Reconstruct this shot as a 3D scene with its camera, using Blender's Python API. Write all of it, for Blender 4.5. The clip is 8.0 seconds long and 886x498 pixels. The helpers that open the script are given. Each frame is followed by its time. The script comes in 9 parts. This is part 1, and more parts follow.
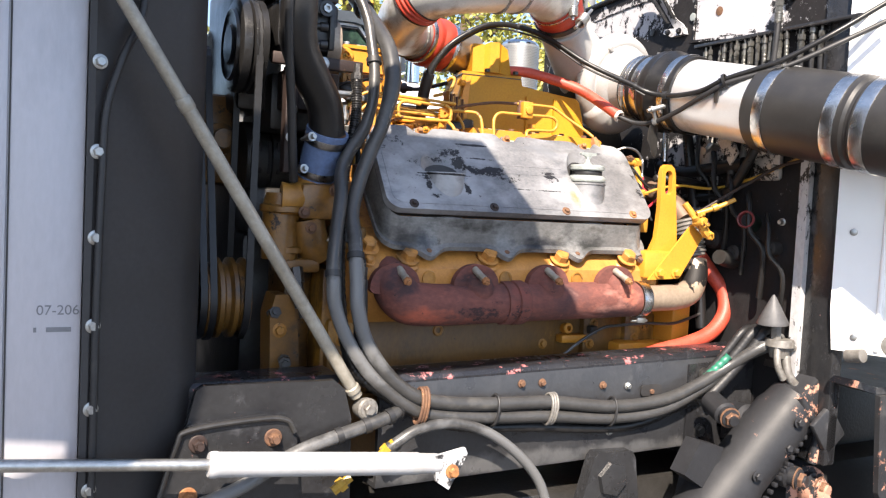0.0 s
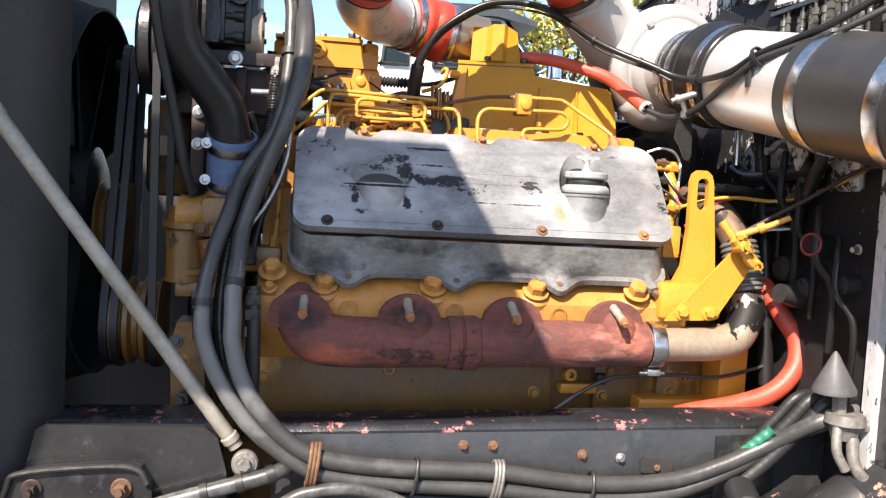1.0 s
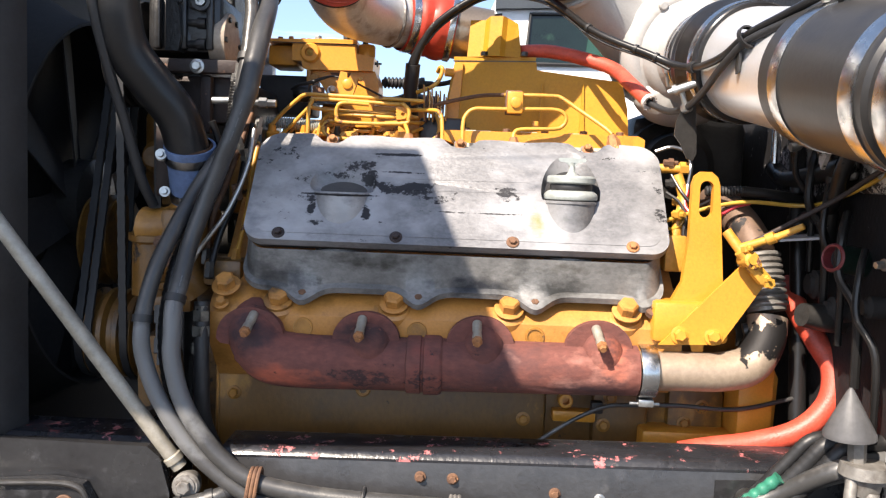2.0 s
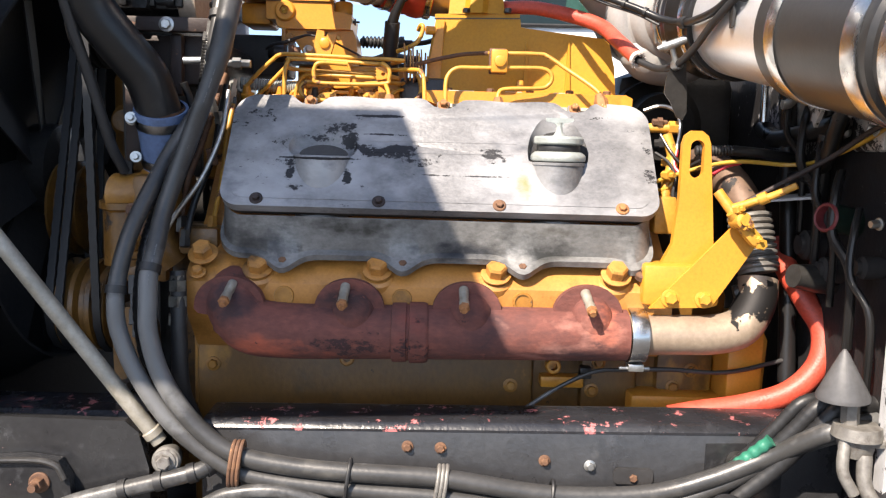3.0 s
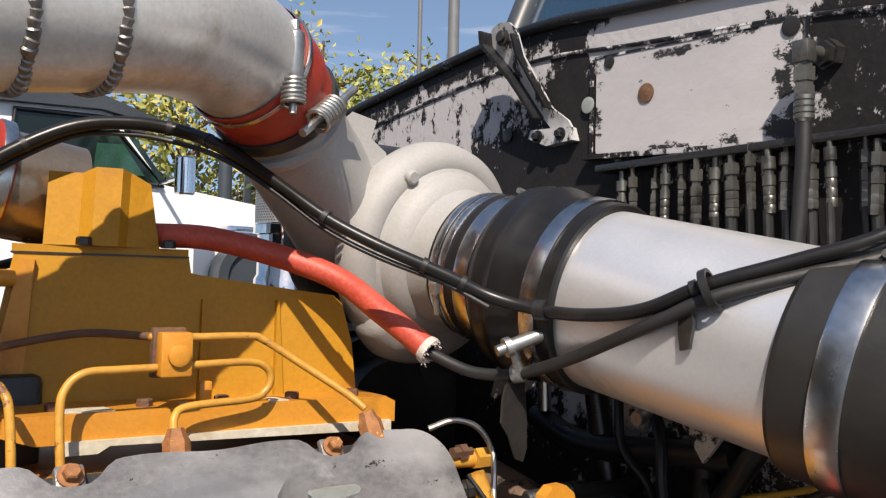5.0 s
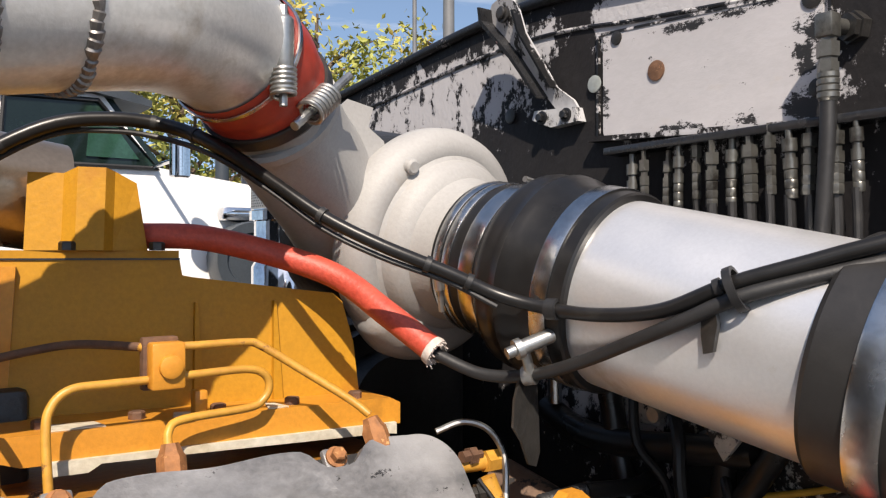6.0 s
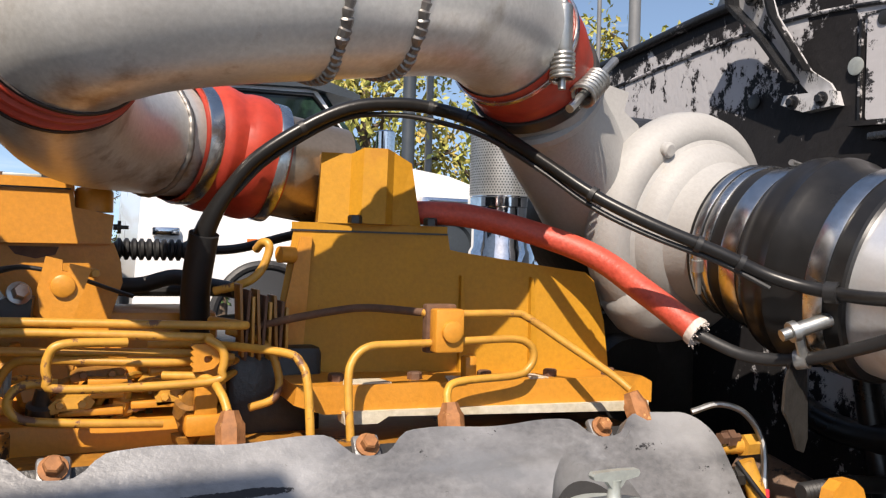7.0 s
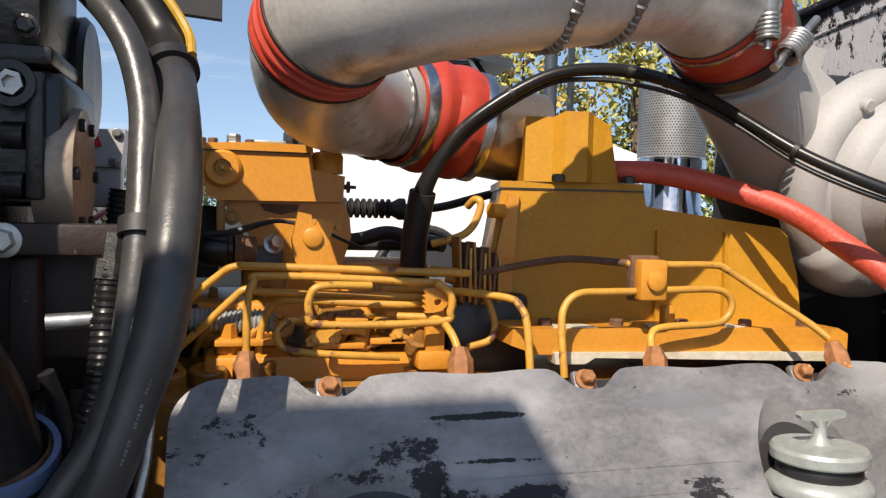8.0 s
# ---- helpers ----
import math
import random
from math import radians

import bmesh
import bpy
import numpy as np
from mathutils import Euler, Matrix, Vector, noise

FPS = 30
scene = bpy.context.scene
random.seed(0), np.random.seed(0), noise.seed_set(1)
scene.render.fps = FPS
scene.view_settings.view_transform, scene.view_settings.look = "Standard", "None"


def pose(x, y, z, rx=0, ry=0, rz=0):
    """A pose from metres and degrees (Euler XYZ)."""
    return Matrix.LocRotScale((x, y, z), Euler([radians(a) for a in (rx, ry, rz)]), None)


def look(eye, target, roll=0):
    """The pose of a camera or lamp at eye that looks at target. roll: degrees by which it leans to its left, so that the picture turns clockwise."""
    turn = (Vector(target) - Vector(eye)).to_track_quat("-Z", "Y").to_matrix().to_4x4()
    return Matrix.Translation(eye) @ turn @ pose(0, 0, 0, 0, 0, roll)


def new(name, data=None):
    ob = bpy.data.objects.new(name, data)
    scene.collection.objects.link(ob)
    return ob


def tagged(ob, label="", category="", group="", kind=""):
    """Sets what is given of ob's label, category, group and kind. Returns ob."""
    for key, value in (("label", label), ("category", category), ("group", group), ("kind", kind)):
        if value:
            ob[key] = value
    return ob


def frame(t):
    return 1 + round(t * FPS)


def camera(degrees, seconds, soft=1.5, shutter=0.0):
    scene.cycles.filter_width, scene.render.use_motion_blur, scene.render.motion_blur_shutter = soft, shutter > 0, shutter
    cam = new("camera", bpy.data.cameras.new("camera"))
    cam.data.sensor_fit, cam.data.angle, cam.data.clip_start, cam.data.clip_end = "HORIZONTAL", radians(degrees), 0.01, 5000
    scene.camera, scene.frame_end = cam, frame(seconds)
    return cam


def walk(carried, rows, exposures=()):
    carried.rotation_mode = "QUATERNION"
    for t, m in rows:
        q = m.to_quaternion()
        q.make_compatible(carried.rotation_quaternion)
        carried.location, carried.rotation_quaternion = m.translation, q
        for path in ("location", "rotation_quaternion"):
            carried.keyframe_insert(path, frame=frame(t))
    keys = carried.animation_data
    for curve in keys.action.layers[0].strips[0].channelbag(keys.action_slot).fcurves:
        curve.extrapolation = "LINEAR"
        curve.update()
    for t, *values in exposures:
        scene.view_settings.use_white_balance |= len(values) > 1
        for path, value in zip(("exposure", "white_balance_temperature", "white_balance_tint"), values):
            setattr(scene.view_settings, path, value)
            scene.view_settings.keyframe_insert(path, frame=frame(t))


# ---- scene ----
cam = camera(57.3, 8.0, 1.25)
EXPOSURES = [(t, stops, 7250, 11) for t, stops in ((0.0, 1.68), (1.0, 1.56), (2.5, 1.45), (3.5, 1.52), (4.0, 1.05), (4.5, 0.74), (5.0, 0.46), (6.5, 0.63), (8.0, 0.54))]
PATH = [
    (0, (-0.962, -1.417, 1.489), (-0.03, 0.349, 1.373), 3.0),
    (0.5, (-0.595, -1.423, 1.517), (-0.011, 0.484, 1.372), 2.3),
    (1, (-0.306, -1.323, 1.546), (0.043, 0.641, 1.398), 3.2),
    (1.2, (-0.202, -1.285, 1.562), (0.047, 0.694, 1.408), 3.5),
    (2.3, (0.038, -1.234, 1.576), (-0.024, 0.758, 1.403), 1.9),
    (2.5, (0.018, -1.236, 1.574), (-0.009, 0.756, 1.388), 2.2),
    (3, (0.01, -1.197, 1.57), (0.035, 0.787, 1.319), 1.7),
    (3.5, (-0.061, -1.077, 1.6), (0.132, 0.9, 1.368), 2.2),
    (4, (-0.107, -0.869, 1.663), (0.368, 1.071, 1.576), 3.5),
    (4.5, (-0.154, -0.656, 1.72), (0.733, 1.135, 1.782), 3.4),
    (5, (-0.117, -0.482, 1.783), (1.06, 1.132, 1.876), 1.3),
    (5.2, (-0.094, -0.445, 1.789), (1.123, 1.141, 1.849), 0.1),
    (6.3, (-0.098, -0.447, 1.81), (1.037, 1.2, 1.816), -0.1),
    (6.5, (-0.116, -0.44, 1.802), (0.954, 1.25, 1.811), 0.4),
    (7, (-0.186, -0.43, 1.79), (0.629, 1.396, 1.794), 1.6),
    (7.5, (-0.25, -0.444, 1.778), (0.355, 1.462, 1.768), 2.5),
    (8, (-0.275, -0.472, 1.777), (0.228, 1.462, 1.691), 1.4),
]
walk(cam, [(t, look(eye, target, roll)) for t, eye, target, roll in PATH], EXPOSURES)

# ---- light ----
SUN_WAY = Vector((0.395, 0.575, -0.716)).normalized()
world = bpy.data.worlds.new("sky")
scene.world = world
world.use_nodes = True
wn = world.node_tree.nodes
sky = wn.new("ShaderNodeTexSky")
sky.sky_type = "NISHITA"
sky.sun_disc = False
sky.sun_elevation = math.asin(-SUN_WAY.z)
sky.sun_rotation = math.atan2(-SUN_WAY.x, -SUN_WAY.y)
sky.air_density, sky.dust_density, sky.ozone_density = 0.95, 0.6, 2.0
wn["Background"].inputs["Strength"].default_value = 0.13
wl = world.node_tree.links.new
wco, wmap, wnoise, wramp, wmix = (wn.new("ShaderNode" + k) for k in ("TexCoord", "Mapping", "TexNoise", "MapRange", "Mix"))
wmap.inputs["Scale"].default_value = (1.0, 1.0, 11.0)
wnoise.inputs["Scale"].default_value, wnoise.inputs["Detail"].default_value, wnoise.inputs["Roughness"].default_value = 3.2, 8.0, 0.62
wramp.inputs["From Min"].default_value, wramp.inputs["From Max"].default_value, wramp.inputs["To Max"].default_value = 0.58, 0.80, 0.30
wmix.data_type = "RGBA"
wmix.inputs[7].default_value = (7.0, 7.2, 7.6, 1)
lift, unit = wn.new("ShaderNodeVectorMath"), wn.new("ShaderNodeVectorMath")
lift.operation, unit.operation = "ADD", "NORMALIZE"
lift.inputs[1].default_value = (0, 0, 0.13)
wl(wco.outputs["Generated"], lift.inputs[0])
wl(lift.outputs["Vector"], unit.inputs[0])
wl(unit.outputs["Vector"], sky.inputs["Vector"])
wl(wco.outputs["Generated"], wmap.inputs["Vector"])
wl(wmap.outputs["Vector"], wnoise.inputs["Vector"])
wl(wnoise.outputs["Fac"], wramp.inputs["Value"])
wl(wramp.outputs["Result"], wmix.inputs[0])
wl(sky.outputs["Color"], wmix.inputs[6])
wl(wmix.outputs[2], wn["Background"].inputs["Color"])
sun = new("sun", bpy.data.lights.new("sun", "SUN"))
sun.data.energy, sun.data.angle, sun.data.color = 4.8, radians(0.53), (1.0, 0.93, 0.87)
sun.matrix_world = look(-SUN_WAY * 20, (0, 0, 0))

# ---- materials ----


def mat(name, base, rough=0.5, metal=0.0, dark=None, mix=0.5, scale=9.0, fine=120.0, bump=0.15,
        chip=None, chip_scale=30.0, chip_at=0.62, chip_rough=0.6, stain=None, stain_scale=4.0, stain_at=0.55,
        coat=0.0, stretch=(1, 1, 1), spec=0.5, rough_var=0.15, grain=0.3, spots=(), chip_detail=0.68,
        tints=(), scratch=None, scratch_at=0.66, cloud=None, cloud_scale=2.2):
    """A worn surface: a base colour that drifts at two scales, stains, and chips of another colour with an edge."""
    m = bpy.data.materials.new(name)
    m.use_nodes = True
    nt = m.node_tree
    n, link = nt.nodes, nt.links.new
    bsdf = n["Principled BSDF"]
    co = n.new("ShaderNodeTexCoord")
    mp = n.new("ShaderNodeMapping")
    mp.inputs["Scale"].default_value = stretch
    link(co.outputs["Object"], mp.inputs["Vector"])

    def noise_tex(sc, detail=6.0, rgh=0.6):
        t = n.new("ShaderNodeTexNoise")
        t.inputs["Scale"].default_value, t.inputs["Detail"].default_value, t.inputs["Roughness"].default_value = sc, detail, rgh
        link(mp.outputs["Vector"], t.inputs["Vector"])
        return t.outputs["Fac"]

    def ramp(src, a, b):
        r = n.new("ShaderNodeMapRange")
        r.inputs["From Min"].default_value, r.inputs["From Max"].default_value = a, b
        link(src, r.inputs["Value"])
        return r.outputs["Result"]

    def blend(fac, a, b):
        x = n.new("ShaderNodeMix")
        x.data_type = "RGBA"
        link(fac, x.inputs[0])
        for k, v in ((6, a), (7, b)):
            if isinstance(v, tuple):
                x.inputs[k].default_value = (*v, 1)
            else:
                link(v, x.inputs[k])
        return x.outputs[2]

    def patch(src, px, py, pz, rx, ry, rz, gain):
        """src, raised by gain round one place."""
        near = n.new("ShaderNodeMapping")
        near.vector_type = "TEXTURE"
        near.inputs["Location"].default_value = (px, py, pz)
        near.inputs["Scale"].default_value = (rx, ry, rz)
        link(co.outputs["Object"], near.inputs["Vector"])
        ln = n.new("ShaderNodeVectorMath")
        ln.operation = "LENGTH"
        link(near.outputs["Vector"], ln.inputs[0])
        fall = n.new("ShaderNodeMapRange")
        fall.inputs["From Min"].default_value, fall.inputs["From Max"].default_value = 1.3, 0.4
        fall.inputs["To Max"].default_value = gain
        link(ln.outputs["Value"], fall.inputs["Value"])
        plus = n.new("ShaderNodeMath")
        link(src, plus.inputs[0])
        link(fall.outputs["Result"], plus.inputs[1])
        return plus.outputs[0]

    dark = dark or tuple(c * 0.72 for c in base)
    big, small = noise_tex(scale), noise_tex(fine, 3.0)
    colour = blend(ramp(big, 0.5 - 0.35 * mix - 0.1, 0.5 + 0.35 * mix), dark, base)
    gm = n.new("ShaderNodeMix")
    gm.data_type, gm.blend_type = "RGBA", "MULTIPLY"
    gm.inputs[0].default_value = grain
    link(colour, gm.inputs[6])
    g2 = ramp(small, 0.2, 0.75)
    comb = n.new("ShaderNodeCombineColor")
    for k in range(3):
        link(g2, comb.inputs[k])
    link(comb.outputs["Color"], gm.inputs[7])
    colour = gm.outputs[2]
    if stain:
        colour = blend(ramp(noise_tex(stain_scale, 8.0, 0.65), stain_at, stain_at + 0.14), colour, stain)
    if cloud:
        colour = blend(ramp(noise_tex(cloud_scale, 4.0, 0.55), 0.42, 0.66), colour, cloud)
    for px, py, pz, rx, ry, rz, tone, gain in tints:
        colour = blend(ramp(patch(noise_tex(26.0, 6.0, 0.6), px, py, pz, rx, ry, rz, gain), 0.66, 0.9), colour, tone)
    if scratch:
        st = n.new("ShaderNodeMapping")
        st.inputs["Scale"].default_value = (0.06, 1.0, 1.0)
        link(co.outputs["Object"], st.inputs["Vector"])
        sn = n.new("ShaderNodeTexNoise")
        sn.inputs["Scale"].default_value, sn.inputs["Detail"].default_value = 170.0, 4.0
        link(st.outputs["Vector"], sn.inputs["Vector"])
        colour = blend(ramp(sn.outputs["Fac"], scratch_at, scratch_at + 0.1), colour, scratch)
    rg = n.new("ShaderNodeMapRange")
    rg.inputs["To Min"].default_value, rg.inputs["To Max"].default_value = max(0.04, rough - rough_var), min(1.0, rough + rough_var)
    link(big, rg.inputs["Value"])
    rough_out = rg.outputs["Result"]
    height = small
    if chip:
        worn = noise_tex(chip_scale, 9.0, chip_detail)
        for px, py, pz, rx, ry, rz, gain in spots:
            worn = patch(worn, px, py, pz, rx, ry, rz, gain)
        c = ramp(worn, chip_at, chip_at + 0.025)
        colour = blend(c, colour, chip)
        mr = n.new("ShaderNodeMix")
        link(c, mr.inputs[0])
        link(rough_out, mr.inputs[2])
        mr.inputs[3].default_value = chip_rough
        rough_out = mr.outputs[0]
        ad = n.new("ShaderNodeMath")
        ad.operation = "MULTIPLY_ADD"
        link(c, ad.inputs[0])
        ad.inputs[1].default_value = -0.7
        link(small, ad.inputs[2])
        height = ad.outputs[0]
    b = n.new("ShaderNodeBump")
    b.inputs["Strength"].default_value, b.inputs["Distance"].default_value = bump, 0.002
    link(height, b.inputs["Height"])
    link(b.outputs["Normal"], bsdf.inputs["Normal"])
    link(colour, bsdf.inputs["Base Color"])
    link(rough_out, bsdf.inputs["Roughness"])
    bsdf.inputs["Metallic"].default_value = metal
    bsdf.inputs["Coat Weight"].default_value = coat
    bsdf.inputs["Specular IOR Level"].default_value = spec
    return m


YELLOW = mat("yellow_engine_paint", (0.66, 0.285, 0.034), 0.38, spec=0.4, dark=(0.52, 0.212, 0.030), mix=0.7, scale=9, bump=0.15, grain=0.2, fine=220,
             chip=(0.13, 0.055, 0.025), chip_scale=26, chip_at=0.69, chip_detail=0.76, stain=(0.34, 0.145, 0.022), stain_scale=9, stain_at=0.60)
# housing yellow set darker than its flanges to stand in for the pipe's shadow
HOUSING_YELLOW = mat("shade_darkened_housing_yellow", (0.505, 0.245, 0.019), 0.46, spec=0.22, dark=(0.405, 0.192, 0.02), mix=0.7, scale=7, bump=0.15, grain=0.2, fine=220,
                     chip=(0.13, 0.055, 0.025), chip_scale=26, chip_at=0.69, chip_detail=0.76, stain=(0.34, 0.14, 0.02), stain_scale=8, stain_at=0.57)
YELLOW_DIRTY = mat("grimy_yellow_paint", (0.46, 0.205, 0.03), 0.45, dark=(0.20, 0.09, 0.02), mix=0.8, scale=11, bump=0.35, grain=0.35,
                   chip=(0.03, 0.02, 0.015), chip_scale=22, chip_at=0.61, chip_detail=0.75, stain=(0.06, 0.034, 0.018), stain_scale=10, stain_at=0.53)
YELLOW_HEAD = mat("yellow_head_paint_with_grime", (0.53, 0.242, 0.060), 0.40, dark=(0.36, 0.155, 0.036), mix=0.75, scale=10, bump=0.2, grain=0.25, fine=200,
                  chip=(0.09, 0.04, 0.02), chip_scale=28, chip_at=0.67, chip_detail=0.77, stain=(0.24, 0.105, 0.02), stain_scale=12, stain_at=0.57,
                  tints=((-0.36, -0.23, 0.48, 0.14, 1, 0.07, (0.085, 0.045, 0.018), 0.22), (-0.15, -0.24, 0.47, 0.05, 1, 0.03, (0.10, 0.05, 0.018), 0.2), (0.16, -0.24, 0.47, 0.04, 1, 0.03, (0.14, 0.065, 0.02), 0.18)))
# grimy block yellow, also darkened for the shade below the manifold
BLOCK_GRIME_SHADE = mat("oily_shaded_yellow_block", (0.20, 0.092, 0.016), 0.45, dark=(0.095, 0.046, 0.011), mix=0.9, scale=6, bump=0.35, grain=0.35,
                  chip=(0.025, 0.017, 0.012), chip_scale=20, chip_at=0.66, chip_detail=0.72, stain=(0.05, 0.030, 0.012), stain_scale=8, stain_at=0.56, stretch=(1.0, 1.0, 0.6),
                  # two paler patches: the left end, and sunlight painted on the right end
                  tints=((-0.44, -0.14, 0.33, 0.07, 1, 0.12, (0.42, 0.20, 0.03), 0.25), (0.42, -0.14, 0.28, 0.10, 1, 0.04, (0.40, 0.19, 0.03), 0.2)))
DUSTY_RUBBER = mat("dusty_black_rubber", (0.026, 0.025, 0.024), 0.42, dark=(0.016, 0.015, 0.015), scale=12, bump=0.1, grain=0.2, stain=(0.055, 0.052, 0.048), stain_scale=9, stain_at=0.60)
# oily yellow, browned further for parts that stand in shade
YELLOW_OILY_SHADE = mat("oily_shade_browned_yellow", (0.25, 0.115, 0.022), 0.36, dark=(0.09, 0.045, 0.014), mix=0.8, scale=12, bump=0.35, grain=0.35,
                  chip=(0.018, 0.013, 0.011), chip_scale=20, chip_at=0.60, chip_detail=0.75, stain=(0.035, 0.022, 0.014), stain_scale=9, stain_at=0.53)
YELLOW_LINE = mat("yellow_tube_paint", (0.66, 0.34, 0.05), 0.42, dark=(0.42, 0.2, 0.035), scale=14, bump=0.2, chip=(0.14, 0.06, 0.03), chip_scale=22, chip_at=0.58)
COVER = mat("bare_cast_aluminium", (0.245, 0.243, 0.246), 0.42, 0.2, spec=0.6, dark=(0.085, 0.086, 0.092), mix=0.8, scale=14, fine=190, bump=0.3,
            chip=(0.006, 0.006, 0.009), chip_scale=46, chip_at=0.645, chip_rough=0.6, chip_detail=0.78, stain=(0.065, 0.068, 0.078), stain_scale=13, stain_at=0.56,
            stretch=(0.75, 1.1, 1.1), rough_var=0.14, grain=0.42, scratch=(0.12, 0.125, 0.14), scratch_at=0.75, cloud=(0.33, 0.332, 0.34), cloud_scale=8,
            spots=((-0.148, 0.04, 0.188, 0.014, 1, 0.026, 0.27), (-0.182, 0.04, 0.194, 0.022, 1, 0.016, 0.14), (-0.165, 0.05, 0.208, 0.024, 1, 0.008, 0.11), (-0.245, 0.04, 0.184, 0.03, 1, 0.012, 0.07),
                   (-0.100, 0.06, 0.226, 0.044, 1, 0.0026, 0.30), (-0.085, 0.04, 0.196, 0.05, 1, 0.0022, 0.22), (-0.080, 0.03, 0.176, 0.05, 1, 0.0070, 0.15), (-0.05, 0.02, 0.162, 0.055, 1, 0.014, 0.16), (-0.115, 0.03, 0.168, 0.026, 1, 0.011, 0.18),
                   # first spot paints the shaded crease under the bowl's shelf edge black
                   (-0.189, 0.0, 0.1562, 0.058, 1, 0.0020, 0.40), (-0.236, 0.0, 0.138, 0.010, 1, 0.022, 0.20), (-0.222, 0.0, 0.112, 0.018, 1, 0.006, 0.18), (-0.146, 0.0, 0.128, 0.008, 1, 0.016, 0.22),
                   (0.06, 0.03, 0.176, 0.07, 1, 0.0030, 0.13), (0.085, 0.02, 0.162, 0.03, 1, 0.010, 0.15), (0.03, 0.0, 0.135, 0.10, 1, 0.0016, 0.16), (-0.3, 0.06, 0.22, 0.05, 1, 0.03, 0.08), (-0.26, 0.0, 0.15, 0.05, 1, 0.04, 0.05),
                   (0.33, 0.03, 0.16, 0.012, 1, 0.06, 0.1), (0.26, 0.06, 0.232, 0.03, 1, 0.006, 0.14), (0.22, 0.0, 0.10, 0.2, 1, 0.03, -0.04)),
            tints=((0.128, -0.03, 0.115, 0.016, 1, 0.05, (0.20, 0.20, 0.09), 0.24), (-0.16, 0.02, 0.16, 0.05, 1, 0.05, (0.10, 0.105, 0.12), 0.22),
                   (-0.33, 0.0, 0.12, 0.05, 1, 0.06, (0.12, 0.125, 0.14), 0.2), (-0.09, 0.0, 0.09, 0.05, 1, 0.03, (0.12, 0.125, 0.14), 0.22), (0.07, 0.05, 0.222, 0.1, 1, 0.02, (0.17, 0.175, 0.185), 0.2)))
COVER_SIDE = mat("greasy_cast_aluminium", (0.25, 0.248, 0.24), 0.44, 0.25, dark=(0.10, 0.10, 0.10), mix=0.6, scale=14, fine=150, bump=0.3, grain=0.4,
                 stain=(0.05, 0.05, 0.048), stain_scale=11, stain_at=0.54, chip=(0.42, 0.42, 0.42), chip_scale=36, chip_at=0.70, chip_detail=0.75, stretch=(0.75, 1, 1.1),
                 scratch=(0.08, 0.078, 0.07), scratch_at=0.76,
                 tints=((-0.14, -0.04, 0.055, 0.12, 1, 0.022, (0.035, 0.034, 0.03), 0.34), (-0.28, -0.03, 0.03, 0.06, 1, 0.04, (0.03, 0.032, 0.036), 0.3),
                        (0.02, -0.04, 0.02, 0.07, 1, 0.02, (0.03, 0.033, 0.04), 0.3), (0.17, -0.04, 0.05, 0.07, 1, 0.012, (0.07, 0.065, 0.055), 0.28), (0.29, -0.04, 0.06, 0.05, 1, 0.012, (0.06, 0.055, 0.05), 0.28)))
RUST = mat("rusted_cast_iron", (0.225, 0.070, 0.050), 0.85, dark=(0.075, 0.028, 0.026), mix=0.8, scale=13, fine=110, bump=0.6, grain=0.45,
           chip=(0.040, 0.018, 0.018), chip_scale=60, chip_at=0.62, chip_rough=0.9, chip_detail=0.78, stain=(0.055, 0.024, 0.024), stain_scale=10, stain_at=0.55, stretch=(0.6, 1, 1),
           spots=((-0.11, 0.0, 0.025, 0.06, 1, 0.03, 0.13), (-0.02, 0.0, 0.02, 0.03, 1, 0.03, 0.13), (0.2, 0.0, 0.04, 0.1, 1, 0.08, -0.2)),
           tints=((-0.21, 0.0, 0.022, 0.10, 1, 0.028, (0.36, 0.085, 0.045), 0.26), (-0.30, 0.0, 0.08, 0.05, 1, 0.05, (0.040, 0.020, 0.022), 0.32), (-0.12, -0.02, 0.085, 0.10, 1, 0.03, (0.042, 0.020, 0.020), 0.3),
                  (0.09, -0.02, 0.06, 0.07, 1, 0.06, (0.055, 0.024, 0.024), 0.28), (0.22, 0.0, 0.05, 0.11, 1, 0.05, (0.31, 0.14, 0.11), 0.2), (0.27, 0.0, 0.07, 0.03, 1, 0.05, (0.42, 0.11, 0.06), 0.2), (-0.02, 0.0, 0.04, 0.03, 1, 0.06, (0.16, 0.04, 0.03), 0.25)))
RUSTY_STEEL = mat("rusty_steel", (0.20, 0.10, 0.052), 0.75, 0.1, dark=(0.07, 0.036, 0.027), scale=40, bump=0.5, grain=0.4,
                  chip=(0.33, 0.155, 0.075), chip_scale=70, chip_at=0.60, chip_detail=0.75)
DARK_RUST = mat("dark_rusty_steel", (0.036, 0.020, 0.016), 0.6, 0.1, dark=(0.018, 0.012, 0.011), scale=26, bump=0.4, chip=(0.15, 0.075, 0.045), chip_scale=44, chip_at=0.66)
FAN_BLACK = mat("fan_black", (0.040, 0.037, 0.036), 0.7, dark=(0.019, 0.018, 0.018), scale=10, bump=0.1, spec=0.2)
RUST_NUT = mat("orange_rusted_nut", (0.44, 0.19, 0.07), 0.75, 0.1, dark=(0.22, 0.09, 0.035), mix=0.8, scale=60, bump=0.5, grain=0.4,
               chip=(0.52, 0.26, 0.10), chip_scale=90, chip_at=0.62)
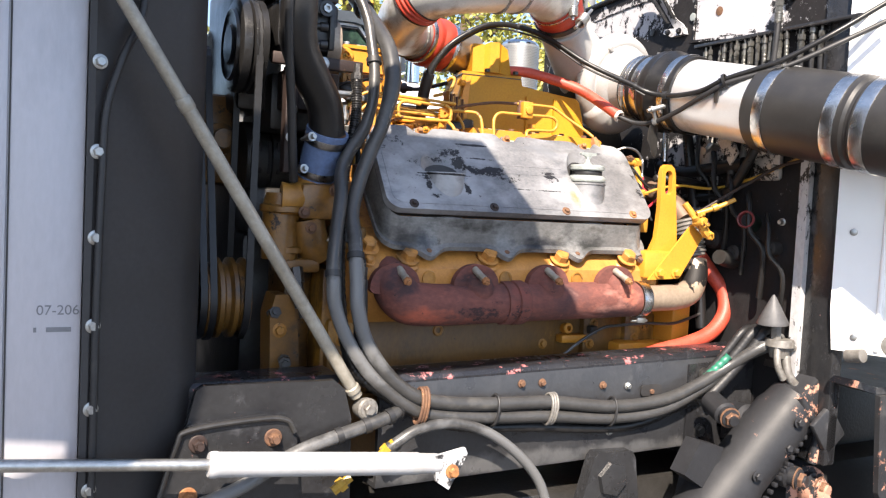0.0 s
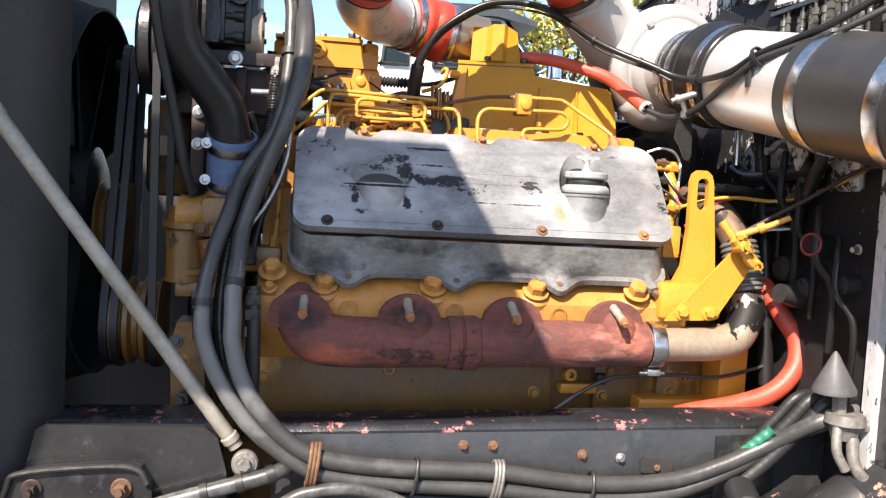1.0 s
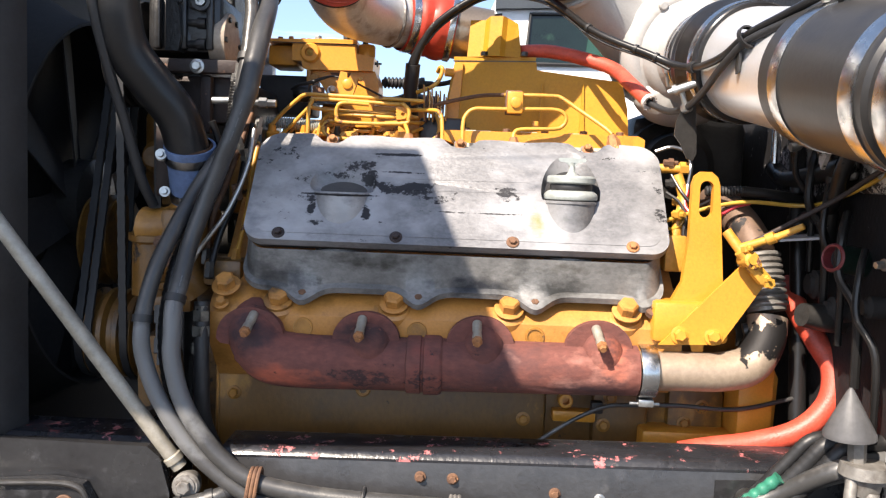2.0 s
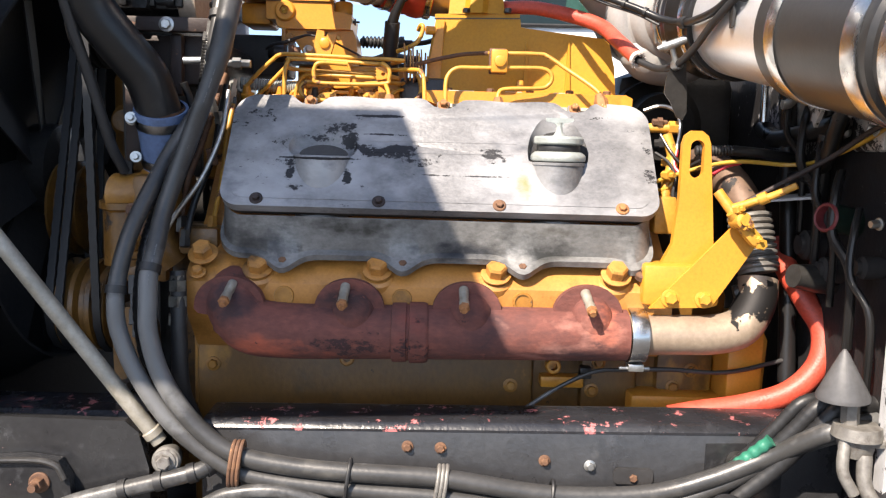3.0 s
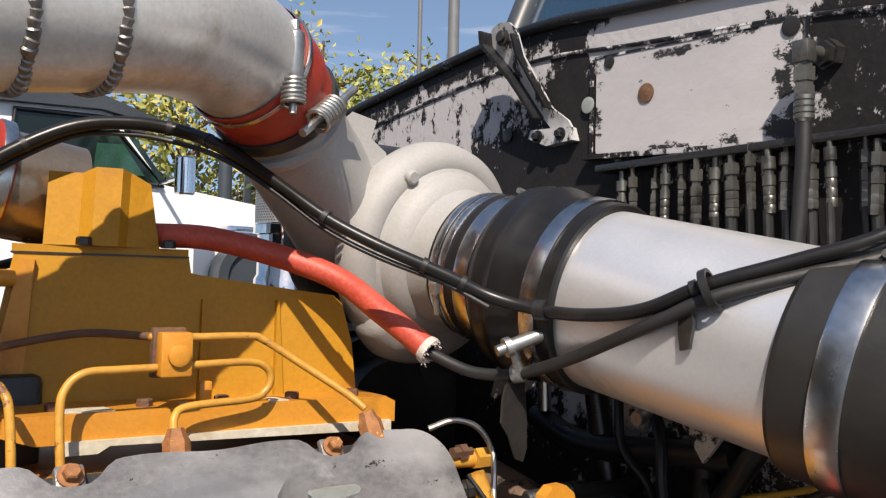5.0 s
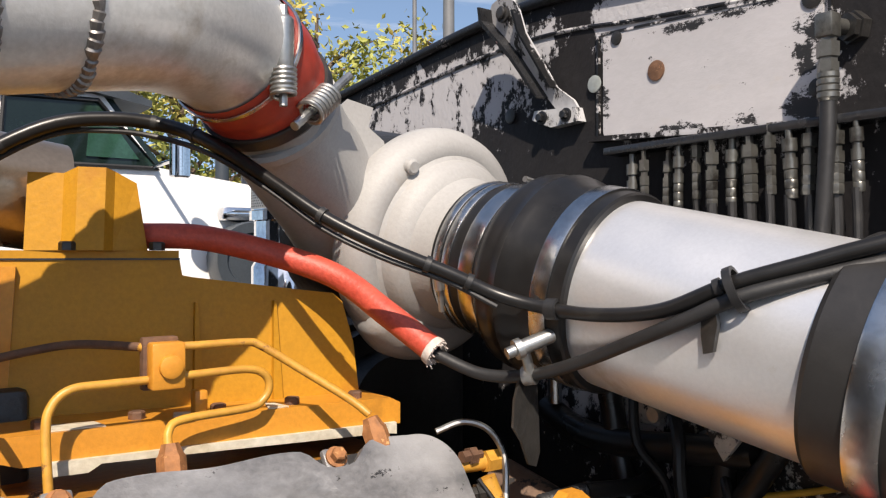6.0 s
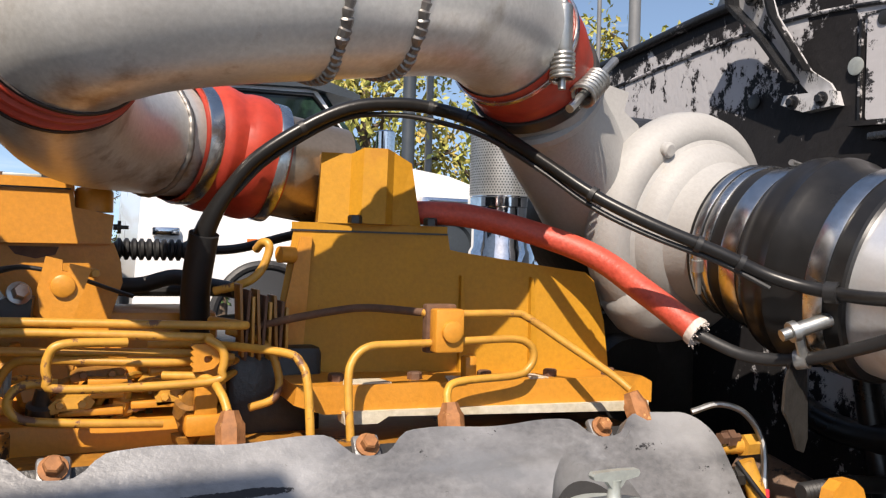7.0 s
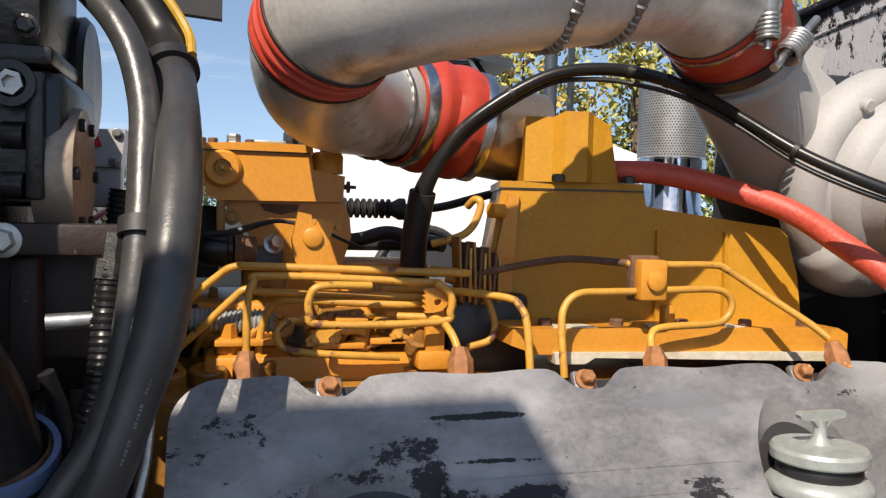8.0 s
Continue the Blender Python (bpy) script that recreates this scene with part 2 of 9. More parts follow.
TAN_PIPE = mat("heat_tanned_steel", (0.50, 0.39, 0.29), 0.45, 0.5, dark=(0.36, 0.27, 0.20), scale=12, bump=0.15, stain=(0.28, 0.19, 0.13), stain_scale=10, stain_at=0.58,
               chip=(0.012, 0.011, 0.011), chip_scale=15, chip_at=0.70, chip_detail=0.6, spots=((0.10, 0.0, 0.095, 0.06, 1, 0.045, 0.36), (0.06, 0.0, 0.03, 0.04, 1, 0.03, 0.06)))
# riser's tan darkened to brown in place of the shade on it
RISER = mat("shade_browned_steel", (0.20, 0.125, 0.085), 0.6, 0.3, dark=(0.11, 0.07, 0.05), scale=16, bump=0.2, chip=(0.02, 0.018, 0.018), chip_scale=12, chip_at=0.60)
STEEL = mat("bright_steel", (0.68, 0.68, 0.67), 0.26, 1.0, dark=(0.5, 0.5, 0.5), scale=24, bump=0.05, rough_var=0.08)
ZINC = mat("zinc_plated_steel", (0.56, 0.56, 0.54), 0.38, 0.9, dark=(0.36, 0.36, 0.35), scale=40, bump=0.15)
ALU_PIPE = mat("weathered_aluminium_pipe", (0.76, 0.75, 0.72), 0.38, 0.50, dark=(0.56, 0.545, 0.52), mix=0.7, scale=9, fine=240, bump=0.08, grain=0.2,
               stain=(0.34, 0.29, 0.23), stain_scale=9, stain_at=0.57, rough_var=0.16, chip=(0.16, 0.145, 0.13), chip_scale=26, chip_at=0.72, chip_detail=0.76,
               tints=((-0.2, 0.0, -0.02, 0.08, 0.2, 0.03, (0.22, 0.15, 0.10), 0.24), (-0.08, 0.2, -0.05, 0.12, 0.2, 0.03, (0.26, 0.18, 0.11), 0.24)))
HEAT_ALU = mat("heat_browned_aluminium", (0.44, 0.36, 0.28), 0.30, 0.8, dark=(0.24, 0.17, 0.11), mix=0.8, scale=11, fine=240, bump=0.08, grain=0.2, stain=(0.13, 0.09, 0.06), stain_scale=9, stain_at=0.56, rough_var=0.12)
INTAKE_ALU = mat("matt_aluminium_tube", (0.84, 0.84, 0.84), 0.37, 0.72, dark=(0.72, 0.72, 0.73), mix=0.7, scale=8, fine=300, bump=0.05, grain=0.08,
                 stain=(0.52, 0.47, 0.40), stain_scale=8, stain_at=0.60, rough_var=0.14, chip=(0.38, 0.36, 0.33), chip_scale=34, chip_at=0.72, chip_detail=0.76)
TURBO = mat("pale_cast_aluminium", (0.385, 0.38, 0.37), 0.62, 0.05, dark=(0.29, 0.284, 0.274), mix=0.7, scale=10, fine=260, bump=0.2, grain=0.12, stain=(0.31, 0.285, 0.25), stain_scale=10, stain_at=0.60,
            chip=(0.22, 0.20, 0.18), chip_scale=40, chip_at=0.74, chip_detail=0.75)
RED_HOSE = mat("red_silicone_rubber", (0.52, 0.055, 0.028), 0.45, dark=(0.38, 0.035, 0.02), scale=12, bump=0.08)
RED_SLEEVE = mat("red_fire_sleeve", (0.58, 0.085, 0.05), 0.5, dark=(0.42, 0.05, 0.03), scale=30, fine=240, bump=0.3, stain=(0.30, 0.05, 0.035), stain_scale=14, stain_at=0.6)
BLUE_HOSE = mat("blue_silicone_rubber", (0.13, 0.20, 0.36), 0.55, dark=(0.09, 0.14, 0.26), scale=20, bump=0.15, stain=(0.07, 0.09, 0.14), stain_scale=12)
RUBBER = mat("black_rubber", (0.022, 0.022, 0.023), 0.5, dark=(0.012, 0.012, 0.013), scale=14, bump=0.15, stain=(0.05, 0.045, 0.04), stain_scale=11, stain_at=0.62)
RUBBER_SMOOTH = mat("shiny_black_rubber", (0.017, 0.016, 0.016), 0.32, spec=0.35, dark=(0.010, 0.010, 0.010), scale=10, bump=0.05, stain=(0.04, 0.038, 0.035), stain_scale=8, stain_at=0.62)
GREY_HOSE = mat("dusty_black_hose", (0.050, 0.049, 0.048), 0.38, dark=(0.030, 0.030, 0.030), scale=16, bump=0.2, grain=0.3, stain=(0.075, 0.072, 0.066), stain_scale=12, stain_at=0.58, tints=((0.45, 0.0, -0.08, 0.9, 1, 0.12, (0.112, 0.113, 0.113), 0.75),),
                chip=(0.12, 0.115, 0.105), chip_scale=34, chip_at=0.70, chip_detail=0.75)
BLACK_PAINT = mat("chipped_black_paint", (0.026, 0.0265, 0.028), 0.24, dark=(0.014, 0.014, 0.016), scale=11, bump=0.35,
                  chip=(0.40, 0.21, 0.19), chip_scale=50, chip_at=0.655, chip_detail=0.8, stain=(0.050, 0.051, 0.055), stain_scale=30, stain_at=0.58, stretch=(0.8, 1, 0.7))
RAIL_WEB = mat("chipped_black_paint_with_dust", (0.040, 0.041, 0.044), 0.30, dark=(0.022, 0.022, 0.024), scale=11, bump=0.35, chip=(0.40, 0.19, 0.18), chip_scale=46, chip_at=0.69, chip_detail=0.78,
               stain=(0.040, 0.041, 0.045), stain_scale=24, stain_at=0.60, stretch=(0.8, 1, 0.7), tints=((0.1, -0.03, 0.10, 0.6, 1, 0.030, (0.085, 0.085, 0.086), 0.40),))
RAIL_EDGE = mat("black_paint_worn_to_primer", (0.022, 0.023, 0.027), 0.26, dark=(0.010, 0.010, 0.012), scale=9, bump=0.35,
                chip=(0.42, 0.13, 0.13), chip_scale=26, chip_at=0.585, chip_detail=0.76, stain=(0.045, 0.045, 0.05), stain_scale=16, stain_at=0.60)
GEAR_BLACK = mat("oily_black_paint_flaking_to_rust", (0.026, 0.027, 0.030), 0.52, spec=0.3, dark=(0.014, 0.014, 0.016), scale=9, bump=0.12, grain=0.25, chip=(0.40, 0.21, 0.15), chip_scale=13, chip_at=0.655, chip_detail=0.7, stain=(0.06, 0.06, 0.063), stain_scale=7, stain_at=0.6,
                 spots=((0.075, -0.05, 0.30, 0.09, 1, 0.045, 0.15), (0.085, -0.06, 0.17, 0.03, 1, 0.10, 0.13), (0.02, -0.06, 0.05, 0.02, 1, 0.16, 0.12), (0.12, -0.05, 0.08, 0.09, 1, 0.06, 0.14), (-0.02, -0.05, 0.18, 0.05, 1, 0.03, 0.10)))
RUSTY_BLACK = mat("black_paint_over_rust", (0.030, 0.031, 0.034), 0.47, dark=(0.016, 0.016, 0.018), scale=10, bump=0.4,
                  chip=(0.34, 0.16, 0.11), chip_scale=16, chip_at=0.60, stain=(0.07, 0.07, 0.072), stain_scale=9)
BLACK_PLASTIC = mat("matt_black_plastic", (0.036, 0.034, 0.034), 0.6, dark=(0.019, 0.018, 0.018), scale=10, bump=0.1, stain=(0.028, 0.028, 0.029), stain_scale=6)
BLACK_IRON = mat("oily_black_iron", (0.042, 0.040, 0.038), 0.36, 0.2, dark=(0.020, 0.019, 0.018), scale=16, bump=0.4,
                 chip=(0.12, 0.1, 0.08), chip_scale=24, chip_at=0.7)
FIREWALL = mat("peeling_black_over_white", (0.026, 0.025, 0.026), 0.5, dark=(0.016, 0.015, 0.016), scale=12, bump=0.5, grain=0.2, spec=0.1,
               chip=(0.43, 0.425, 0.44), chip_scale=30, chip_at=0.60, chip_rough=0.55, chip_detail=0.78, stretch=(1.0, 1.0, 0.75), stain=(0.012, 0.012, 0.013), stain_scale=12,
               spots=((-0.27, 0.30, 0.94, 1, 0.30, 0.055, 0.14), (-0.27, -0.1, 0.985, 1, 0.35, 0.03, 0.14), (-0.27, -0.4, 0.85, 1, 0.2, 0.1, 0.06), (-0.27, 0.2, 0.74, 1, 0.7, 0.12, -0.10),
                      (-0.27, 0.0, 0.2, 1, 0.7, 0.32, -0.08), (-0.27, -0.09, 0.53, 1, 0.17, 0.09, 0.16), (-0.27, -0.19, 0.93, 1, 0.15, 0.14, 0.20), (-0.27, -0.44, 0.9, 1, 0.07, 0.2, -0.03), (-0.27, -0.36, 1.0, 1, 0.5, 0.025, 0.10), (-0.27, 0.30, 0.90, 1, 0.22, 0.10, 0.06), (-0.27, -0.035, 0.9, 1, 0.04, 0.16, -0.3)))
BARE_PANEL = mat("white_panel_black_flakes", (0.51, 0.495, 0.505), 0.5, dark=(0.39, 0.38, 0.39), scale=8, bump=0.12, grain=0.08, mix=0.7,
                 chip=(0.012, 0.012, 0.013), chip_scale=30, chip_at=0.635, chip_detail=0.78, stain=(0.46, 0.40, 0.34), stain_scale=7, stain_at=0.58, stretch=(1, 0.7, 1.2),
                 spots=((-0.28, -0.2, 0.845, 1, 0.22, 0.010, 0.14), (-0.28, -0.2, 0.958, 1, 0.22, 0.008, 0.12), (-0.28, -0.08, 0.9, 1, 0.014, 0.1, 0.13), (-0.28, -0.345, 0.88, 1, 0.03, 0.1, 0.17)))
OLD_ZINC = mat("greasy_zinc", (0.23, 0.23, 0.21), 0.36, 0.75, dark=(0.13, 0.125, 0.115), mix=0.8, scale=26, bump=0.2, stain=(0.05, 0.045, 0.04), stain_scale=30, stain_at=0.52)
SHEET = mat("peeling_pale_sheet", (0.62, 0.61, 0.58), 0.34, 0.3, dark=(0.34, 0.33, 0.32), mix=0.8, scale=18, bump=0.5, chip=(0.012, 0.012, 0.012), chip_scale=24, chip_at=0.50, chip_detail=0.78)
FLAKED = mat("black_sheet_with_flakes", (0.010, 0.010, 0.011), 0.42, dark=(0.006, 0.006, 0.007), scale=12, bump=0.5, chip=(0.38, 0.37, 0.38), chip_scale=34, chip_at=0.60, chip_detail=0.78)
PEEL = mat("half_peeled_black_paint", (0.012, 0.012, 0.013), 0.42, dark=(0.007, 0.007, 0.008), scale=12, bump=0.5, chip=(0.48, 0.47, 0.48), chip_scale=30, chip_at=0.53, chip_detail=0.78)
WELD = mat("grey_weld_metal", (0.36, 0.34, 0.32), 0.42, 0.7, dark=(0.11, 0.10, 0.095), mix=0.8, scale=70, bump=0.4)
GUARD = mat("pale_perforated_steel", (0.50, 0.50, 0.49), 0.42, 0.7, dark=(0.40, 0.40, 0.39), scale=20, bump=0.05)
TAN_PLATE = mat("bare_tan_plate", (0.42, 0.34, 0.26), 0.5, 0.4, dark=(0.26, 0.2, 0.16), scale=16, bump=0.2, stain=(0.12, 0.09, 0.07), stain_scale=14, stain_at=0.58)
STUD = mat("dirty_pale_steel", (0.26, 0.25, 0.23), 0.5, 0.3, dark=(0.12, 0.11, 0.10), scale=30, mix=0.8, bump=0.3, stain=(0.07, 0.055, 0.045), stain_scale=24, stain_at=0.55)
AC_BLACK = mat("greasy_black_casting", (0.019, 0.018, 0.018), 0.34, dark=(0.011, 0.011, 0.011), scale=18, bump=0.45, grain=0.3, chip=(0.16, 0.15, 0.14), chip_scale=40, chip_at=0.71, chip_detail=0.78, stain=(0.028, 0.025, 0.022), stain_scale=14, stain_at=0.56)
FLANGE = mat("white_flange_black_flakes", (0.55, 0.55, 0.56), 0.5, dark=(0.42, 0.42, 0.43), scale=10, bump=0.15, chip=(0.012, 0.012, 0.013), chip_scale=26, chip_at=0.545, chip_detail=0.78, stretch=(1, 1, 0.5))
PRINT = mat("faded_white_print", (0.26, 0.26, 0.26), 0.6, dark=(0.05, 0.05, 0.05), mix=0.9, scale=60, bump=0.0)
DARK_STEEL = mat("dull_dark_steel", (0.28, 0.28, 0.28), 0.3, 1.0, dark=(0.16, 0.16, 0.16), scale=30, bump=0.1)
HOLE = mat("dark_hole", (0.05, 0.06, 0.06), 0.6, scale=20, bump=0.0)
STRANDS = mat("frayed_strands", (0.72, 0.66, 0.60), 0.7, dark=(0.40, 0.30, 0.26), scale=160, mix=0.9, bump=0.5)
WHITE_PAINT = mat("white_truck_paint", (0.86, 0.86, 0.85), 0.3, dark=(0.82, 0.82, 0.81), scale=2, fine=30, bump=0.0, grain=0.02, coat=0.5, stain=(0.74, 0.73, 0.70), stain_scale=3, stain_at=0.68)
WHITE_CYL = mat("white_painted_cylinder", (0.41, 0.415, 0.425), 0.4, dark=(0.35, 0.352, 0.36), scale=14, bump=0.1, grain=0.1, chip=(0.2, 0.19, 0.18), chip_scale=34, chip_at=0.71, chip_detail=0.75, stain=(0.36, 0.35, 0.335), stain_scale=10, stain_at=0.58)
BRACKET_WHITE = mat("white_paint_flaking_to_black", (0.42, 0.425, 0.43), 0.4, dark=(0.36, 0.36, 0.365), scale=14, bump=0.2, grain=0.1, chip=(0.02, 0.02, 0.022), chip_scale=40, chip_at=0.53, chip_detail=0.75)
GREY_PANEL = mat("grey_aluminium_sheet", (0.47, 0.46, 0.49), 0.42, 0.2, dark=(0.40, 0.39, 0.415), scale=4, bump=0.06, grain=0.1, stain=(0.34, 0.335, 0.36), stain_scale=6, stain_at=0.6, stretch=(1, 1, 0.3))
ROD = mat("galvanised_rod", (0.42, 0.39, 0.33), 0.45, 0.35, dark=(0.26, 0.235, 0.19), scale=20, bump=0.2, grain=0.3, stain=(0.2, 0.17, 0.12), stain_scale=16, stain_at=0.6)
CHROME = mat("chrome", (0.75, 0.75, 0.76), 0.07, 1.0, dark=(0.68, 0.68, 0.69), scale=8, bump=0.0, rough_var=0.03)
GREEN_TAPE = mat("green_tape", (0.03, 0.20, 0.13), 0.4, scale=40, bump=0.3, chip=(0.5, 0.6, 0.55), chip_scale=50, chip_at=0.62)
YELLOW_WIRE = mat("yellow_cable_sheath", (0.55, 0.32, 0.04), 0.4, scale=20, bump=0.05)
RED_WIRE = mat("red_wire_insulation", (0.6, 0.03, 0.05), 0.4, scale=20, bump=0.0)
CONE_GREY = mat("grey_rubber_cone", (0.10, 0.10, 0.104), 0.55, dark=(0.065, 0.065, 0.067), scale=18, bump=0.1)
WHITE_GASKET = mat("flaked_pale_gasket", (0.62, 0.58, 0.48), 0.7, dark=(0.5, 0.42, 0.28), scale=30, bump=0.3, chip=(0.7, 0.36, 0.04), chip_scale=18, chip_at=0.6)
CAP_METAL = mat("dull_grey_cap", (0.42, 0.45, 0.43), 0.42, 0.3, dark=(0.33, 0.36, 0.34), scale=20, bump=0.1)
ASPHALT = mat("grey_asphalt", (0.085, 0.082, 0.08), 0.85, dark=(0.06, 0.058, 0.056), scale=0.6, fine=60, bump=0.4)
# green mottling here and the green glass below paint tree reflections into the colour
GLASS = mat("dark_glass_tree_reflections", (0.012, 0.022, 0.020), 0.04, dark=(0.006, 0.011, 0.010), scale=3, bump=0.0, rough_var=0.0, spec=0.35, stain=(0.03, 0.07, 0.045), stain_scale=5, stain_at=0.56)
TREE_REFLECT_GLASS = mat("glass_green_reflection", (0.035, 0.10, 0.07), 0.05, dark=(0.015, 0.045, 0.03), mix=0.9, scale=14, bump=0.0, rough_var=0.0, spec=0.4)
# blue base puts a sky reflection into the windshield's colour
SKY_GLASS = mat("sky_reflection_glass", (0.02, 0.05, 0.09), 0.04, dark=(0.015, 0.04, 0.075), scale=3, bump=0.0, rough_var=0.0, spec=0.8)
LEAF = mat("autumn_leaf", (0.42, 0.41, 0.10), 0.55, dark=(0.24, 0.27, 0.06), scale=0.9, fine=5, bump=0.0, grain=0.15, stain=(0.42, 0.30, 0.08), stain_scale=0.9, stain_at=0.5)
LEAF_GREEN = mat("green_leaf", (0.06, 0.11, 0.022), 0.55, dark=(0.03, 0.07, 0.013), scale=0.9, fine=5, bump=0.0)
BARK = mat("bark", (0.14, 0.10, 0.07), 0.85, scale=9, bump=0.5)
POLE = mat("painted_pole", (0.18, 0.185, 0.19), 0.5, scale=5, bump=0.05)
DARK_POLE = mat("dark_painted_pole", (0.05, 0.06, 0.07), 0.4, scale=5, bump=0.05)
AMBER = mat("amber_lens", (0.75, 0.16, 0.02), 0.2, scale=30, bump=0.0)
BRAKE_GREEN = mat("green_rubber_hose", (0.012, 0.03, 0.022), 0.4, scale=20, bump=0.05)
PINK_RIM = mat("red_hose_lining", (0.19, 0.03, 0.035), 0.5, scale=30, bump=0.1)
INK = mat("faded_ink", (0.21, 0.213, 0.225), 0.6, scale=40, bump=0.0)

# ---- building helpers ----
BASE = {}


def thing(name, base, label, category, group="", kind=""):
    """An Empty at the thing's base, which its parts hang from."""
    e = new(name)
    e.location, e.empty_display_size = base, 0.03
    BASE[e.name] = Vector(base)
    return tagged(e, label, category, group, kind)


def part(name, bm, material, parent=None, label="", angle=0.55):
    """Links a bmesh, given in world places, as one mesh under a thing or a part."""
    bmesh.ops.recalc_face_normals(bm, faces=bm.faces)
    off = BASE[parent.name] if parent else Vector((0, 0, 0))
    bmesh.ops.translate(bm, vec=-off, verts=bm.verts)
    for f in bm.faces:
        f.smooth = True
    for e in bm.edges:
        if len(e.link_faces) == 2 and e.calc_face_angle(0) > angle:
            e.smooth = False
    me = bpy.data.meshes.new(name)
    bm.to_mesh(me)
    bm.free()
    me.materials.append(material)
    ob = new(name, me)
    ob.parent = parent
    BASE[ob.name] = off
    if label:
        ob["label"] = label
    return ob


def V(*p):
    return Vector(p[0] if len(p) == 1 else p)


def smooth_path(pts, sub=6):
    """Catmull-Rom through the points."""
    p = [V(q) for q in pts]
    if len(p) < 3:
        return p
    p = [p[0] * 2 - p[1]] + p + [p[-1] * 2 - p[-2]]
    out = []
    for i in range(1, len(p) - 2):
        a, b, c, d = p[i - 1:i + 3]
        for k in range(sub):
            t = k / sub
            out.append(0.5 * (2 * b + (c - a) * t + (2 * a - 5 * b + 4 * c - d) * t * t + (3 * b - a - 3 * c + d) * t ** 3))
    return out + [p[-2]]


def tube(bm, pts, r, seg=14, sub=6, cap=True, squash=1.0, bend=True, square=0.0, first=None):
    """A tube along a smooth path; r is one radius or one for each point given; square flattens its sides."""
    path = smooth_path(pts, sub) if bend else [V(q) for q in pts]
    n = len(path)
    if isinstance(r, (int, float)):
        rad = [r] * n
    else:
        k = (len(r) - 1) / (n - 1)
        rad = [r[min(int(i * k), len(r) - 2)] * (1 - (i * k - min(int(i * k), len(r) - 2))) + r[min(int(i * k), len(r) - 2) + 1] * (i * k - min(int(i * k), len(r) - 2)) for i in range(n)]
    side = None
    rings = []
    for i in range(n):
        way = (path[min(i + 1, n - 1)] - path[max(i - 1, 0)]).normalized()
        if side is None:
            side = V(first) if first else way.orthogonal().normalized()
        side = (side - way * side.dot(way)).normalized()
        up = way.cross(side)
        rings.append([bm.verts.new(path[i] + rad[i] * (1 + square * math.sin(2 * a) ** 2) * (math.cos(a) * side + squash * math.sin(a) * up)) for a in (2 * math.pi * k / seg for k in range(seg))])
    for a, b in zip(rings, rings[1:]):
        for k in range(seg):
            bm.faces.new((a[k], a[(k + 1) % seg], b[(k + 1) % seg], b[k]))
    if cap:
        bm.faces.new(rings[0][::-1])
        bm.faces.new(rings[-1])
    return bm


def lathe(bm, origin, axis, prof, seg=32, cap=True):
    """A body turned round an axis: prof is (distance along the axis, radius)."""
    o, w = V(origin), V(axis).normalized()
    s = w.orthogonal().normalized()
    u = w.cross(s)
    rings = [[bm.verts.new(o + w * d + max(r, 1e-4) * (math.cos(a) * s + math.sin(a) * u)) for a in (2 * math.pi * k / seg for k in range(seg))] for d, r in prof]
    for a, b in zip(rings, rings[1:]):
        for k in range(seg):
            bm.faces.new((a[k], a[(k + 1) % seg], b[(k + 1) % seg], b[k]))
    if cap:
        bm.faces.new(rings[0][::-1])
        bm.faces.new(rings[-1])
    return bm


def bevel_all(bm, offset, segments=2, at=0.5):
    edges = [e for e in bm.edges if len(e.link_faces) == 2 and e.calc_face_angle(0) > at]
    if edges and offset > 0:
        bmesh.ops.bevel(bm, geom=edges, offset=offset, segments=segments, affect="EDGES", clamp_overlap=True, profile=0.5)
    return bm


def join(bm, other):
    """Adds the geometry of another bmesh, which it frees."""
    me = bpy.data.meshes.new("t")
    other.to_mesh(me)
    other.free()
    bm.from_mesh(me)
    bpy.data.meshes.remove(me)
    return bm


def box(bm, lo, hi, bevel=0.003, m=None, taper=None, segments=2):
    """A box between two corners with rounded edges, turned by m about its middle."""
    t = bmesh.new()
    bmesh.ops.create_cube(t, size=1)
    lo, hi = V(lo), V(hi)
    mid, size = (lo + hi) / 2, hi - lo
    for v in t.verts:
        if taper:
            k = taper if v.co.z > 0 else 1
            v.co.x *= k
            v.co.y *= k
        v.co = Vector([v.co[i] * size[i] for i in range(3)])
    bevel_all(t, bevel, segments)
    bmesh.ops.transform(t, matrix=Matrix.Translation(mid) @ (m.to_4x4() if m else Matrix()), verts=t.verts)
    return join(bm, t)


def prism(bm, poly, place, depth, bevel=0.003, segments=2):
    """A flat outline (u, v), put into space by place(u, v, w), with thickness depth in w."""
    t = bmesh.new()
    lo = [t.verts.new((u, v, 0)) for u, v in poly]
    hi = [t.verts.new((u, v, depth)) for u, v in poly]
    k = len(poly)
    t.faces.new(lo[::-1])
    t.faces.new(hi)
    for i in range(k):
        t.faces.new((lo[i], lo[(i + 1) % k], hi[(i + 1) % k], hi[i]))
    bevel_all(t, bevel, segments, 0.35)
    for v in t.verts:
        v.co = V(place(*v.co))
    return join(bm, t)


def round_rect(x0, y0, x1, y1, r, seg=6):
    out = []
    for cx, cy, a0 in ((x1 - r, y1 - r, 0), (x0 + r, y1 - r, 90), (x0 + r, y0 + r, 180), (x1 - r, y0 + r, 270)):
        out += [(cx + r * math.cos(radians(a0 + 90 * k / seg)), cy + r * math.sin(radians(a0 + 90 * k / seg))) for k in range(seg + 1)]
    return out


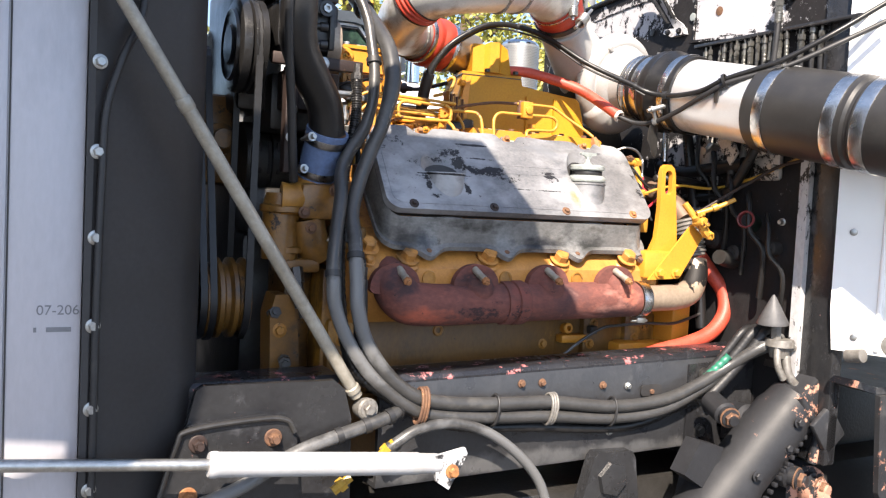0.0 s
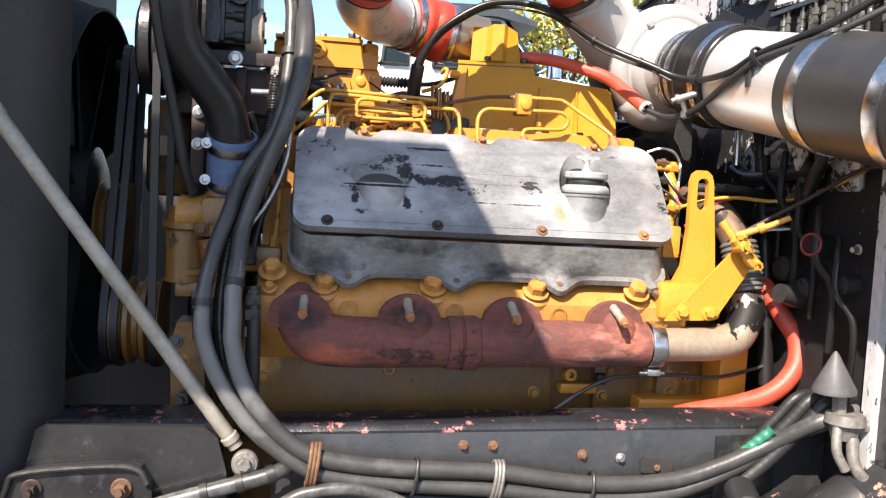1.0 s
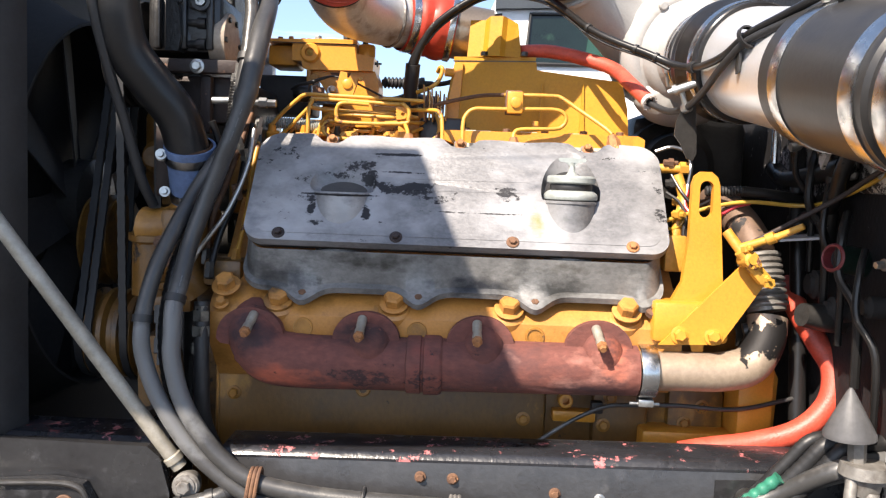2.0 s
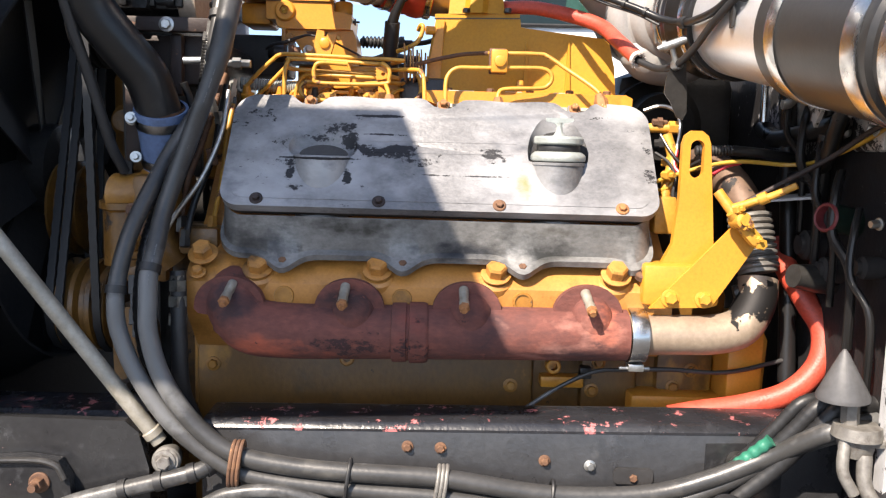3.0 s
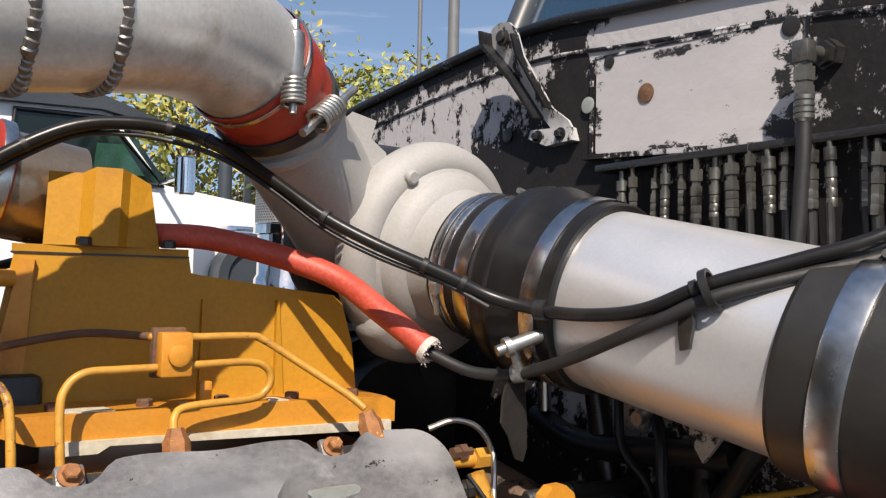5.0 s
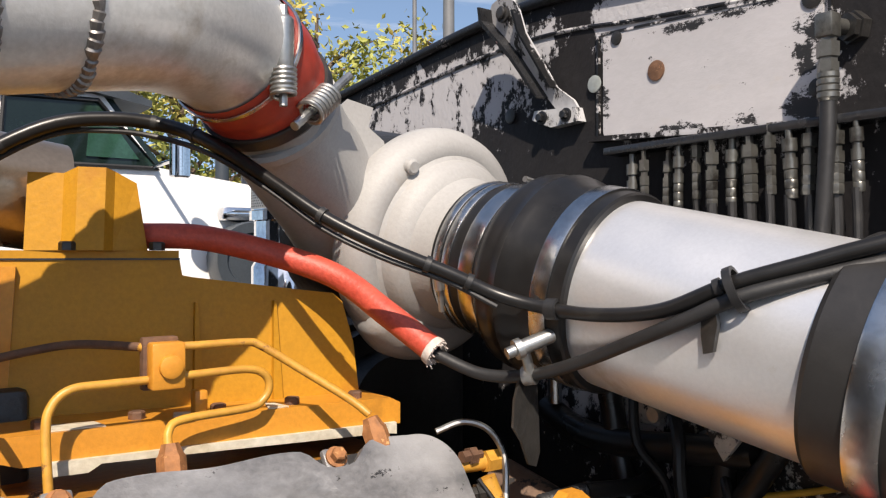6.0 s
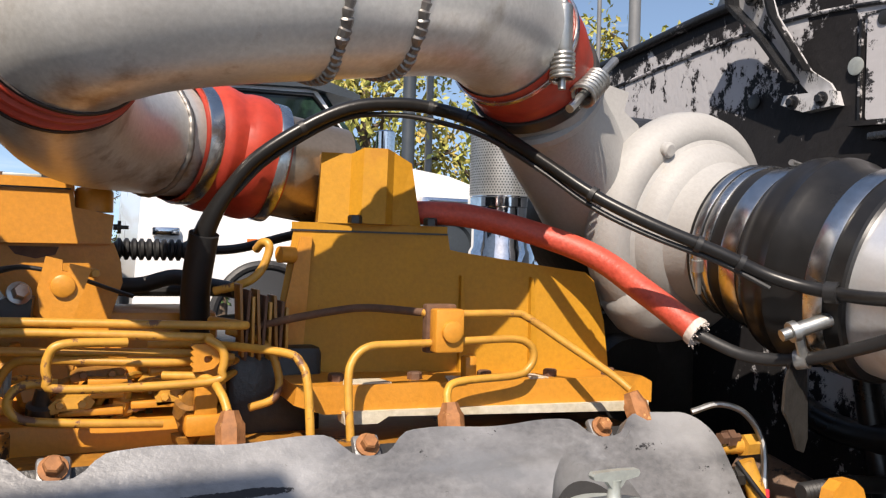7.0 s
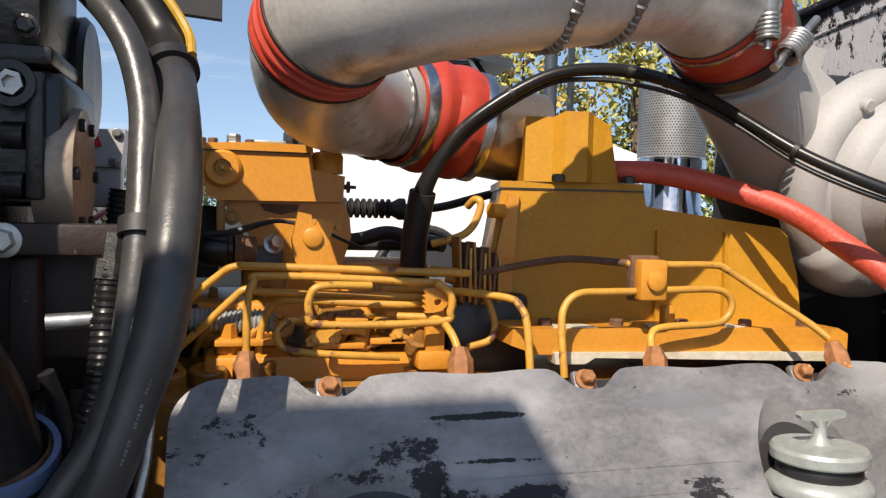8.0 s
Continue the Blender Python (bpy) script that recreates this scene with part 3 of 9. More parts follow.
def bolt(bm, at, axis, r=0.009, h=0.008, washer=True, seg=6):
    """A hexagon head with a chamfer, on a washer."""
    pr = []
    if washer:
        lathe(bm, at, axis, [(0, r * 1.45), (0.0022, r * 1.45), (0.0027, r * 1.3)], 18)
    lathe(bm, V(at) + V(axis).normalized() * (0.0025 if washer else 0), axis, [(0, r), (h * 0.8, r), (h, r * 0.82)], seg)
    return bm


def ring(bm, at, axis, r, width, thick=0.0015, seg=40):
    """A flat band round an axis."""
    return lathe(bm, at, axis, [(-width / 2, r), (-width / 2, r + thick), (-width / 2 * 0.8, r + thick * 1.3), (width / 2 * 0.8, r + thick * 1.3), (width / 2, r + thick), (width / 2, r)], seg, cap=False)


def boolean(bm, other, how):
    """bm cut by or joined with another body."""
    obs = []
    for b in (bm, other):
        me = bpy.data.meshes.new("t")
        bmesh.ops.recalc_face_normals(b, faces=b.faces)
        b.to_mesh(me)
        b.free()
        obs.append(new("t", me))
    md = obs[0].modifiers.new("cut", "BOOLEAN")
    md.operation, md.object, md.solver = how, obs[1], "EXACT"
    dg = bpy.context.evaluated_depsgraph_get()
    dg.update()
    done = bpy.data.meshes.new_from_object(obs[0].evaluated_get(dg))
    out = bmesh.new()
    out.from_mesh(done)
    for o in obs:
        d = o.data
        bpy.data.objects.remove(o)
        bpy.data.meshes.remove(d)
    bpy.data.meshes.remove(done)
    return out


B = bmesh.new

# ---- ground ----
bm = B()
g = [bm.verts.new(p) for p in ((-2500, -2500, 0), (2500, -2500, 0), (2500, 2500, 0), (-2500, 2500, 0))]
bm.faces.new(g)
tagged(part("ground", bm, ASPHALT), "grey asphalt of a truck yard", "ground", kind="structure")

# ---- engine block and cylinder head ----
engine = thing("diesel_engine_block", (0.05, 0.3, 0.9), "yellow V8 diesel engine block, grimy and painted shade-dark below the manifold", "engine block")
bm = B()
box(bm, (-0.40, 0.175, 0.92), (0.52, 0.62, 1.34), 0.012)
part("crankcase", bm, BLOCK_GRIME_SHADE, engine)
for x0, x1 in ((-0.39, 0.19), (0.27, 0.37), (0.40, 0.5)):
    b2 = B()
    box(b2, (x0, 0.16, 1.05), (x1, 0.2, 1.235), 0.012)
    part("side_cover", b2, BLOCK_GRIME_SHADE, engine)
bm = B()
box(bm, (-0.40, 0.14, 1.02), (0.50, 0.2, 1.075), 0.008)
part("pan_rail", bm, BLOCK_GRIME_SHADE, engine)
# cylinder head: front face, sloping ledge and the deck below the cover
bm = B()
prof = [(0.052, 1.30), (0.045, 1.318), (0.045, 1.352), (0.062, 1.372), (0.10, 1.396), (0.16, 1.44), (0.30, 1.60), (0.40, 1.56), (0.40, 1.36), (0.2, 1.24), (0.11, 1.235)]
prism(bm, prof, lambda u, v, w: (w - 0.372, u, v), 0.758, 0.004)
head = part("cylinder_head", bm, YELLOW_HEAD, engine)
for x in (-0.219, -0.036, 0.152):
    b2 = B()
    lathe(b2, (x, 0.036, 1.333), (0, 1, 0), [(0.0065, 0.0118), (0.0065, 0.0150), (0.009, 0.0158), (0.012, 0.0158), (0.012, 0.0118)], 24, cap=False)
    lathe(b2, (x, 0.0448, 1.333), (0, 1, 0), [(0, 0.0118), (0.0004, 0.0118)], 24)
    part("core_plug", b2, YELLOW_DIRTY, head)
for x, y, z, r in ((-0.349, 0.068, 1.402, 0.016), (-0.352, 0.05, 1.375, 0.0085), (-0.262, 0.062, 1.383, 0.0165), (-0.075, 0.062, 1.385, 0.0165), (0.11, 0.06, 1.384, 0.0165), (0.297, 0.055, 1.388, 0.0165)):
    b2 = B()
    bolt(b2, (x, y - 0.004, z - 0.010), (0, -0.62, 0.78), r, r * 1.1)
    part("head_bolt", b2, YELLOW_HEAD, head)
# bosses along the ledge
for x in (-0.262, -0.075, 0.11, 0.297):
    b2 = B()
    lathe(b2, (x, 0.076, 1.350), (0, -0.62, 0.78), [(0, 0.034), (0.022, 0.029), (0.026, 0.024)], 24)
    part("bolt_boss", b2, YELLOW_HEAD, head)
bm = B()
box(bm, (0.335, 0.03, 1.335), (0.455, 0.085, 1.40), 0.008)
part("rear_mount_pad", bm, YELLOW, head)
# block details below the manifold
for x, y, z in ((-0.132, 0.16, 1.203), (0.223, 0.16, 1.198)):
    b2 = B()
    lathe(b2, (x, y + 0.02, z), (0, -1, 0.1), [(0, 0.013), (0.022, 0.013), (0.024, 0.011), (0.024, 0.0065), (0.008, 0.0065)], 20)
    part("drain_boss", b2, YELLOW if x > 0 else YELLOW_DIRTY, engine)
for x, z in ((-0.36, 1.19), (0.15, 1.165), (0.29, 1.16), (0.30, 1.21), (0.43, 1.17), (0.46, 1.2)):
    b2 = B()
    bolt(b2, (x, 0.16, z), (0, -1, 0.05), 0.0085, 0.007)
    part("cover_bolt", b2, YELLOW_DIRTY, engine)
bm = B()
box(bm, (0.20, 0.15, 1.165), (0.275, 0.185, 1.185), 0.004)
box(bm, (0.35, 0.12, 1.12), (0.53, 0.19, 1.165), 0.006)
box(bm, (0.50, 0.10, 1.09), (0.56, 0.22, 1.30), 0.008)
part("rear_bracket", bm, YELLOW, engine)
bm = B()
prism(bm, [(0, 0), (0.045, 0.0), (0.05, 0.16), (0.03, 0.2), (0, 0.2)], lambda u, v, w: (0.53 + u, 0.14 + w, 1.10 + v), 0.03, 0.004)
part("flywheel_housing_lug", bm, YELLOW, engine)
# front cover, left end
bm = B()
box(bm, (-0.462, 0.24, 0.95), (-0.40, 0.55, 1.42), 0.012)
part("timing_cover", bm, YELLOW_OILY_SHADE, engine)
bm = B()
prism(bm, [(-0.50, 1.02), (-0.47, 1.02), (-0.455, 1.12), (-0.465, 1.25), (-0.485, 1.29), (-0.51, 1.29), (-0.52, 1.25), (-0.515, 1.1)], lambda u, v, w: (u, 0.13 + w, v), 0.07, 0.006)
box(bm, (-0.50, 0.105, 1.12), (-0.47, 0.14, 1.145), 0.003)
part("front_bracket", bm, YELLOW_OILY_SHADE, engine)
for x, z in ((-0.505, 1.13), (-0.47, 1.06), (-0.50, 1.22)):
    b2 = B()
    bolt(b2, (x, 0.13, z), (0, -1, 0), 0.010, 0.008)
    part("bracket_bolt", b2, YELLOW_DIRTY, engine)
# the other bank and the front gear case
bm = B()
box(bm, (-0.39, 0.62, 0.95), (0.50, 0.92, 1.52), 0.02)
part("far_bank", bm, YELLOW_OILY_SHADE, engine)
bm = B()
box(bm, (-0.525, 0.36, 0.90), (-0.401, 0.90, 1.40), 0.02)
lathe(bm, (-0.54, 0.62, 1.42), (1, 0, 0), [(0, 0.10), (0.01, 0.17), (0.12, 0.18)], 40)
part("front_gear_case", bm, BLACK_IRON, engine, "oily black front gear case")
# valley: dirty deck between the banks with fittings
bm = B()
box(bm, (-0.40, 0.24, 1.50), (0.35, 0.62, 1.615), 0.01)
part("valley_deck", bm, YELLOW_DIRTY, engine)
# added block that keeps the gap behind the fuel lines dark
bm = B()
box(bm, (-0.06, 0.33, 1.56), (0.03, 0.55, 1.695), 0.008)
part("valley_dark_filler", bm, BLACK_IRON, engine, "added dark block filling the valley gap")

# ---- valve cover ----
cover = thing("valve_cover", (0.02, 0.09, 1.39), "grey aluminium valve cover with flaking black paint on the engine", "valve cover")
SL = Vector((0, 0.122, 0.159)).normalized()
NRM = Vector((0, -SL.z, SL.y))
ORG = Vector((0, 0.043, 1.478))


def lid_at(u, v, w):
    return ORG + Vector((u, 0, 0)) + SL * v + NRM * w


bm = B()
# side body: wavy foot on the head, straight rim under the lid
drop = lambda x: max(math.exp(-((x - c) / 0.026) ** 2) for c in (-0.222, -0.036, 0.15, 0.339))
outer = []
RC, X0, X1 = 0.032, -0.318, 0.350


def column(x, dy, dx, d):
    """One column of the side wall: dy is how far it has turned back round the corner, dx how far it leans out at the foot."""
    return [V(x, 0.048 + dy, 1.457 + dy * 1.3), V(x + dx * 0.3, 0.053 + dy, 1.425 - 0.004 * d + dy * 1.15), V(x + dx * 0.5, 0.058 - 0.012 * d + dy, 1.405 - 0.014 * d + dy), V(x + dx, 0.050 - 0.018 * d + dy, 1.398 - 0.02 * d + dy), V(x + dx, 0.054 - 0.016 * d + dy, 1.389 - 0.02 * d + dy)]


for k in range(10):
    a = math.pi / 2 * (1 - k / 10)
    outer.append(column(X0 + RC - RC * math.sin(a), RC * (1 - math.cos(a)), -0.008 * math.sin(a), drop(X0 + RC)))
for k in range(81):
    x = X0 + RC + (X1 - X0 - 2 * RC) * k / 80
    outer.append(column(x, 0, 0, drop(x)))
for k in range(1, 11):
    a = math.pi / 2 * k / 10
    outer.append(column(X1 - RC + RC * math.sin(a), RC * (1 - math.cos(a)), 0.008 * math.sin(a), drop(X1 - RC)))
outer.insert(0, column(X0, 0.12, -0.008, 0))
outer.append(column(X1, 0.12, 0.008, 0))
rows = [[bm.verts.new(p) for p in col] for col in outer]
for a, b in zip(rows, rows[1:]):
    for k in range(4):
        bm.faces.new((a[k], b[k], b[k + 1], a[k + 1]))
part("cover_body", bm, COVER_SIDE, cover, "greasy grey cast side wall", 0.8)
# flange bolts at the foot
for x in (-0.222, -0.036, 0.15, 0.339):
    b2 = B()
    lathe(b2, (x, 0.052, 1.378), (0, -0.62, 0.78), [(0, 0.014), (0.008, 0.0135), (0.011, 0.011)], 20)
    bolt(b2, (x, 0.0465, 1.387), (0, -0.62, 0.78), 0.0065, 0.005, False)
    part("flange_bolt", b2, RUSTY_STEEL, cover, "rusty bolt")
LX0, LX1, LV1 = -0.326, 0.365, 0.214


def lid_outline(inset, r):
    """Rounded oblong whose upper edge dips round the three bolts."""
    x0, x1, v0, v1 = LX0 + inset, LX1 - inset, -0.016 + inset, LV1 - inset * 0.6
    out = []
    for cx, cv, a0 in ((x0 + r, v0 + r, 180), (x1 - r, v0 + r, 270), (x1 - r * 1.3, v1 - r * 1.3, 0)):
        rr = r if a0 else r * 1.3
        out += [(cx + rr * math.cos(radians(a0 + 9 * k)), cv + rr * math.sin(radians(a0 + 9 * k))) for k in range(11)]
    for k in range(1, 90):
        x = (x1 - r * 1.3) + (x0 + r * 1.3 - x1 + r * 1.3) * k / 90
        dip = sum(math.exp(-((x - c) / 0.024) ** 4) for c in (-0.199, 0.021, 0.239))
        out.append((x, v1 - 0.017 * dip - 0.0015 * math.sin(x * 60)))
    rr = r * 1.3
    out += [(x0 + rr + rr * math.cos(radians(90 + 9 * k)), v1 - rr + rr * math.sin(radians(90 + 9 * k))) for k in range(11)]
    return out


bm = B()
prism(bm, round_rect(LX0 + 0.009, -0.007, LX1 - 0.009, LV1 - 0.008, 0.032, 8), lambda u, v, w: lid_at(u, v, w - 0.022), 0.012, 0)
part("lid_gasket", bm, BLACK_IRON, cover, "black gasket below the lid")
bm = B()
prism(bm, lid_outline(0.007, 0.030), lambda u, v, w: lid_at(u, v, w - 0.013), 0.0165, 0.0075, 4)
plate = B()
prism(plate, lid_outline(0.021, 0.022), lambda u, v, w: lid_at(u, v, w - 0.002), 0.0064, 0.0009, 2)
bm = boolean(bm, plate, "UNION")
slab = B()
prism(slab, lid_outline(0.034, 0.02), lambda u, v, w: lid_at(u, v, w - 0.058), 0.054, 0)
bm = boolean(bm, slab, "UNION")
SHELF = 1.550
for cx, wide in ((-0.169, 1.02), (0.205, 0.95)):
    c = B()
    lathe(c, (0, 0.098, 1.43), (0, 0, 1), [(0, 0.036), (0.03, 0.0425), (0.06, 0.0435), (0.108, 0.0425), (0.1145, 0.0425), (0.116, 0.0445), (0.1195, 0.0445), (0.1205, 0.0435)], 48)
    for v in c.verts:
        v.co.x = v.co.x * wide + cx
    bm = boolean(bm, c, "UNION")
# the blank one is a shallow bowl, the other a deep round well
for cx, back, prof in ((-0.169, 0.45, [(0, 0.046), (0.002, 0.050), (0.008, 0.054), (0.018, 0.0565), (0.03, 0.060), (0.04, 0.066), (0.06, 0.085)]),
                       (0.205, 1.0, [(0, 0.045), (0.002, 0.0475), (0.010, 0.0485), (0.05, 0.0495), (0.065, 0.051), (0.08, 0.055), (0.13, 0.08)])):
    c = B()
    lathe(c, (0, 0, SHELF), (0, 0, 1), prof, 48)
    for v in c.verts:
        v.co.y = v.co.y * back + 0.0985
        v.co.x += cx
    bm = boolean(bm, c, "DIFFERENCE")
part("lid", bm, COVER, cover, "bare aluminium lid with flaking black paint")
for x, v in [(-0.262, 0.004), (-0.075, 0.004), (0.110, 0.003), (0.299, 0.003)]:
    b2 = B()
    lathe(b2, lid_at(x, v, 0.002), NRM, [(0, 0.0106), (0.003, 0.0102), (0.004, 0.0088)], 20)
    bolt(b2, lid_at(x, v, 0.005), NRM, 0.0060, 0.006, False)
    part("lid_bolt", b2, RUST_NUT if x > 0.2 else RUSTY_STEEL if x > 0 else DARK_RUST, cover, "rusty hexagon bolt")
for x in (-0.199, 0.021, 0.239):
    b2 = B()
    box(b2, lid_at(x, 0.2, -0.006) - V(0.011, 0.012, 0.004), lid_at(x, 0.2, -0.006) + V(0.011, 0.012, 0.004), 0.003, Matrix.Rotation(radians(52), 3, "X"))
    part("bolt_tab", b2, COVER, cover)
    b2 = B()
    bolt(b2, lid_at(x, 0.202, -0.002), NRM, 0.0066, 0.008, True)
    part("lid_bolt", b2, RUST_NUT, cover, "orange rusted hexagon bolt")
# embossed line across the lid
bm = B()
prism(bm, [(-0.10, 0.1185), (0.14, 0.121), (0.14, 0.1222), (-0.10, 0.1197)], lambda u, v, w: lid_at(u, v, w + 0.0034), 0.0015, 0)
prism(bm, [(-0.10, 0.096), (0.13, 0.0985), (0.13, 0.0993), (-0.10, 0.0968)], lambda u, v, w: lid_at(u, v, w + 0.0034), 0.0015, 0)
part("casting_line", bm, COVER, cover)
# oil filler cap with a T handle
CAP = V(0.205, 0.1, SHELF + 0.0005)
cap = thing("oil_filler_cap", CAP, "dull grey-green metal oil filler cap with T handle", "oil cap")
part("lower_disc", lathe(B(), CAP, (0, 0, 1), [(0, 0.038), (0.002, 0.0425), (0.004, 0.0435), (0.009, 0.0435), (0.012, 0.042), (0.016, 0.037), (0.017, 0.03)], 48), CAP_METAL, cap)
part("rubber_seal", lathe(B(), CAP + V(0, 0, 0.0155), (0, 0, 1), [(0, 0.033), (0.003, 0.0345), (0.009, 0.0345), (0.0125, 0.033)], 40), RUBBER, cap)
part("upper_disc", lathe(B(), CAP + V(0, 0, 0.027), (0, 0, 1), [(0, 0.034), (0.0015, 0.0385), (0.003, 0.0395), (0.010, 0.0395), (0.013, 0.0375), (0.0138, 0.030), (0.0132, 0.027), (0.0145, 0.012), (0.016, 0.0)], 48, cap=False), CAP_METAL, cap)
bm = lathe(B(), CAP + V(0, 0, 0.041), (0, 0, 1), [(0, 0.011), (0.003, 0.008), (0.007, 0.0055), (0.018, 0.0048), (0.021, 0.006)], 18)
prism(bm, [(-0.0045, 0.015), (0.0045, 0.015), (0.009, 0.0205), (0.021, 0.0225), (0.0225, 0.0255), (0.021, 0.028), (0.004, 0.0285), (-0.004, 0.0285), (-0.021, 0.028), (-0.0225, 0.0255), (-0.021, 0.0225), (-0.009, 0.0205)],
      lambda u, v, w: CAP + V(u, w - 0.0035, 0.041 + v), 0.007, 0.0018)
part("t_handle", bm, CAP_METAL, cap)

# ---- exhaust manifold ----
man = thing("exhaust_manifold", (0.0, 0.045, 1.24), "rusty reddish-brown cast iron exhaust manifold bolted below the valve cover", "exhaust manifold")
bm = B()
tube(bm, [(-0.300, 0.085, 1.345), (-0.299, 0.052, 1.322), (-0.272, 0.042, 1.288), (-0.215, 0.042, 1.279), (-0.10, 0.042, 1.280), (-0.046, 0.042, 1.281)], [0.036, 0.043, 0.045, 0.0435, 0.0425, 0.0425], 32, 8)
part("front_section", bm, RUST, man)
bm = B()
lathe(bm, (-0.05, 0.042, 1.281), (1, 0, 0.008), [(0, 0.043), (0.001, 0.0465), (0.022, 0.0465), (0.0235, 0.044), (0.0265, 0.044), (0.028, 0.0478), (0.05, 0.0478), (0.054, 0.0462), (0.056, 0.0445)], 36)
part("slip_joint", bm, RUST, man)
bm = B()
tube(bm, [(0.0, 0.042, 1.282), (0.06, 0.042, 1.283), (0.16, 0.042, 1.284), (0.25, 0.042, 1.285), (0.315, 0.042, 1.286)], [0.0425, 0.042, 0.0415, 0.041, 0.040], 32, 8)
part("rear_section", bm, RUST, man)
for k, x in enumerate((-0.302, -0.118, 0.063, 0.25)):
    b2 = B()
    pts = [(x + 0.002 + 0.054 * math.cos(a), 1.312 + 0.052 * math.sin(a) ** 0.85) for a in (math.pi * q / 20 for q in range(21))] + ([(x - 0.045, 1.305), (x, 1.30)] if k == 0 else [(x - 0.04, 1.285), (x + 0.045, 1.285)])
    prism(b2, pts, lambda u, v, w: (u, 0.028 + w, v), 0.016, 0.005)
    tube(b2, [(x + 0.004, 0.052, 1.325), (x + 0.008, 0.034, 1.312), (x + 0.010, 0.042, 1.288)], [0.030, 0.034, 0.036], 20, 5)
    part("port_flange", b2, RUST, man)
    b2 = B()
    lean = V(-0.05 if k == 0 else 0.06 if k == 3 else 0.0, -1, -0.42)
    lathe(b2, (x - 0.0 + (0.008 if k == 0 else -0.004), 0.028, 1.353), lean, [(0, 0.0075), (0.02, 0.0075), (0.022, 0.0068), (0.032, 0.0068), (0.034, 0.0075), (0.046, 0.0075)], 18)
    part("stud_sleeve", b2, ROD, man, "grey steel spacer sleeve")
    b2 = B()
    lathe(b2, V(x + (0.008 if k == 0 else -0.004), 0.028, 1.353) + lean.normalized() * 0.046, lean, [(0, 0.0085), (0.006, 0.0085), (0.0075, 0.0055), (0.013, 0.005)], 6)
    part("stud_nut", b2, RUST_NUT, man, "rusty stud end")
# joint clamp and the tan pipe
pipe = thing("exhaust_pipe", (0.42, 0.045, 1.25), "heat-tanned steel exhaust pipe with bellows joined to the manifold", "exhaust pipe")
bm = B()
tube(bm, [(0.318, 0.042, 1.286), (0.40, 0.043, 1.288), (0.452, 0.044, 1.29), (0.496, 0.048, 1.302), (0.521, 0.058, 1.34), (0.527, 0.07, 1.375)], 0.0315, 30, 8)
part("elbow_tube", bm, TAN_PIPE, pipe)
bm = B()
prof = [(0, 0.030)]
for k in range(9):
    prof += [(0.006 + k * 0.010, 0.030), (0.0085 + k * 0.010, 0.0345), (0.0125 + k * 0.010, 0.0345), (0.015 + k * 0.010, 0.030)]
lathe(bm, (0.527, 0.072, 1.385), (-0.12, 0.30, 1), prof, 30)
part("bellows", bm, STUD, pipe, "ribbed steel bellows")
bm = B()
tube(bm, [(0.515, 0.10, 1.475), (0.507, 0.128, 1.508), (0.494, 0.17, 1.538), (0.48, 0.24, 1.56)], 0.029, 26, 6)
part("riser_tube", bm, RISER, pipe, "tan riser tube, coloured brown for shade")
bm = B()
ring(bm, (0.330, 0.042, 1.286), (1, 0, 0), 0.0405, 0.026, 0.002)
part("band_clamp", bm, STEEL, pipe, "shiny steel band clamp")
bm = B()
box(bm, (0.318, 0.022, 1.232), (0.342, 0.045, 1.244), 0.002)
tube(bm, [(0.305, 0.03, 1.236), (0.352, 0.03, 1.236)], 0.003, 8)
part("clamp_bolt", bm, ZINC, pipe)

# ---- lifting eye bracket ----
eye = thing("lifting_bracket", (0.41, 0.05, 1.34), "yellow steel lifting eye bracket bolted to the cylinder head", "lifting bracket")
bm = B()
prism(bm, [(0.362, 1.335), (0.446, 1.335), (0.446, 1.42), (0.441, 1.48), (0.432, 1.585), (0.428, 1.597), (0.418, 1.605), (0.402, 1.605), (0.393, 1.598), (0.389, 1.585), (0.388, 1.50), (0.381, 1.43), (0.366, 1.40)],
      lambda u, v, w: (u, 0.048 + w + 0.03 * max(0, v - 1.44), v), 0.013, 0.0025)
c = B()
prism(c, round_rect(0.4010, 1.533, 0.4225, 1.591, 0.0105, 6), lambda u, v, w: (u, 0.0 + w, v), 0.12, 0)
bm = boolean(bm, c, "DIFFERENCE")
part("eye_plate", bm, YELLOW, eye)
bm = B()
prism(bm, [(0.345, 1.332), (0.44, 1.336), (0.455, 1.36), (0.502, 1.437), (0.468, 1.466)], lambda u, v, w: (u, 0.026 + w - 0.10 * max(0, u - 0.44), v), 0.006, 0.0018)
part("gusset_plate", bm, YELLOW, eye)
for x in (0.376, 0.428):
    b2 = B()
    bolt(b2, (x, 0.026, 1.349), (0, -1, 0.1), 0.0098, 0.009)
    part("bracket_bolt", b2, YELLOW, eye)
cock = thing("drain_cock", (0.47, -0.005, 1.47), "yellow overpainted lever valve beside the lifting bracket", "valve")
bm = B()
tube(bm, [(0.436, 0.02, 1.515), (0.458, 0.005, 1.482)], 0.008, 14)
tube(bm, [(0.452, -0.003, 1.487), (0.482, -0.003, 1.452)], 0.0105, 16)
lathe(bm, (0.463, -0.004, 1.474), (0.2, -1, 0.1), [(-0.012, 0.012), (0.012, 0.012), (0.014, 0.008), (0.018, 0.008)], 18)
part("valve_body", bm, YELLOW_LINE, cock)
bm = B()
bolt(bm, (0.478, -0.004, 1.456), (0.7, -0.1, -0.75), 0.011, 0.02, False)
bolt(bm, (0.494, -0.004, 1.44), (0.2, -1, 0), 0.009, 0.012, False)
part("hex_fitting", bm, YELLOW_LINE, cock)
bm = B()
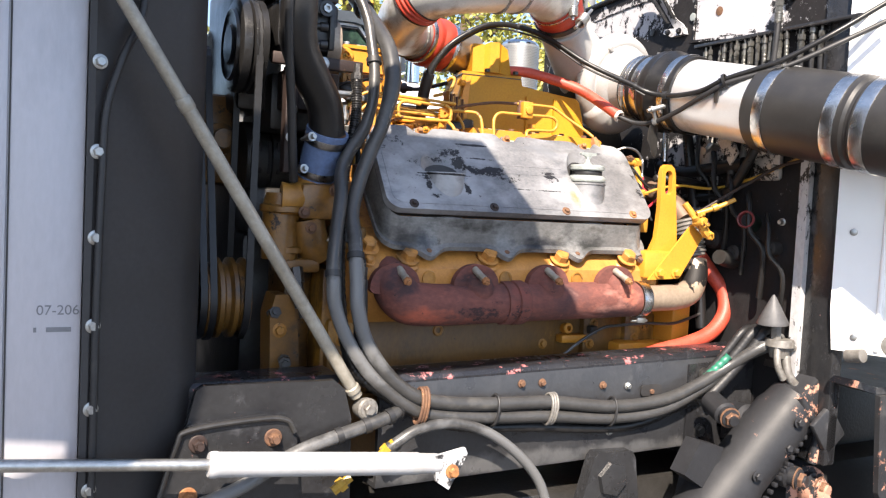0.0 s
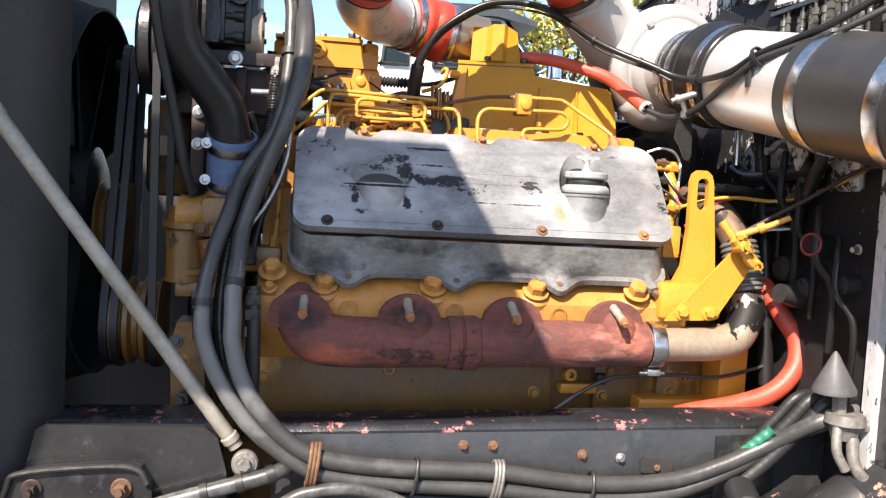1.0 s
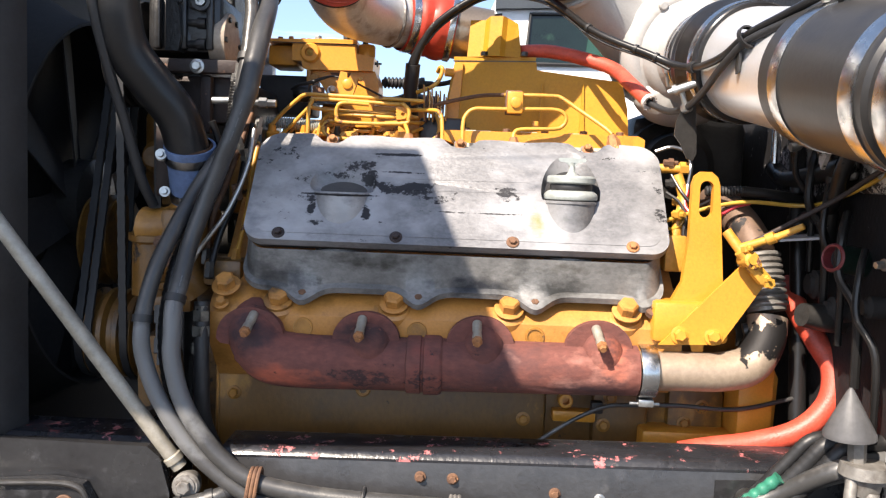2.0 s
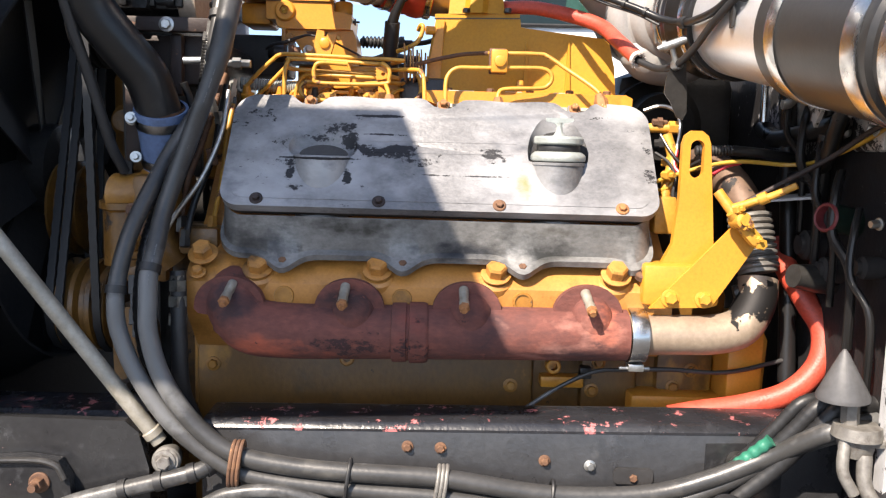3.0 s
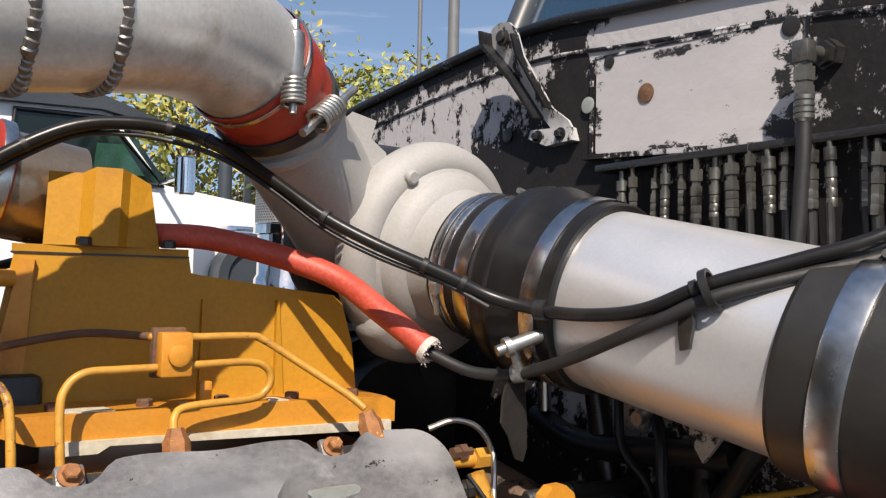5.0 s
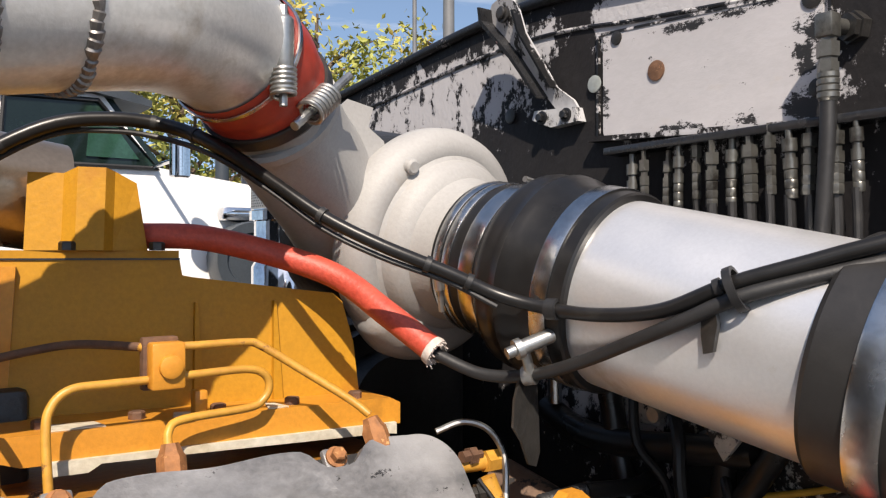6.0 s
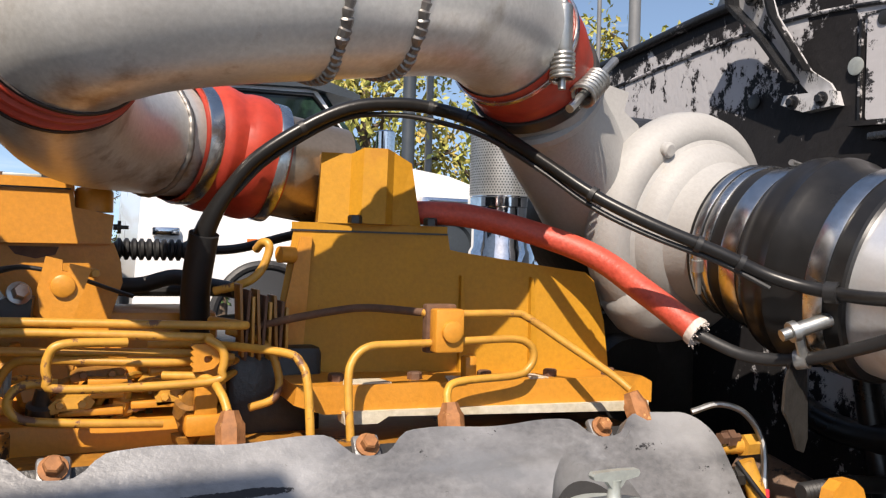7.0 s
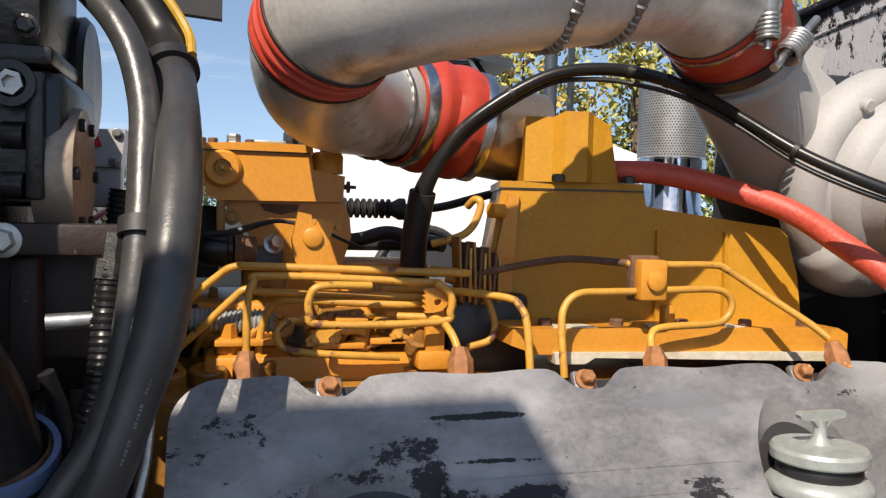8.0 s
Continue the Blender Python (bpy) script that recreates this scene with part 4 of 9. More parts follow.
tube(bm, [(0.452, -0.006, 1.492), (0.475, -0.02, 1.503), (0.500, -0.035, 1.515), (0.523, -0.052, 1.53)], [0.007, 0.006, 0.0055, 0.005], 12)
lathe(bm, (0.487, -0.027, 1.509), (0.7, -0.45, 0.42), [(-0.006, 0.009), (0.006, 0.009)], 14)
part("lever", bm, YELLOW_LINE, cock)
for o, ax, r in (((0.455, -0.008, 1.49), (0.5, -1, 0.2), 0.008), ((0.47, -0.01, 1.468), (0.3, -1, 0), 0.0095), ((0.482, -0.022, 1.506), (0.7, -0.45, 0.42), 0.0085), ((0.489, -0.008, 1.447), (0.2, -1, 0), 0.006)):
    b2 = lathe(B(), o, ax, [(0, r), (0.008, r), (0.010, r * 0.8), (0.010, r * 0.5), (0.015, r * 0.45)], 6)
    part("packing_nut", b2, YELLOW_LINE, cock)

# ---- intake housing on the valley ----
hous = thing("intake_housing", (0.17, 0.33, 1.63), "yellow cast intake housing with stepped tower atop the engine", "intake housing")


def face_y(x):
    return 0.345 - 0.172 * x


bm = B()
prism(bm, [(-0.012, 1.664), (0.332, 1.664), (0.328, 1.72), (0.318, 1.762), (0.308, 1.771), (0.26, 1.777), (0.170, 1.789), (0.1605, 1.791), (0.1585, 1.806), (0.004, 1.806), (-0.008, 1.74)],
      lambda u, v, w: (u + 0.25 * w * (1 if u < 0.1 else -0.1), face_y(u) + w + 0.09 * (v - 1.664), v), 0.16, 0.009, 3)
body = part("housing_body", bm, HOUSING_YELLOW, hous)
bm = B()
prism(bm, [(0.002, 1.8072), (0.1575, 1.8072), (0.1575, 1.8145), (0.002, 1.8145)], lambda u, v, w: (u + 0.25 * w * (1 if u < 0.1 else 0), face_y(u) + 0.0118 + w, v), 0.15, 0.002)
part("tower_flange", bm, HOUSING_YELLOW, hous)
bm = B()
prism(bm, [(0.001, 1.8056), (0.1582, 1.8056), (0.1582, 1.8074), (0.001, 1.8074)], lambda u, v, w: (u + 0.25 * w * (1 if u < 0.1 else 0), face_y(u) + 0.0112 + w, v), 0.15, 0)
part("flange_seam", bm, BLACK_IRON, hous)
bm = B()
prism(bm, [(0.027, 0.352), (0.056, 0.345), (0.065, 0.332), (0.088, 0.326), (0.098, 0.334), (0.130, 0.336), (0.133, 0.44), (0.05, 0.46)],
      lambda u, v, w: (u + (-0.1 * w if u > 0.1 else 0.06 * w), v + 0.12 * w, 1.8145 + w * (1.0 - 0.16 * max(0.0, (u - 0.09) / 0.04) if u > 0.06 else 0.93)), 0.076, 0.007, 3)
part("tower_cap", bm, HOUSING_YELLOW, hous)
bm = B()
prism(bm, [(0.012, 1.643), (0.352, 1.641), (0.352, 1.662), (0.34, 1.668), (-0.012, 1.668), (-0.014, 1.652)], lambda u, v, w: (u, 0.262 - 0.06 * u + w, v), 0.2, 0.006)
part("base_flange", bm, YELLOW, hous)
for x0, x1 in ((0.03, 0.075), (0.13, 0.16), (0.215, 0.235)):
    b2 = B()
    prism(b2, [(x0, 0.0), (x1, 0.0), (x1 - 0.004, 0.022), (x0 + 0.008, 0.026)], lambda u, v, w: (u, 0.2655 - 0.06 * u + v, 1.6682 + w), 0.0012, 0)
    part("chipped_patch", b2, WHITE_GASKET, hous, "pale chipped patch")
bm = B()
prism(bm, [(0.03, 1.634), (0.06, 1.634), (0.07, 1.640), (0.33, 1.634), (0.345, 1.632), (0.345, 1.6435), (0.028, 1.6455)], lambda u, v, w: (u, 0.257 - 0.06 * u + w, v), 0.02, 0.001)
part("gasket_edge", bm, WHITE_GASKET, hous, "pale flaked gasket edge")
for x in (0.07, 0.135):
    b2 = B()
    bolt(b2, (0.059 if x < 0.1 else 0.134, 0.333 if x < 0.1 else 0.320, 1.8145), (0, 0, 1), 0.0072, 0.008, False)
    part("flange_bolt", b2, BLACK_IRON, hous, "dark hexagon bolt")
for x in (0.03, 0.105, 0.175, 0.245, 0.31):
    b2 = B()
    bolt(b2, (x, 0.29 - 0.1 * x, 1.668), (0, 0, 1), 0.0072, 0.007, False)
    part("base_bolt", b2, RUSTY_STEEL, hous, "rusty hexagon bolt")
for x in (0.168, 0.243):
    b2 = B()
    prism(b2, [(-0.002, 1.668), (0.008, 1.668), (0.0045, 1.765), (0.002, 1.765)], lambda u, v, w: (x + u, face_y(x) - 0.006 + w + 0.09 * (v - 1.664), v), 0.02, 0.002)
    part("rib", b2, HOUSING_YELLOW, body)
bm = B()
prism(bm, [(-0.02, 1.655), (0.012, 1.655), (0.02, 1.80), (0.008, 1.80)], lambda u, v, w: (u + 0.2 * w, 0.345 + w, v), 0.02, 0.004)
lathe(bm, (0.002, 0.345, 1.782), (-1, -0.3, 0), [(0, 0.008), (0.016, 0.008)], 14)
part("front_flange", bm, YELLOW, hous)
part("locating_lug", box(B(), (0.150, 0.262, 1.667), (0.162, 0.275, 1.690), 0.002), YELLOW, hous)
# bottle-like sensor behind the tower
bm = B()
box(bm, (0.05, 0.455, 1.86), (0.075, 0.48, 1.905), 0.004)
part("temperature_sensor", bm, RUSTY_STEEL, hous)

# ---- injection pump ----
pump = thing("injection_pump", (-0.24, 0.45, 1.60), "yellow painted fuel injection pump and governor with bolts on its lid", "injection pump")
bm = B()
prism(bm, [(-0.322, 1.838), (-0.322, 1.803), (-0.304, 1.803), (-0.300, 1.790), (-0.290, 1.786), (-0.160, 1.7875), (-0.158, 1.815), (-0.192, 1.821), (-0.194, 1.838)], lambda u, v, w: (u, 0.405 + w, v), 0.125, 0.004)
box(bm, (-0.375, 0.425, 1.795), (-0.318, 0.52, 1.836), 0.006)
lathe(bm, (-0.286, 0.4015, 1.819), (0, -1, 0), [(-0.01, 0.021), (0.0, 0.0195), (0.003, 0.0165), (0.003, 0.0095), (-0.006, 0.009), (-0.006, 0.0)], 30, cap=False)
part("governor_housing", bm, YELLOW, pump)
bm = B()
prism(bm, [(-0.372, 1.8385), (-0.193, 1.8385), (-0.1935, 1.8465), (-0.25, 1.8475), (-0.3, 1.845), (-0.372, 1.844)], lambda u, v, w: (u, 0.401 + w, v), 0.135, 0.002)
part("lid", bm, YELLOW, pump)
bm = B()
box(bm, (-0.362, 0.402, 1.8372), (-0.196, 0.405, 1.8385), 0)
part("lid_gasket", bm, BLACK_IRON, pump)
bm = B()
lathe(bm, (-0.287, 0.405, 1.819), (0.1, -1, 0.1), [(0, 0.006), (0.003, 0.006), (0.004, 0.0035), (0.008, 0.003), (0.009, 0.002)], 14)
part("port_plug", bm, YELLOW_WIRE, pump, "brass plug in the port")
bm = B()
lathe(bm, (-0.1755, 0.425, 1.818), (0, 0, 1), [(0, 0.0175), (0.019, 0.0175), (0.0225, 0.0155), (0.0235, 0.012)], 28)
part("end_boss", bm, YELLOW, pump)
bm = B()
prism(bm, [(-0.288, 1.787), (-0.157, 1.7885), (-0.150, 1.77), (-0.148, 1.75), (-0.157, 1.72), (-0.17, 1.64), (-0.235, 1.64), (-0.214, 1.712), (-0.250, 1.737), (-0.265, 1.760)], lambda u, v, w: (u, 0.42 + w, v), 0.1, 0.007)
part("pump_body", bm, YELLOW, pump)
bm = B()
prism(bm, [(-0.248, 1.7835), (-0.205, 1.7835), (-0.208, 1.776), (-0.225, 1.772), (-0.242, 1.776)], lambda u, v, w: (u, 0.4185 + w, v), 0.003, 0.001)
part("bare_patch", bm, RUSTY_STEEL, pump, "brown bare patch")
bm = B()
box(bm, (-0.292, 0.40, 1.735), (-0.283, 0.43, 1.786), 0.003)
lathe(bm, (-0.276, 0.405, 1.769), (0, -1, 0), [(-0.02, 0.009), (0.004, 0.009), (0.004, 0.0055), (0.009, 0.005)], 16)
part("side_ear", bm, YELLOW_DIRTY, pump)
for x, y, r, h, mm in ((-0.354, 0.44, 0.0065, 0.006, RUSTY_STEEL), (-0.330, 0.43, 0.006, 0.006, RUST_NUT), (-0.309, 0.45, 0.0062, 0.006, RUSTY_STEEL), (-0.297, 0.45, 0.0062, 0.006, RUSTY_STEEL), (-0.275, 0.43, 0.0085, 0.009, ZINC),
                    (-0.258, 0.44, 0.006, 0.005, RUSTY_STEEL), (-0.216, 0.42, 0.0085, 0.014, BLACK_IRON), (-0.203, 0.42, 0.0075, 0.009, BLACK_IRON)):
    b2 = B()
    bolt(b2, (x, y, 1.8455), (0, 0, 1), r * 0.9, h, True)
    part("lid_bolt", b2, mm, pump)
bm = B()
bolt(bm, (-0.178, 0.42, 1.8415), (0, 0, 1), 0.006, 0.006, False)
part("boss_bolt", bm, BLACK_IRON, pump)
bm = B()
box(bm, (-0.254, 0.415, 1.8475), (-0.212, 0.46, 1.851), 0.001)
part("pale_tag", bm, CAP_METAL, pump, "pale bare metal tag")
bm = B()
prism(bm, [(-0.213, 1.776), (-0.200, 1.773), (-0.200, 1.764), (-0.196, 1.763), (-0.194, 1.770), (-0.177, 1.766), (-0.180, 1.757), (-0.190, 1.725), (-0.196, 1.716), (-0.208, 1.716), (-0.216, 1.728), (-0.219, 1.748)], lambda u, v, w: (u, 0.328 + w, v), 0.012, 0.0022)
lathe(bm, (-0.199, 0.329, 1.751), (0, -1, 0), [(0, 0.0100), (0.004, 0.0096), (0.0052, 0.0075)], 22)
part("line_bracket", bm, YELLOW, pump)
bm = B()
bolt(bm, (-0.176, 0.335, 1.762), (0.4, -1, 0), 0.0045, 0.006, False)
part("bracket_screw", bm, YELLOW_LINE, pump)
bm = B()
tube(bm, [(-0.315, 0.37, 1.742), (-0.30, 0.36, 1.750), (-0.275, 0.352, 1.754), (-0.245, 0.345, 1.764), (-0.225, 0.338, 1.766), (-0.19, 0.345, 1.758), (-0.165, 0.37, 1.748), (-0.14, 0.40, 1.738)], [0.0028, 0.0028, 0.004, 0.0028, 0.002, 0.002, 0.002, 0.002], 8)
part("thin_wire", bm, RUBBER, pump)
bm = B()
lathe(bm, (-0.312, 0.375, 1.737), (1, 0.12, -0.02), [(0, 0.010), (0.006, 0.016), (0.016, 0.0185), (0.030, 0.0185), (0.032, 0.016), (0.036, 0.016)], 26)
part("solenoid", bm, RUBBER_SMOOTH, pump, "black solenoid body")
bm = B()
lathe(bm, (-0.274, 0.38, 1.736), (1, 0.12, -0.02), [(0, 0.0165), (0.008, 0.0175), (0.010, 0.0145), (0.022, 0.0135)], 24)
part("solenoid_collar", bm, RUSTY_STEEL, pump, "rusty collar")
bm = B()
prism(bm, [(-0.272, 1.718), (-0.226, 1.716), (-0.224, 1.737), (-0.240, 1.740), (-0.255, 1.734), (-0.272, 1.736)], lambda u, v, w: (u, 0.375 + w, v), 0.05, 0.004)
part("valve_flange", bm, DARK_POLE, pump, "dark grey steel valve flange")
bm = B()
bolt(bm, (-0.235, 0.372, 1.742), (0.3, -1, 0.3), 0.0072, 0.010, True)
part("flange_bolt", bm, ZINC, pump, "zinc bolt")
bm = B()
lathe(bm, (-0.158, 0.42, 1.804), (1, 0, 0), [(0, 0.003), (0.004, 0.003), (0.004, 0.0065), (0.007, 0.0065), (0.007, 0.002), (0.014, 0.002)], 12)
part("stop_screw", bm, BLACK_IRON, pump)
bm = B()
box(bm, (-0.40, 0.46, 1.70), (-0.29, 0.56, 1.78), 0.006)
part("rear_cover", bm, BLACK_PLASTIC, pump, "black cover behind the pump")
# lower pump clutter in the valley
for k, (x, y, z, sx, sz) in enumerate(((-0.19, 0.31, 1.655, 0.03, 0.012), (-0.15, 0.32, 1.648, 0.035, 0.010), (-0.11, 0.31, 1.658, 0.026, 0.012), (-0.17, 0.33, 1.676, 0.04, 0.008), (-0.12, 0.33, 1.668, 0.03, 0.008))):
    b2 = B()
    prism(b2, [(-sx / 2, -sz / 2), (sx / 2, -sz / 2 + 0.001), (sx / 2 + 0.003, 0), (sx / 2 - 0.002, sz / 2), (-sx / 2 + 0.004, sz / 2), (-sx / 2 - 0.002, 0.001)], lambda u, v, w: (x + u, y - 0.01 + w, z + v + 0.1 * u), 0.028, 0.0018)
    for dx in (-sx * 0.28, sx * 0.28):
        bolt(b2, (x + dx, y - 0.01, z), (0, -1, 0.1), 0.0038, 0.004, False)
    part("pump_clamp", b2, YELLOW_DIRTY if k % 2 else YELLOW_LINE, pump)
rv = random.Random(11)
for k in range(13):
    x = -0.335 + 0.02 * k + rv.uniform(-0.005, 0.005)
    y = 0.315 + 0.05 * (k % 3) + rv.uniform(-0.01, 0.01)
    z = 1.622 + 0.012 * (k % 3)
    r = rv.uniform(0.007, 0.011)
    ax = (rv.uniform(-0.2, 0.2), rv.uniform(-0.5, -0.1), 1)
    b2 = B()
    lathe(b2, (x, y, z), ax, [(0, r * 1.5), (0.008, r * 1.5), (0.009, r), (0.022, r), (0.022, r * 1.25), (0.034, r * 1.25), (0.036, r * 0.8), (0.05, r * 0.55)], 6 if k % 2 else 14)
    part("delivery_valve", b2, (YELLOW, YELLOW_DIRTY, YELLOW_LINE, BLACK_IRON, YELLOW)[(k * 3) % 5], pump)
for k in range(6):
    x = -0.31 + 0.045 * k
    b2 = B()
    tube(b2, [(x, 0.33, 1.635), (x + 0.01, 0.315, 1.66), (x + 0.03, 0.33, 1.672), (x + 0.045, 0.36, 1.668)], 0.0034, 10)
    part("spill_line", b2, YELLOW_LINE if k % 2 else YELLOW_DIRTY, pump)
bm = B()
box(bm, (-0.33, 0.36, 1.58), (-0.02, 0.52, 1.685), 0.008)
box(bm, (-0.30, 0.30, 1.58), (-0.06, 0.42, 1.64), 0.006)
for x in (-0.27, -0.22, -0.17, -0.12, -0.07):
    lathe(bm, (x, 0.36, 1.655), (0, -1, 0.2), [(0, 0.016), (0.02, 0.015), (0.024, 0.01)], 6)
box(bm, (-0.31, 0.352, 1.64), (-0.04, 0.365, 1.652), 0.003)
box(bm, (-0.265, 0.425, 1.60), (-0.055, 0.53, 1.722), 0.008)
part("pump_base", bm, YELLOW, pump)
for x0, x1, z in ((-0.178, -0.147, 1.672), (-0.176, -0.150, 1.662), (-0.144, -0.099, 1.652), (-0.20, -0.15, 1.648), (-0.290, -0.235, 1.652)):
    part("valve_plate", box(B(), (x0, 0.300, z - 0.0028), (x1, 0.345, z + 0.0028), 0.001), YELLOW, pump)
for x, y, z in ((-0.33, 0.29, 1.62), (-0.295, 0.30, 1.62), (-0.25, 0.31, 1.625)):
    b2 = B()
    lathe(b2, (x, y, z - 0.02), (0, -0.2, 1), [(0, 0.026), (0.010, 0.026), (0.012, 0.018), (0.03, 0.017), (0.032, 0.0155), (0.032, 0.010), (0.018, 0.010)], 22)
    part("outlet_socket", b2, YELLOW_DIRTY, pump)
bm = B()
prof = []
for k in range(26):
    prof += [(k * 0.0045, 0.0095), (k * 0.0045 + 0.002, 0.012)]
lathe(bm, (-0.350, 0.318, 1.674), (1, 0.05, -0.04), prof, 16)
part("coil_spring_sleeve", bm, CAP_METAL, pump, "grey ribbed flexible sleeve")

# ---- throttle rod with rubber boot ----
rod = thing("throttle_rod", (-0.11, 0.55, 1.78), "black rod with ribbed rubber boot beside the injection pump", "control rod")
bm = B()
prof = [(0, 0.006)]
for k in range(9):
    prof += [(0.004 + k * 0.008, 0.0085), (0.006 + k * 0.008, 0.0125), (0.009 + k * 0.008, 0.0125), (0.011 + k * 0.008, 0.0085)]
prof += [(0.085, 0.014), (0.092, 0.014), (0.094, 0.007), (0.11, 0.007)]
lathe(bm, (-0.155, 0.545, 1.782), (1, 0.02, 0.0), prof, 20)
part("ribbed_boot", bm, RUBBER, rod)
bm = B()
tube(bm, [(-0.08, 0.56, 1.782), (-0.02, 0.55, 1.785), (0.03, 0.52, 1.80), (0.06, 0.48, 1.81)], 0.0055, 10)
part("cable", bm, RUBBER, rod)
bm = B()
tube(bm, [(-0.19, 0.53, 1.745), (-0.13, 0.53, 1.742), (-0.09, 0.52, 1.752), (-0.06, 0.50, 1.745), (-0.03, 0.47, 1.74)], 0.009, 12)
tube(bm, [(-0.16, 0.56, 1.735), (-0.02, 0.56, 1.735)], 0.007, 10)
part("lower_rod", bm, RUBBER, rod)

# ---- injection lines ----
lines = thing("fuel_injection_lines", (-0.1, 0.27, 1.63), "bent yellow painted steel fuel injection lines with rusty ends", "fuel lines")
LR = 0.0037
runs = [
    [(-0.335, 0.30, 1.668), (-0.316, 0.30, 1.690), (-0.288, 0.295, 1.715), (-0.272, 0.29, 1.7245), (-0.24, 0.285, 1.725), (-0.07, 0.28, 1.7205), (-0.058, 0.30, 1.72), (-0.075, 0.34, 1.72)],
    [(-0.262, 0.269, 1.645), (-0.261, 0.272, 1.695), (-0.256, 0.276, 1.711), (-0.243, 0.28, 1.717), (-0.10, 0.275, 1.712), (-0.088, 0.262, 1.711), (-0.076, 0.26, 1.702), (-0.076, 0.26, 1.686), (-0.088, 0.26, 1.676), (-0.195, 0.26, 1.6745), (-0.207, 0.26, 1.684), (-0.207, 0.26, 1.70), (-0.196, 0.26, 1.7095), (-0.15, 0.27, 1.709)],
    [(-0.33, 0.31, 1.64), (-0.30, 0.305, 1.668), (-0.275, 0.30, 1.693), (-0.262, 0.298, 1.703), (-0.24, 0.30, 1.70), (-0.10, 0.30, 1.695), (-0.06, 0.30, 1.69)],
    [(-0.25, 0.31, 1.635), (-0.247, 0.31, 1.665), (-0.235, 0.308, 1.688), (-0.21, 0.30, 1.692), (-0.12, 0.29, 1.689), (-0.07, 0.30, 1.69)],
    [(-0.011, 0.215, 1.628), (-0.013, 0.222, 1.675), (-0.017, 0.23, 1.693), (-0.03, 0.245, 1.701), (-0.09, 0.30, 1.703), (-0.13, 0.32, 1.70)],
    [(0.0, 0.36, 1.70), (-0.03, 0.35, 1.69), (-0.055, 0.33, 1.683), (-0.08, 0.31, 1.682), (-0.13, 0.30, 1.68)],
    [(-0.073, 0.235, 1.65), (-0.078, 0.25, 1.668), (-0.088, 0.27, 1.678), (-0.12, 0.29, 1.678)],
    [(-0.045, 0.30, 1.645), (-0.025, 0.29, 1.655), (-0.02, 0.30, 1.675), (-0.03, 0.32, 1.70), (-0.06, 0.34, 1.71)],
    [(-0.12, 0.28, 1.64), (-0.19, 0.275, 1.645), (-0.225, 0.275, 1.65), (-0.235, 0.275, 1.663), (-0.225, 0.275, 1.676), (-0.2, 0.275, 1.677)],
    [(0.025, 0.222, 1.628), (0.024, 0.23, 1.675), (0.029, 0.234, 1.694), (0.043, 0.235, 1.705), (0.07, 0.236, 1.7065), (0.10, 0.236, 1.707), (0.145, 0.236, 1.7085), (0.188, 0.236, 1.709), (0.204, 0.236, 1.703), (0.2085, 0.236, 1.692), (0.203, 0.236, 1.681), (0.188, 0.235, 1.675), (0.13, 0.233, 1.672), (0.116, 0.228, 1.664), (0.115, 0.222, 1.648)],
    [(0.098, 0.248, 1.7335), (0.105, 0.243, 1.733), (0.14, 0.236, 1.733), (0.185, 0.236, 1.733), (0.20, 0.234, 1.729), (0.235, 0.22, 1.705), (0.27, 0.198, 1.679), (0.283, 0.186, 1.666)],
]
for k, pts in enumerate(runs):
    b2 = B()
    tube(b2, pts, LR, 12, 6)
    part("fuel_line", b2, YELLOW_LINE, lines)
part("fuel_line", tube(B(), [(-0.05, 0.33, 1.71), (-0.02, 0.315, 1.72), (0.03, 0.30, 1.731), (0.06, 0.285, 1.735), (0.099, 0.247, 1.7335)], LR, 12, 6), RUSTY_STEEL, lines, "rust-covered fuel line")
for x, y, z, mm in ((-0.262, 0.265, 1.637, RUST_NUT), (-0.073, 0.232, 1.643, RUST_NUT), (0.115, 0.217, 1.643, RUST_NUT), (0.284, 0.178, 1.652, RUST_NUT)):
    b2 = B()
    ax = (0, 0.25, 1) if x < 0.2 else (-0.25, 0.3, 1)
    lathe(b2, V(x, y, z) - V(ax) * 0.014, ax, [(0, 0.0118), (0.017, 0.0118), (0.020, 0.0098), (0.028, 0.007)], 6)
    part("union_nut", b2, mm, lines, "rusty union nut")
bm = B()
box(bm, (0.1015, 0.224, 1.699), (0.1295, 0.24, 1.738), 0.0025)
lathe(bm, (0.1165, 0.224, 1.718), (0, -1, 0), [(0, 0.0098), (0.004, 0.0095), (0.005, 0.007)], 20)
part("clamp_block", bm, YELLOW, lines)
bm = B()
box(bm, (0.0985, 0.2395, 1.6975), (0.1285, 0.25, 1.7415), 0.002)
part("clamp_back", bm, RUSTY_STEEL, lines)
bm = B()
# a clamp plate with a hole, toothed at one edge
hole = V(-0.0865, 0, 1.694)
rim = [(-0.076, 1.7065), (-0.0985, 1.7065)] + [(-0.1005 + 0.0022 * (k % 2), 1.7045 - 0.0026 * k) for k in range(8)] + [(-0.0985, 1.6835), (-0.090, 1.684), (-0.082, 1.686), (-0.075, 1.694)]
rows2 = []
for w in (0.2745, 0.2665):
    rows2.append(([bm.verts.new((x, w, z)) for x, z in rim], [bm.verts.new((hole.x + 0.0036 * math.cos(a), w, hole.z + 0.0036 * math.sin(a))) for a in (math.atan2(z - hole.z, x - hole.x) for x, z in rim)]))
m = len(rim)
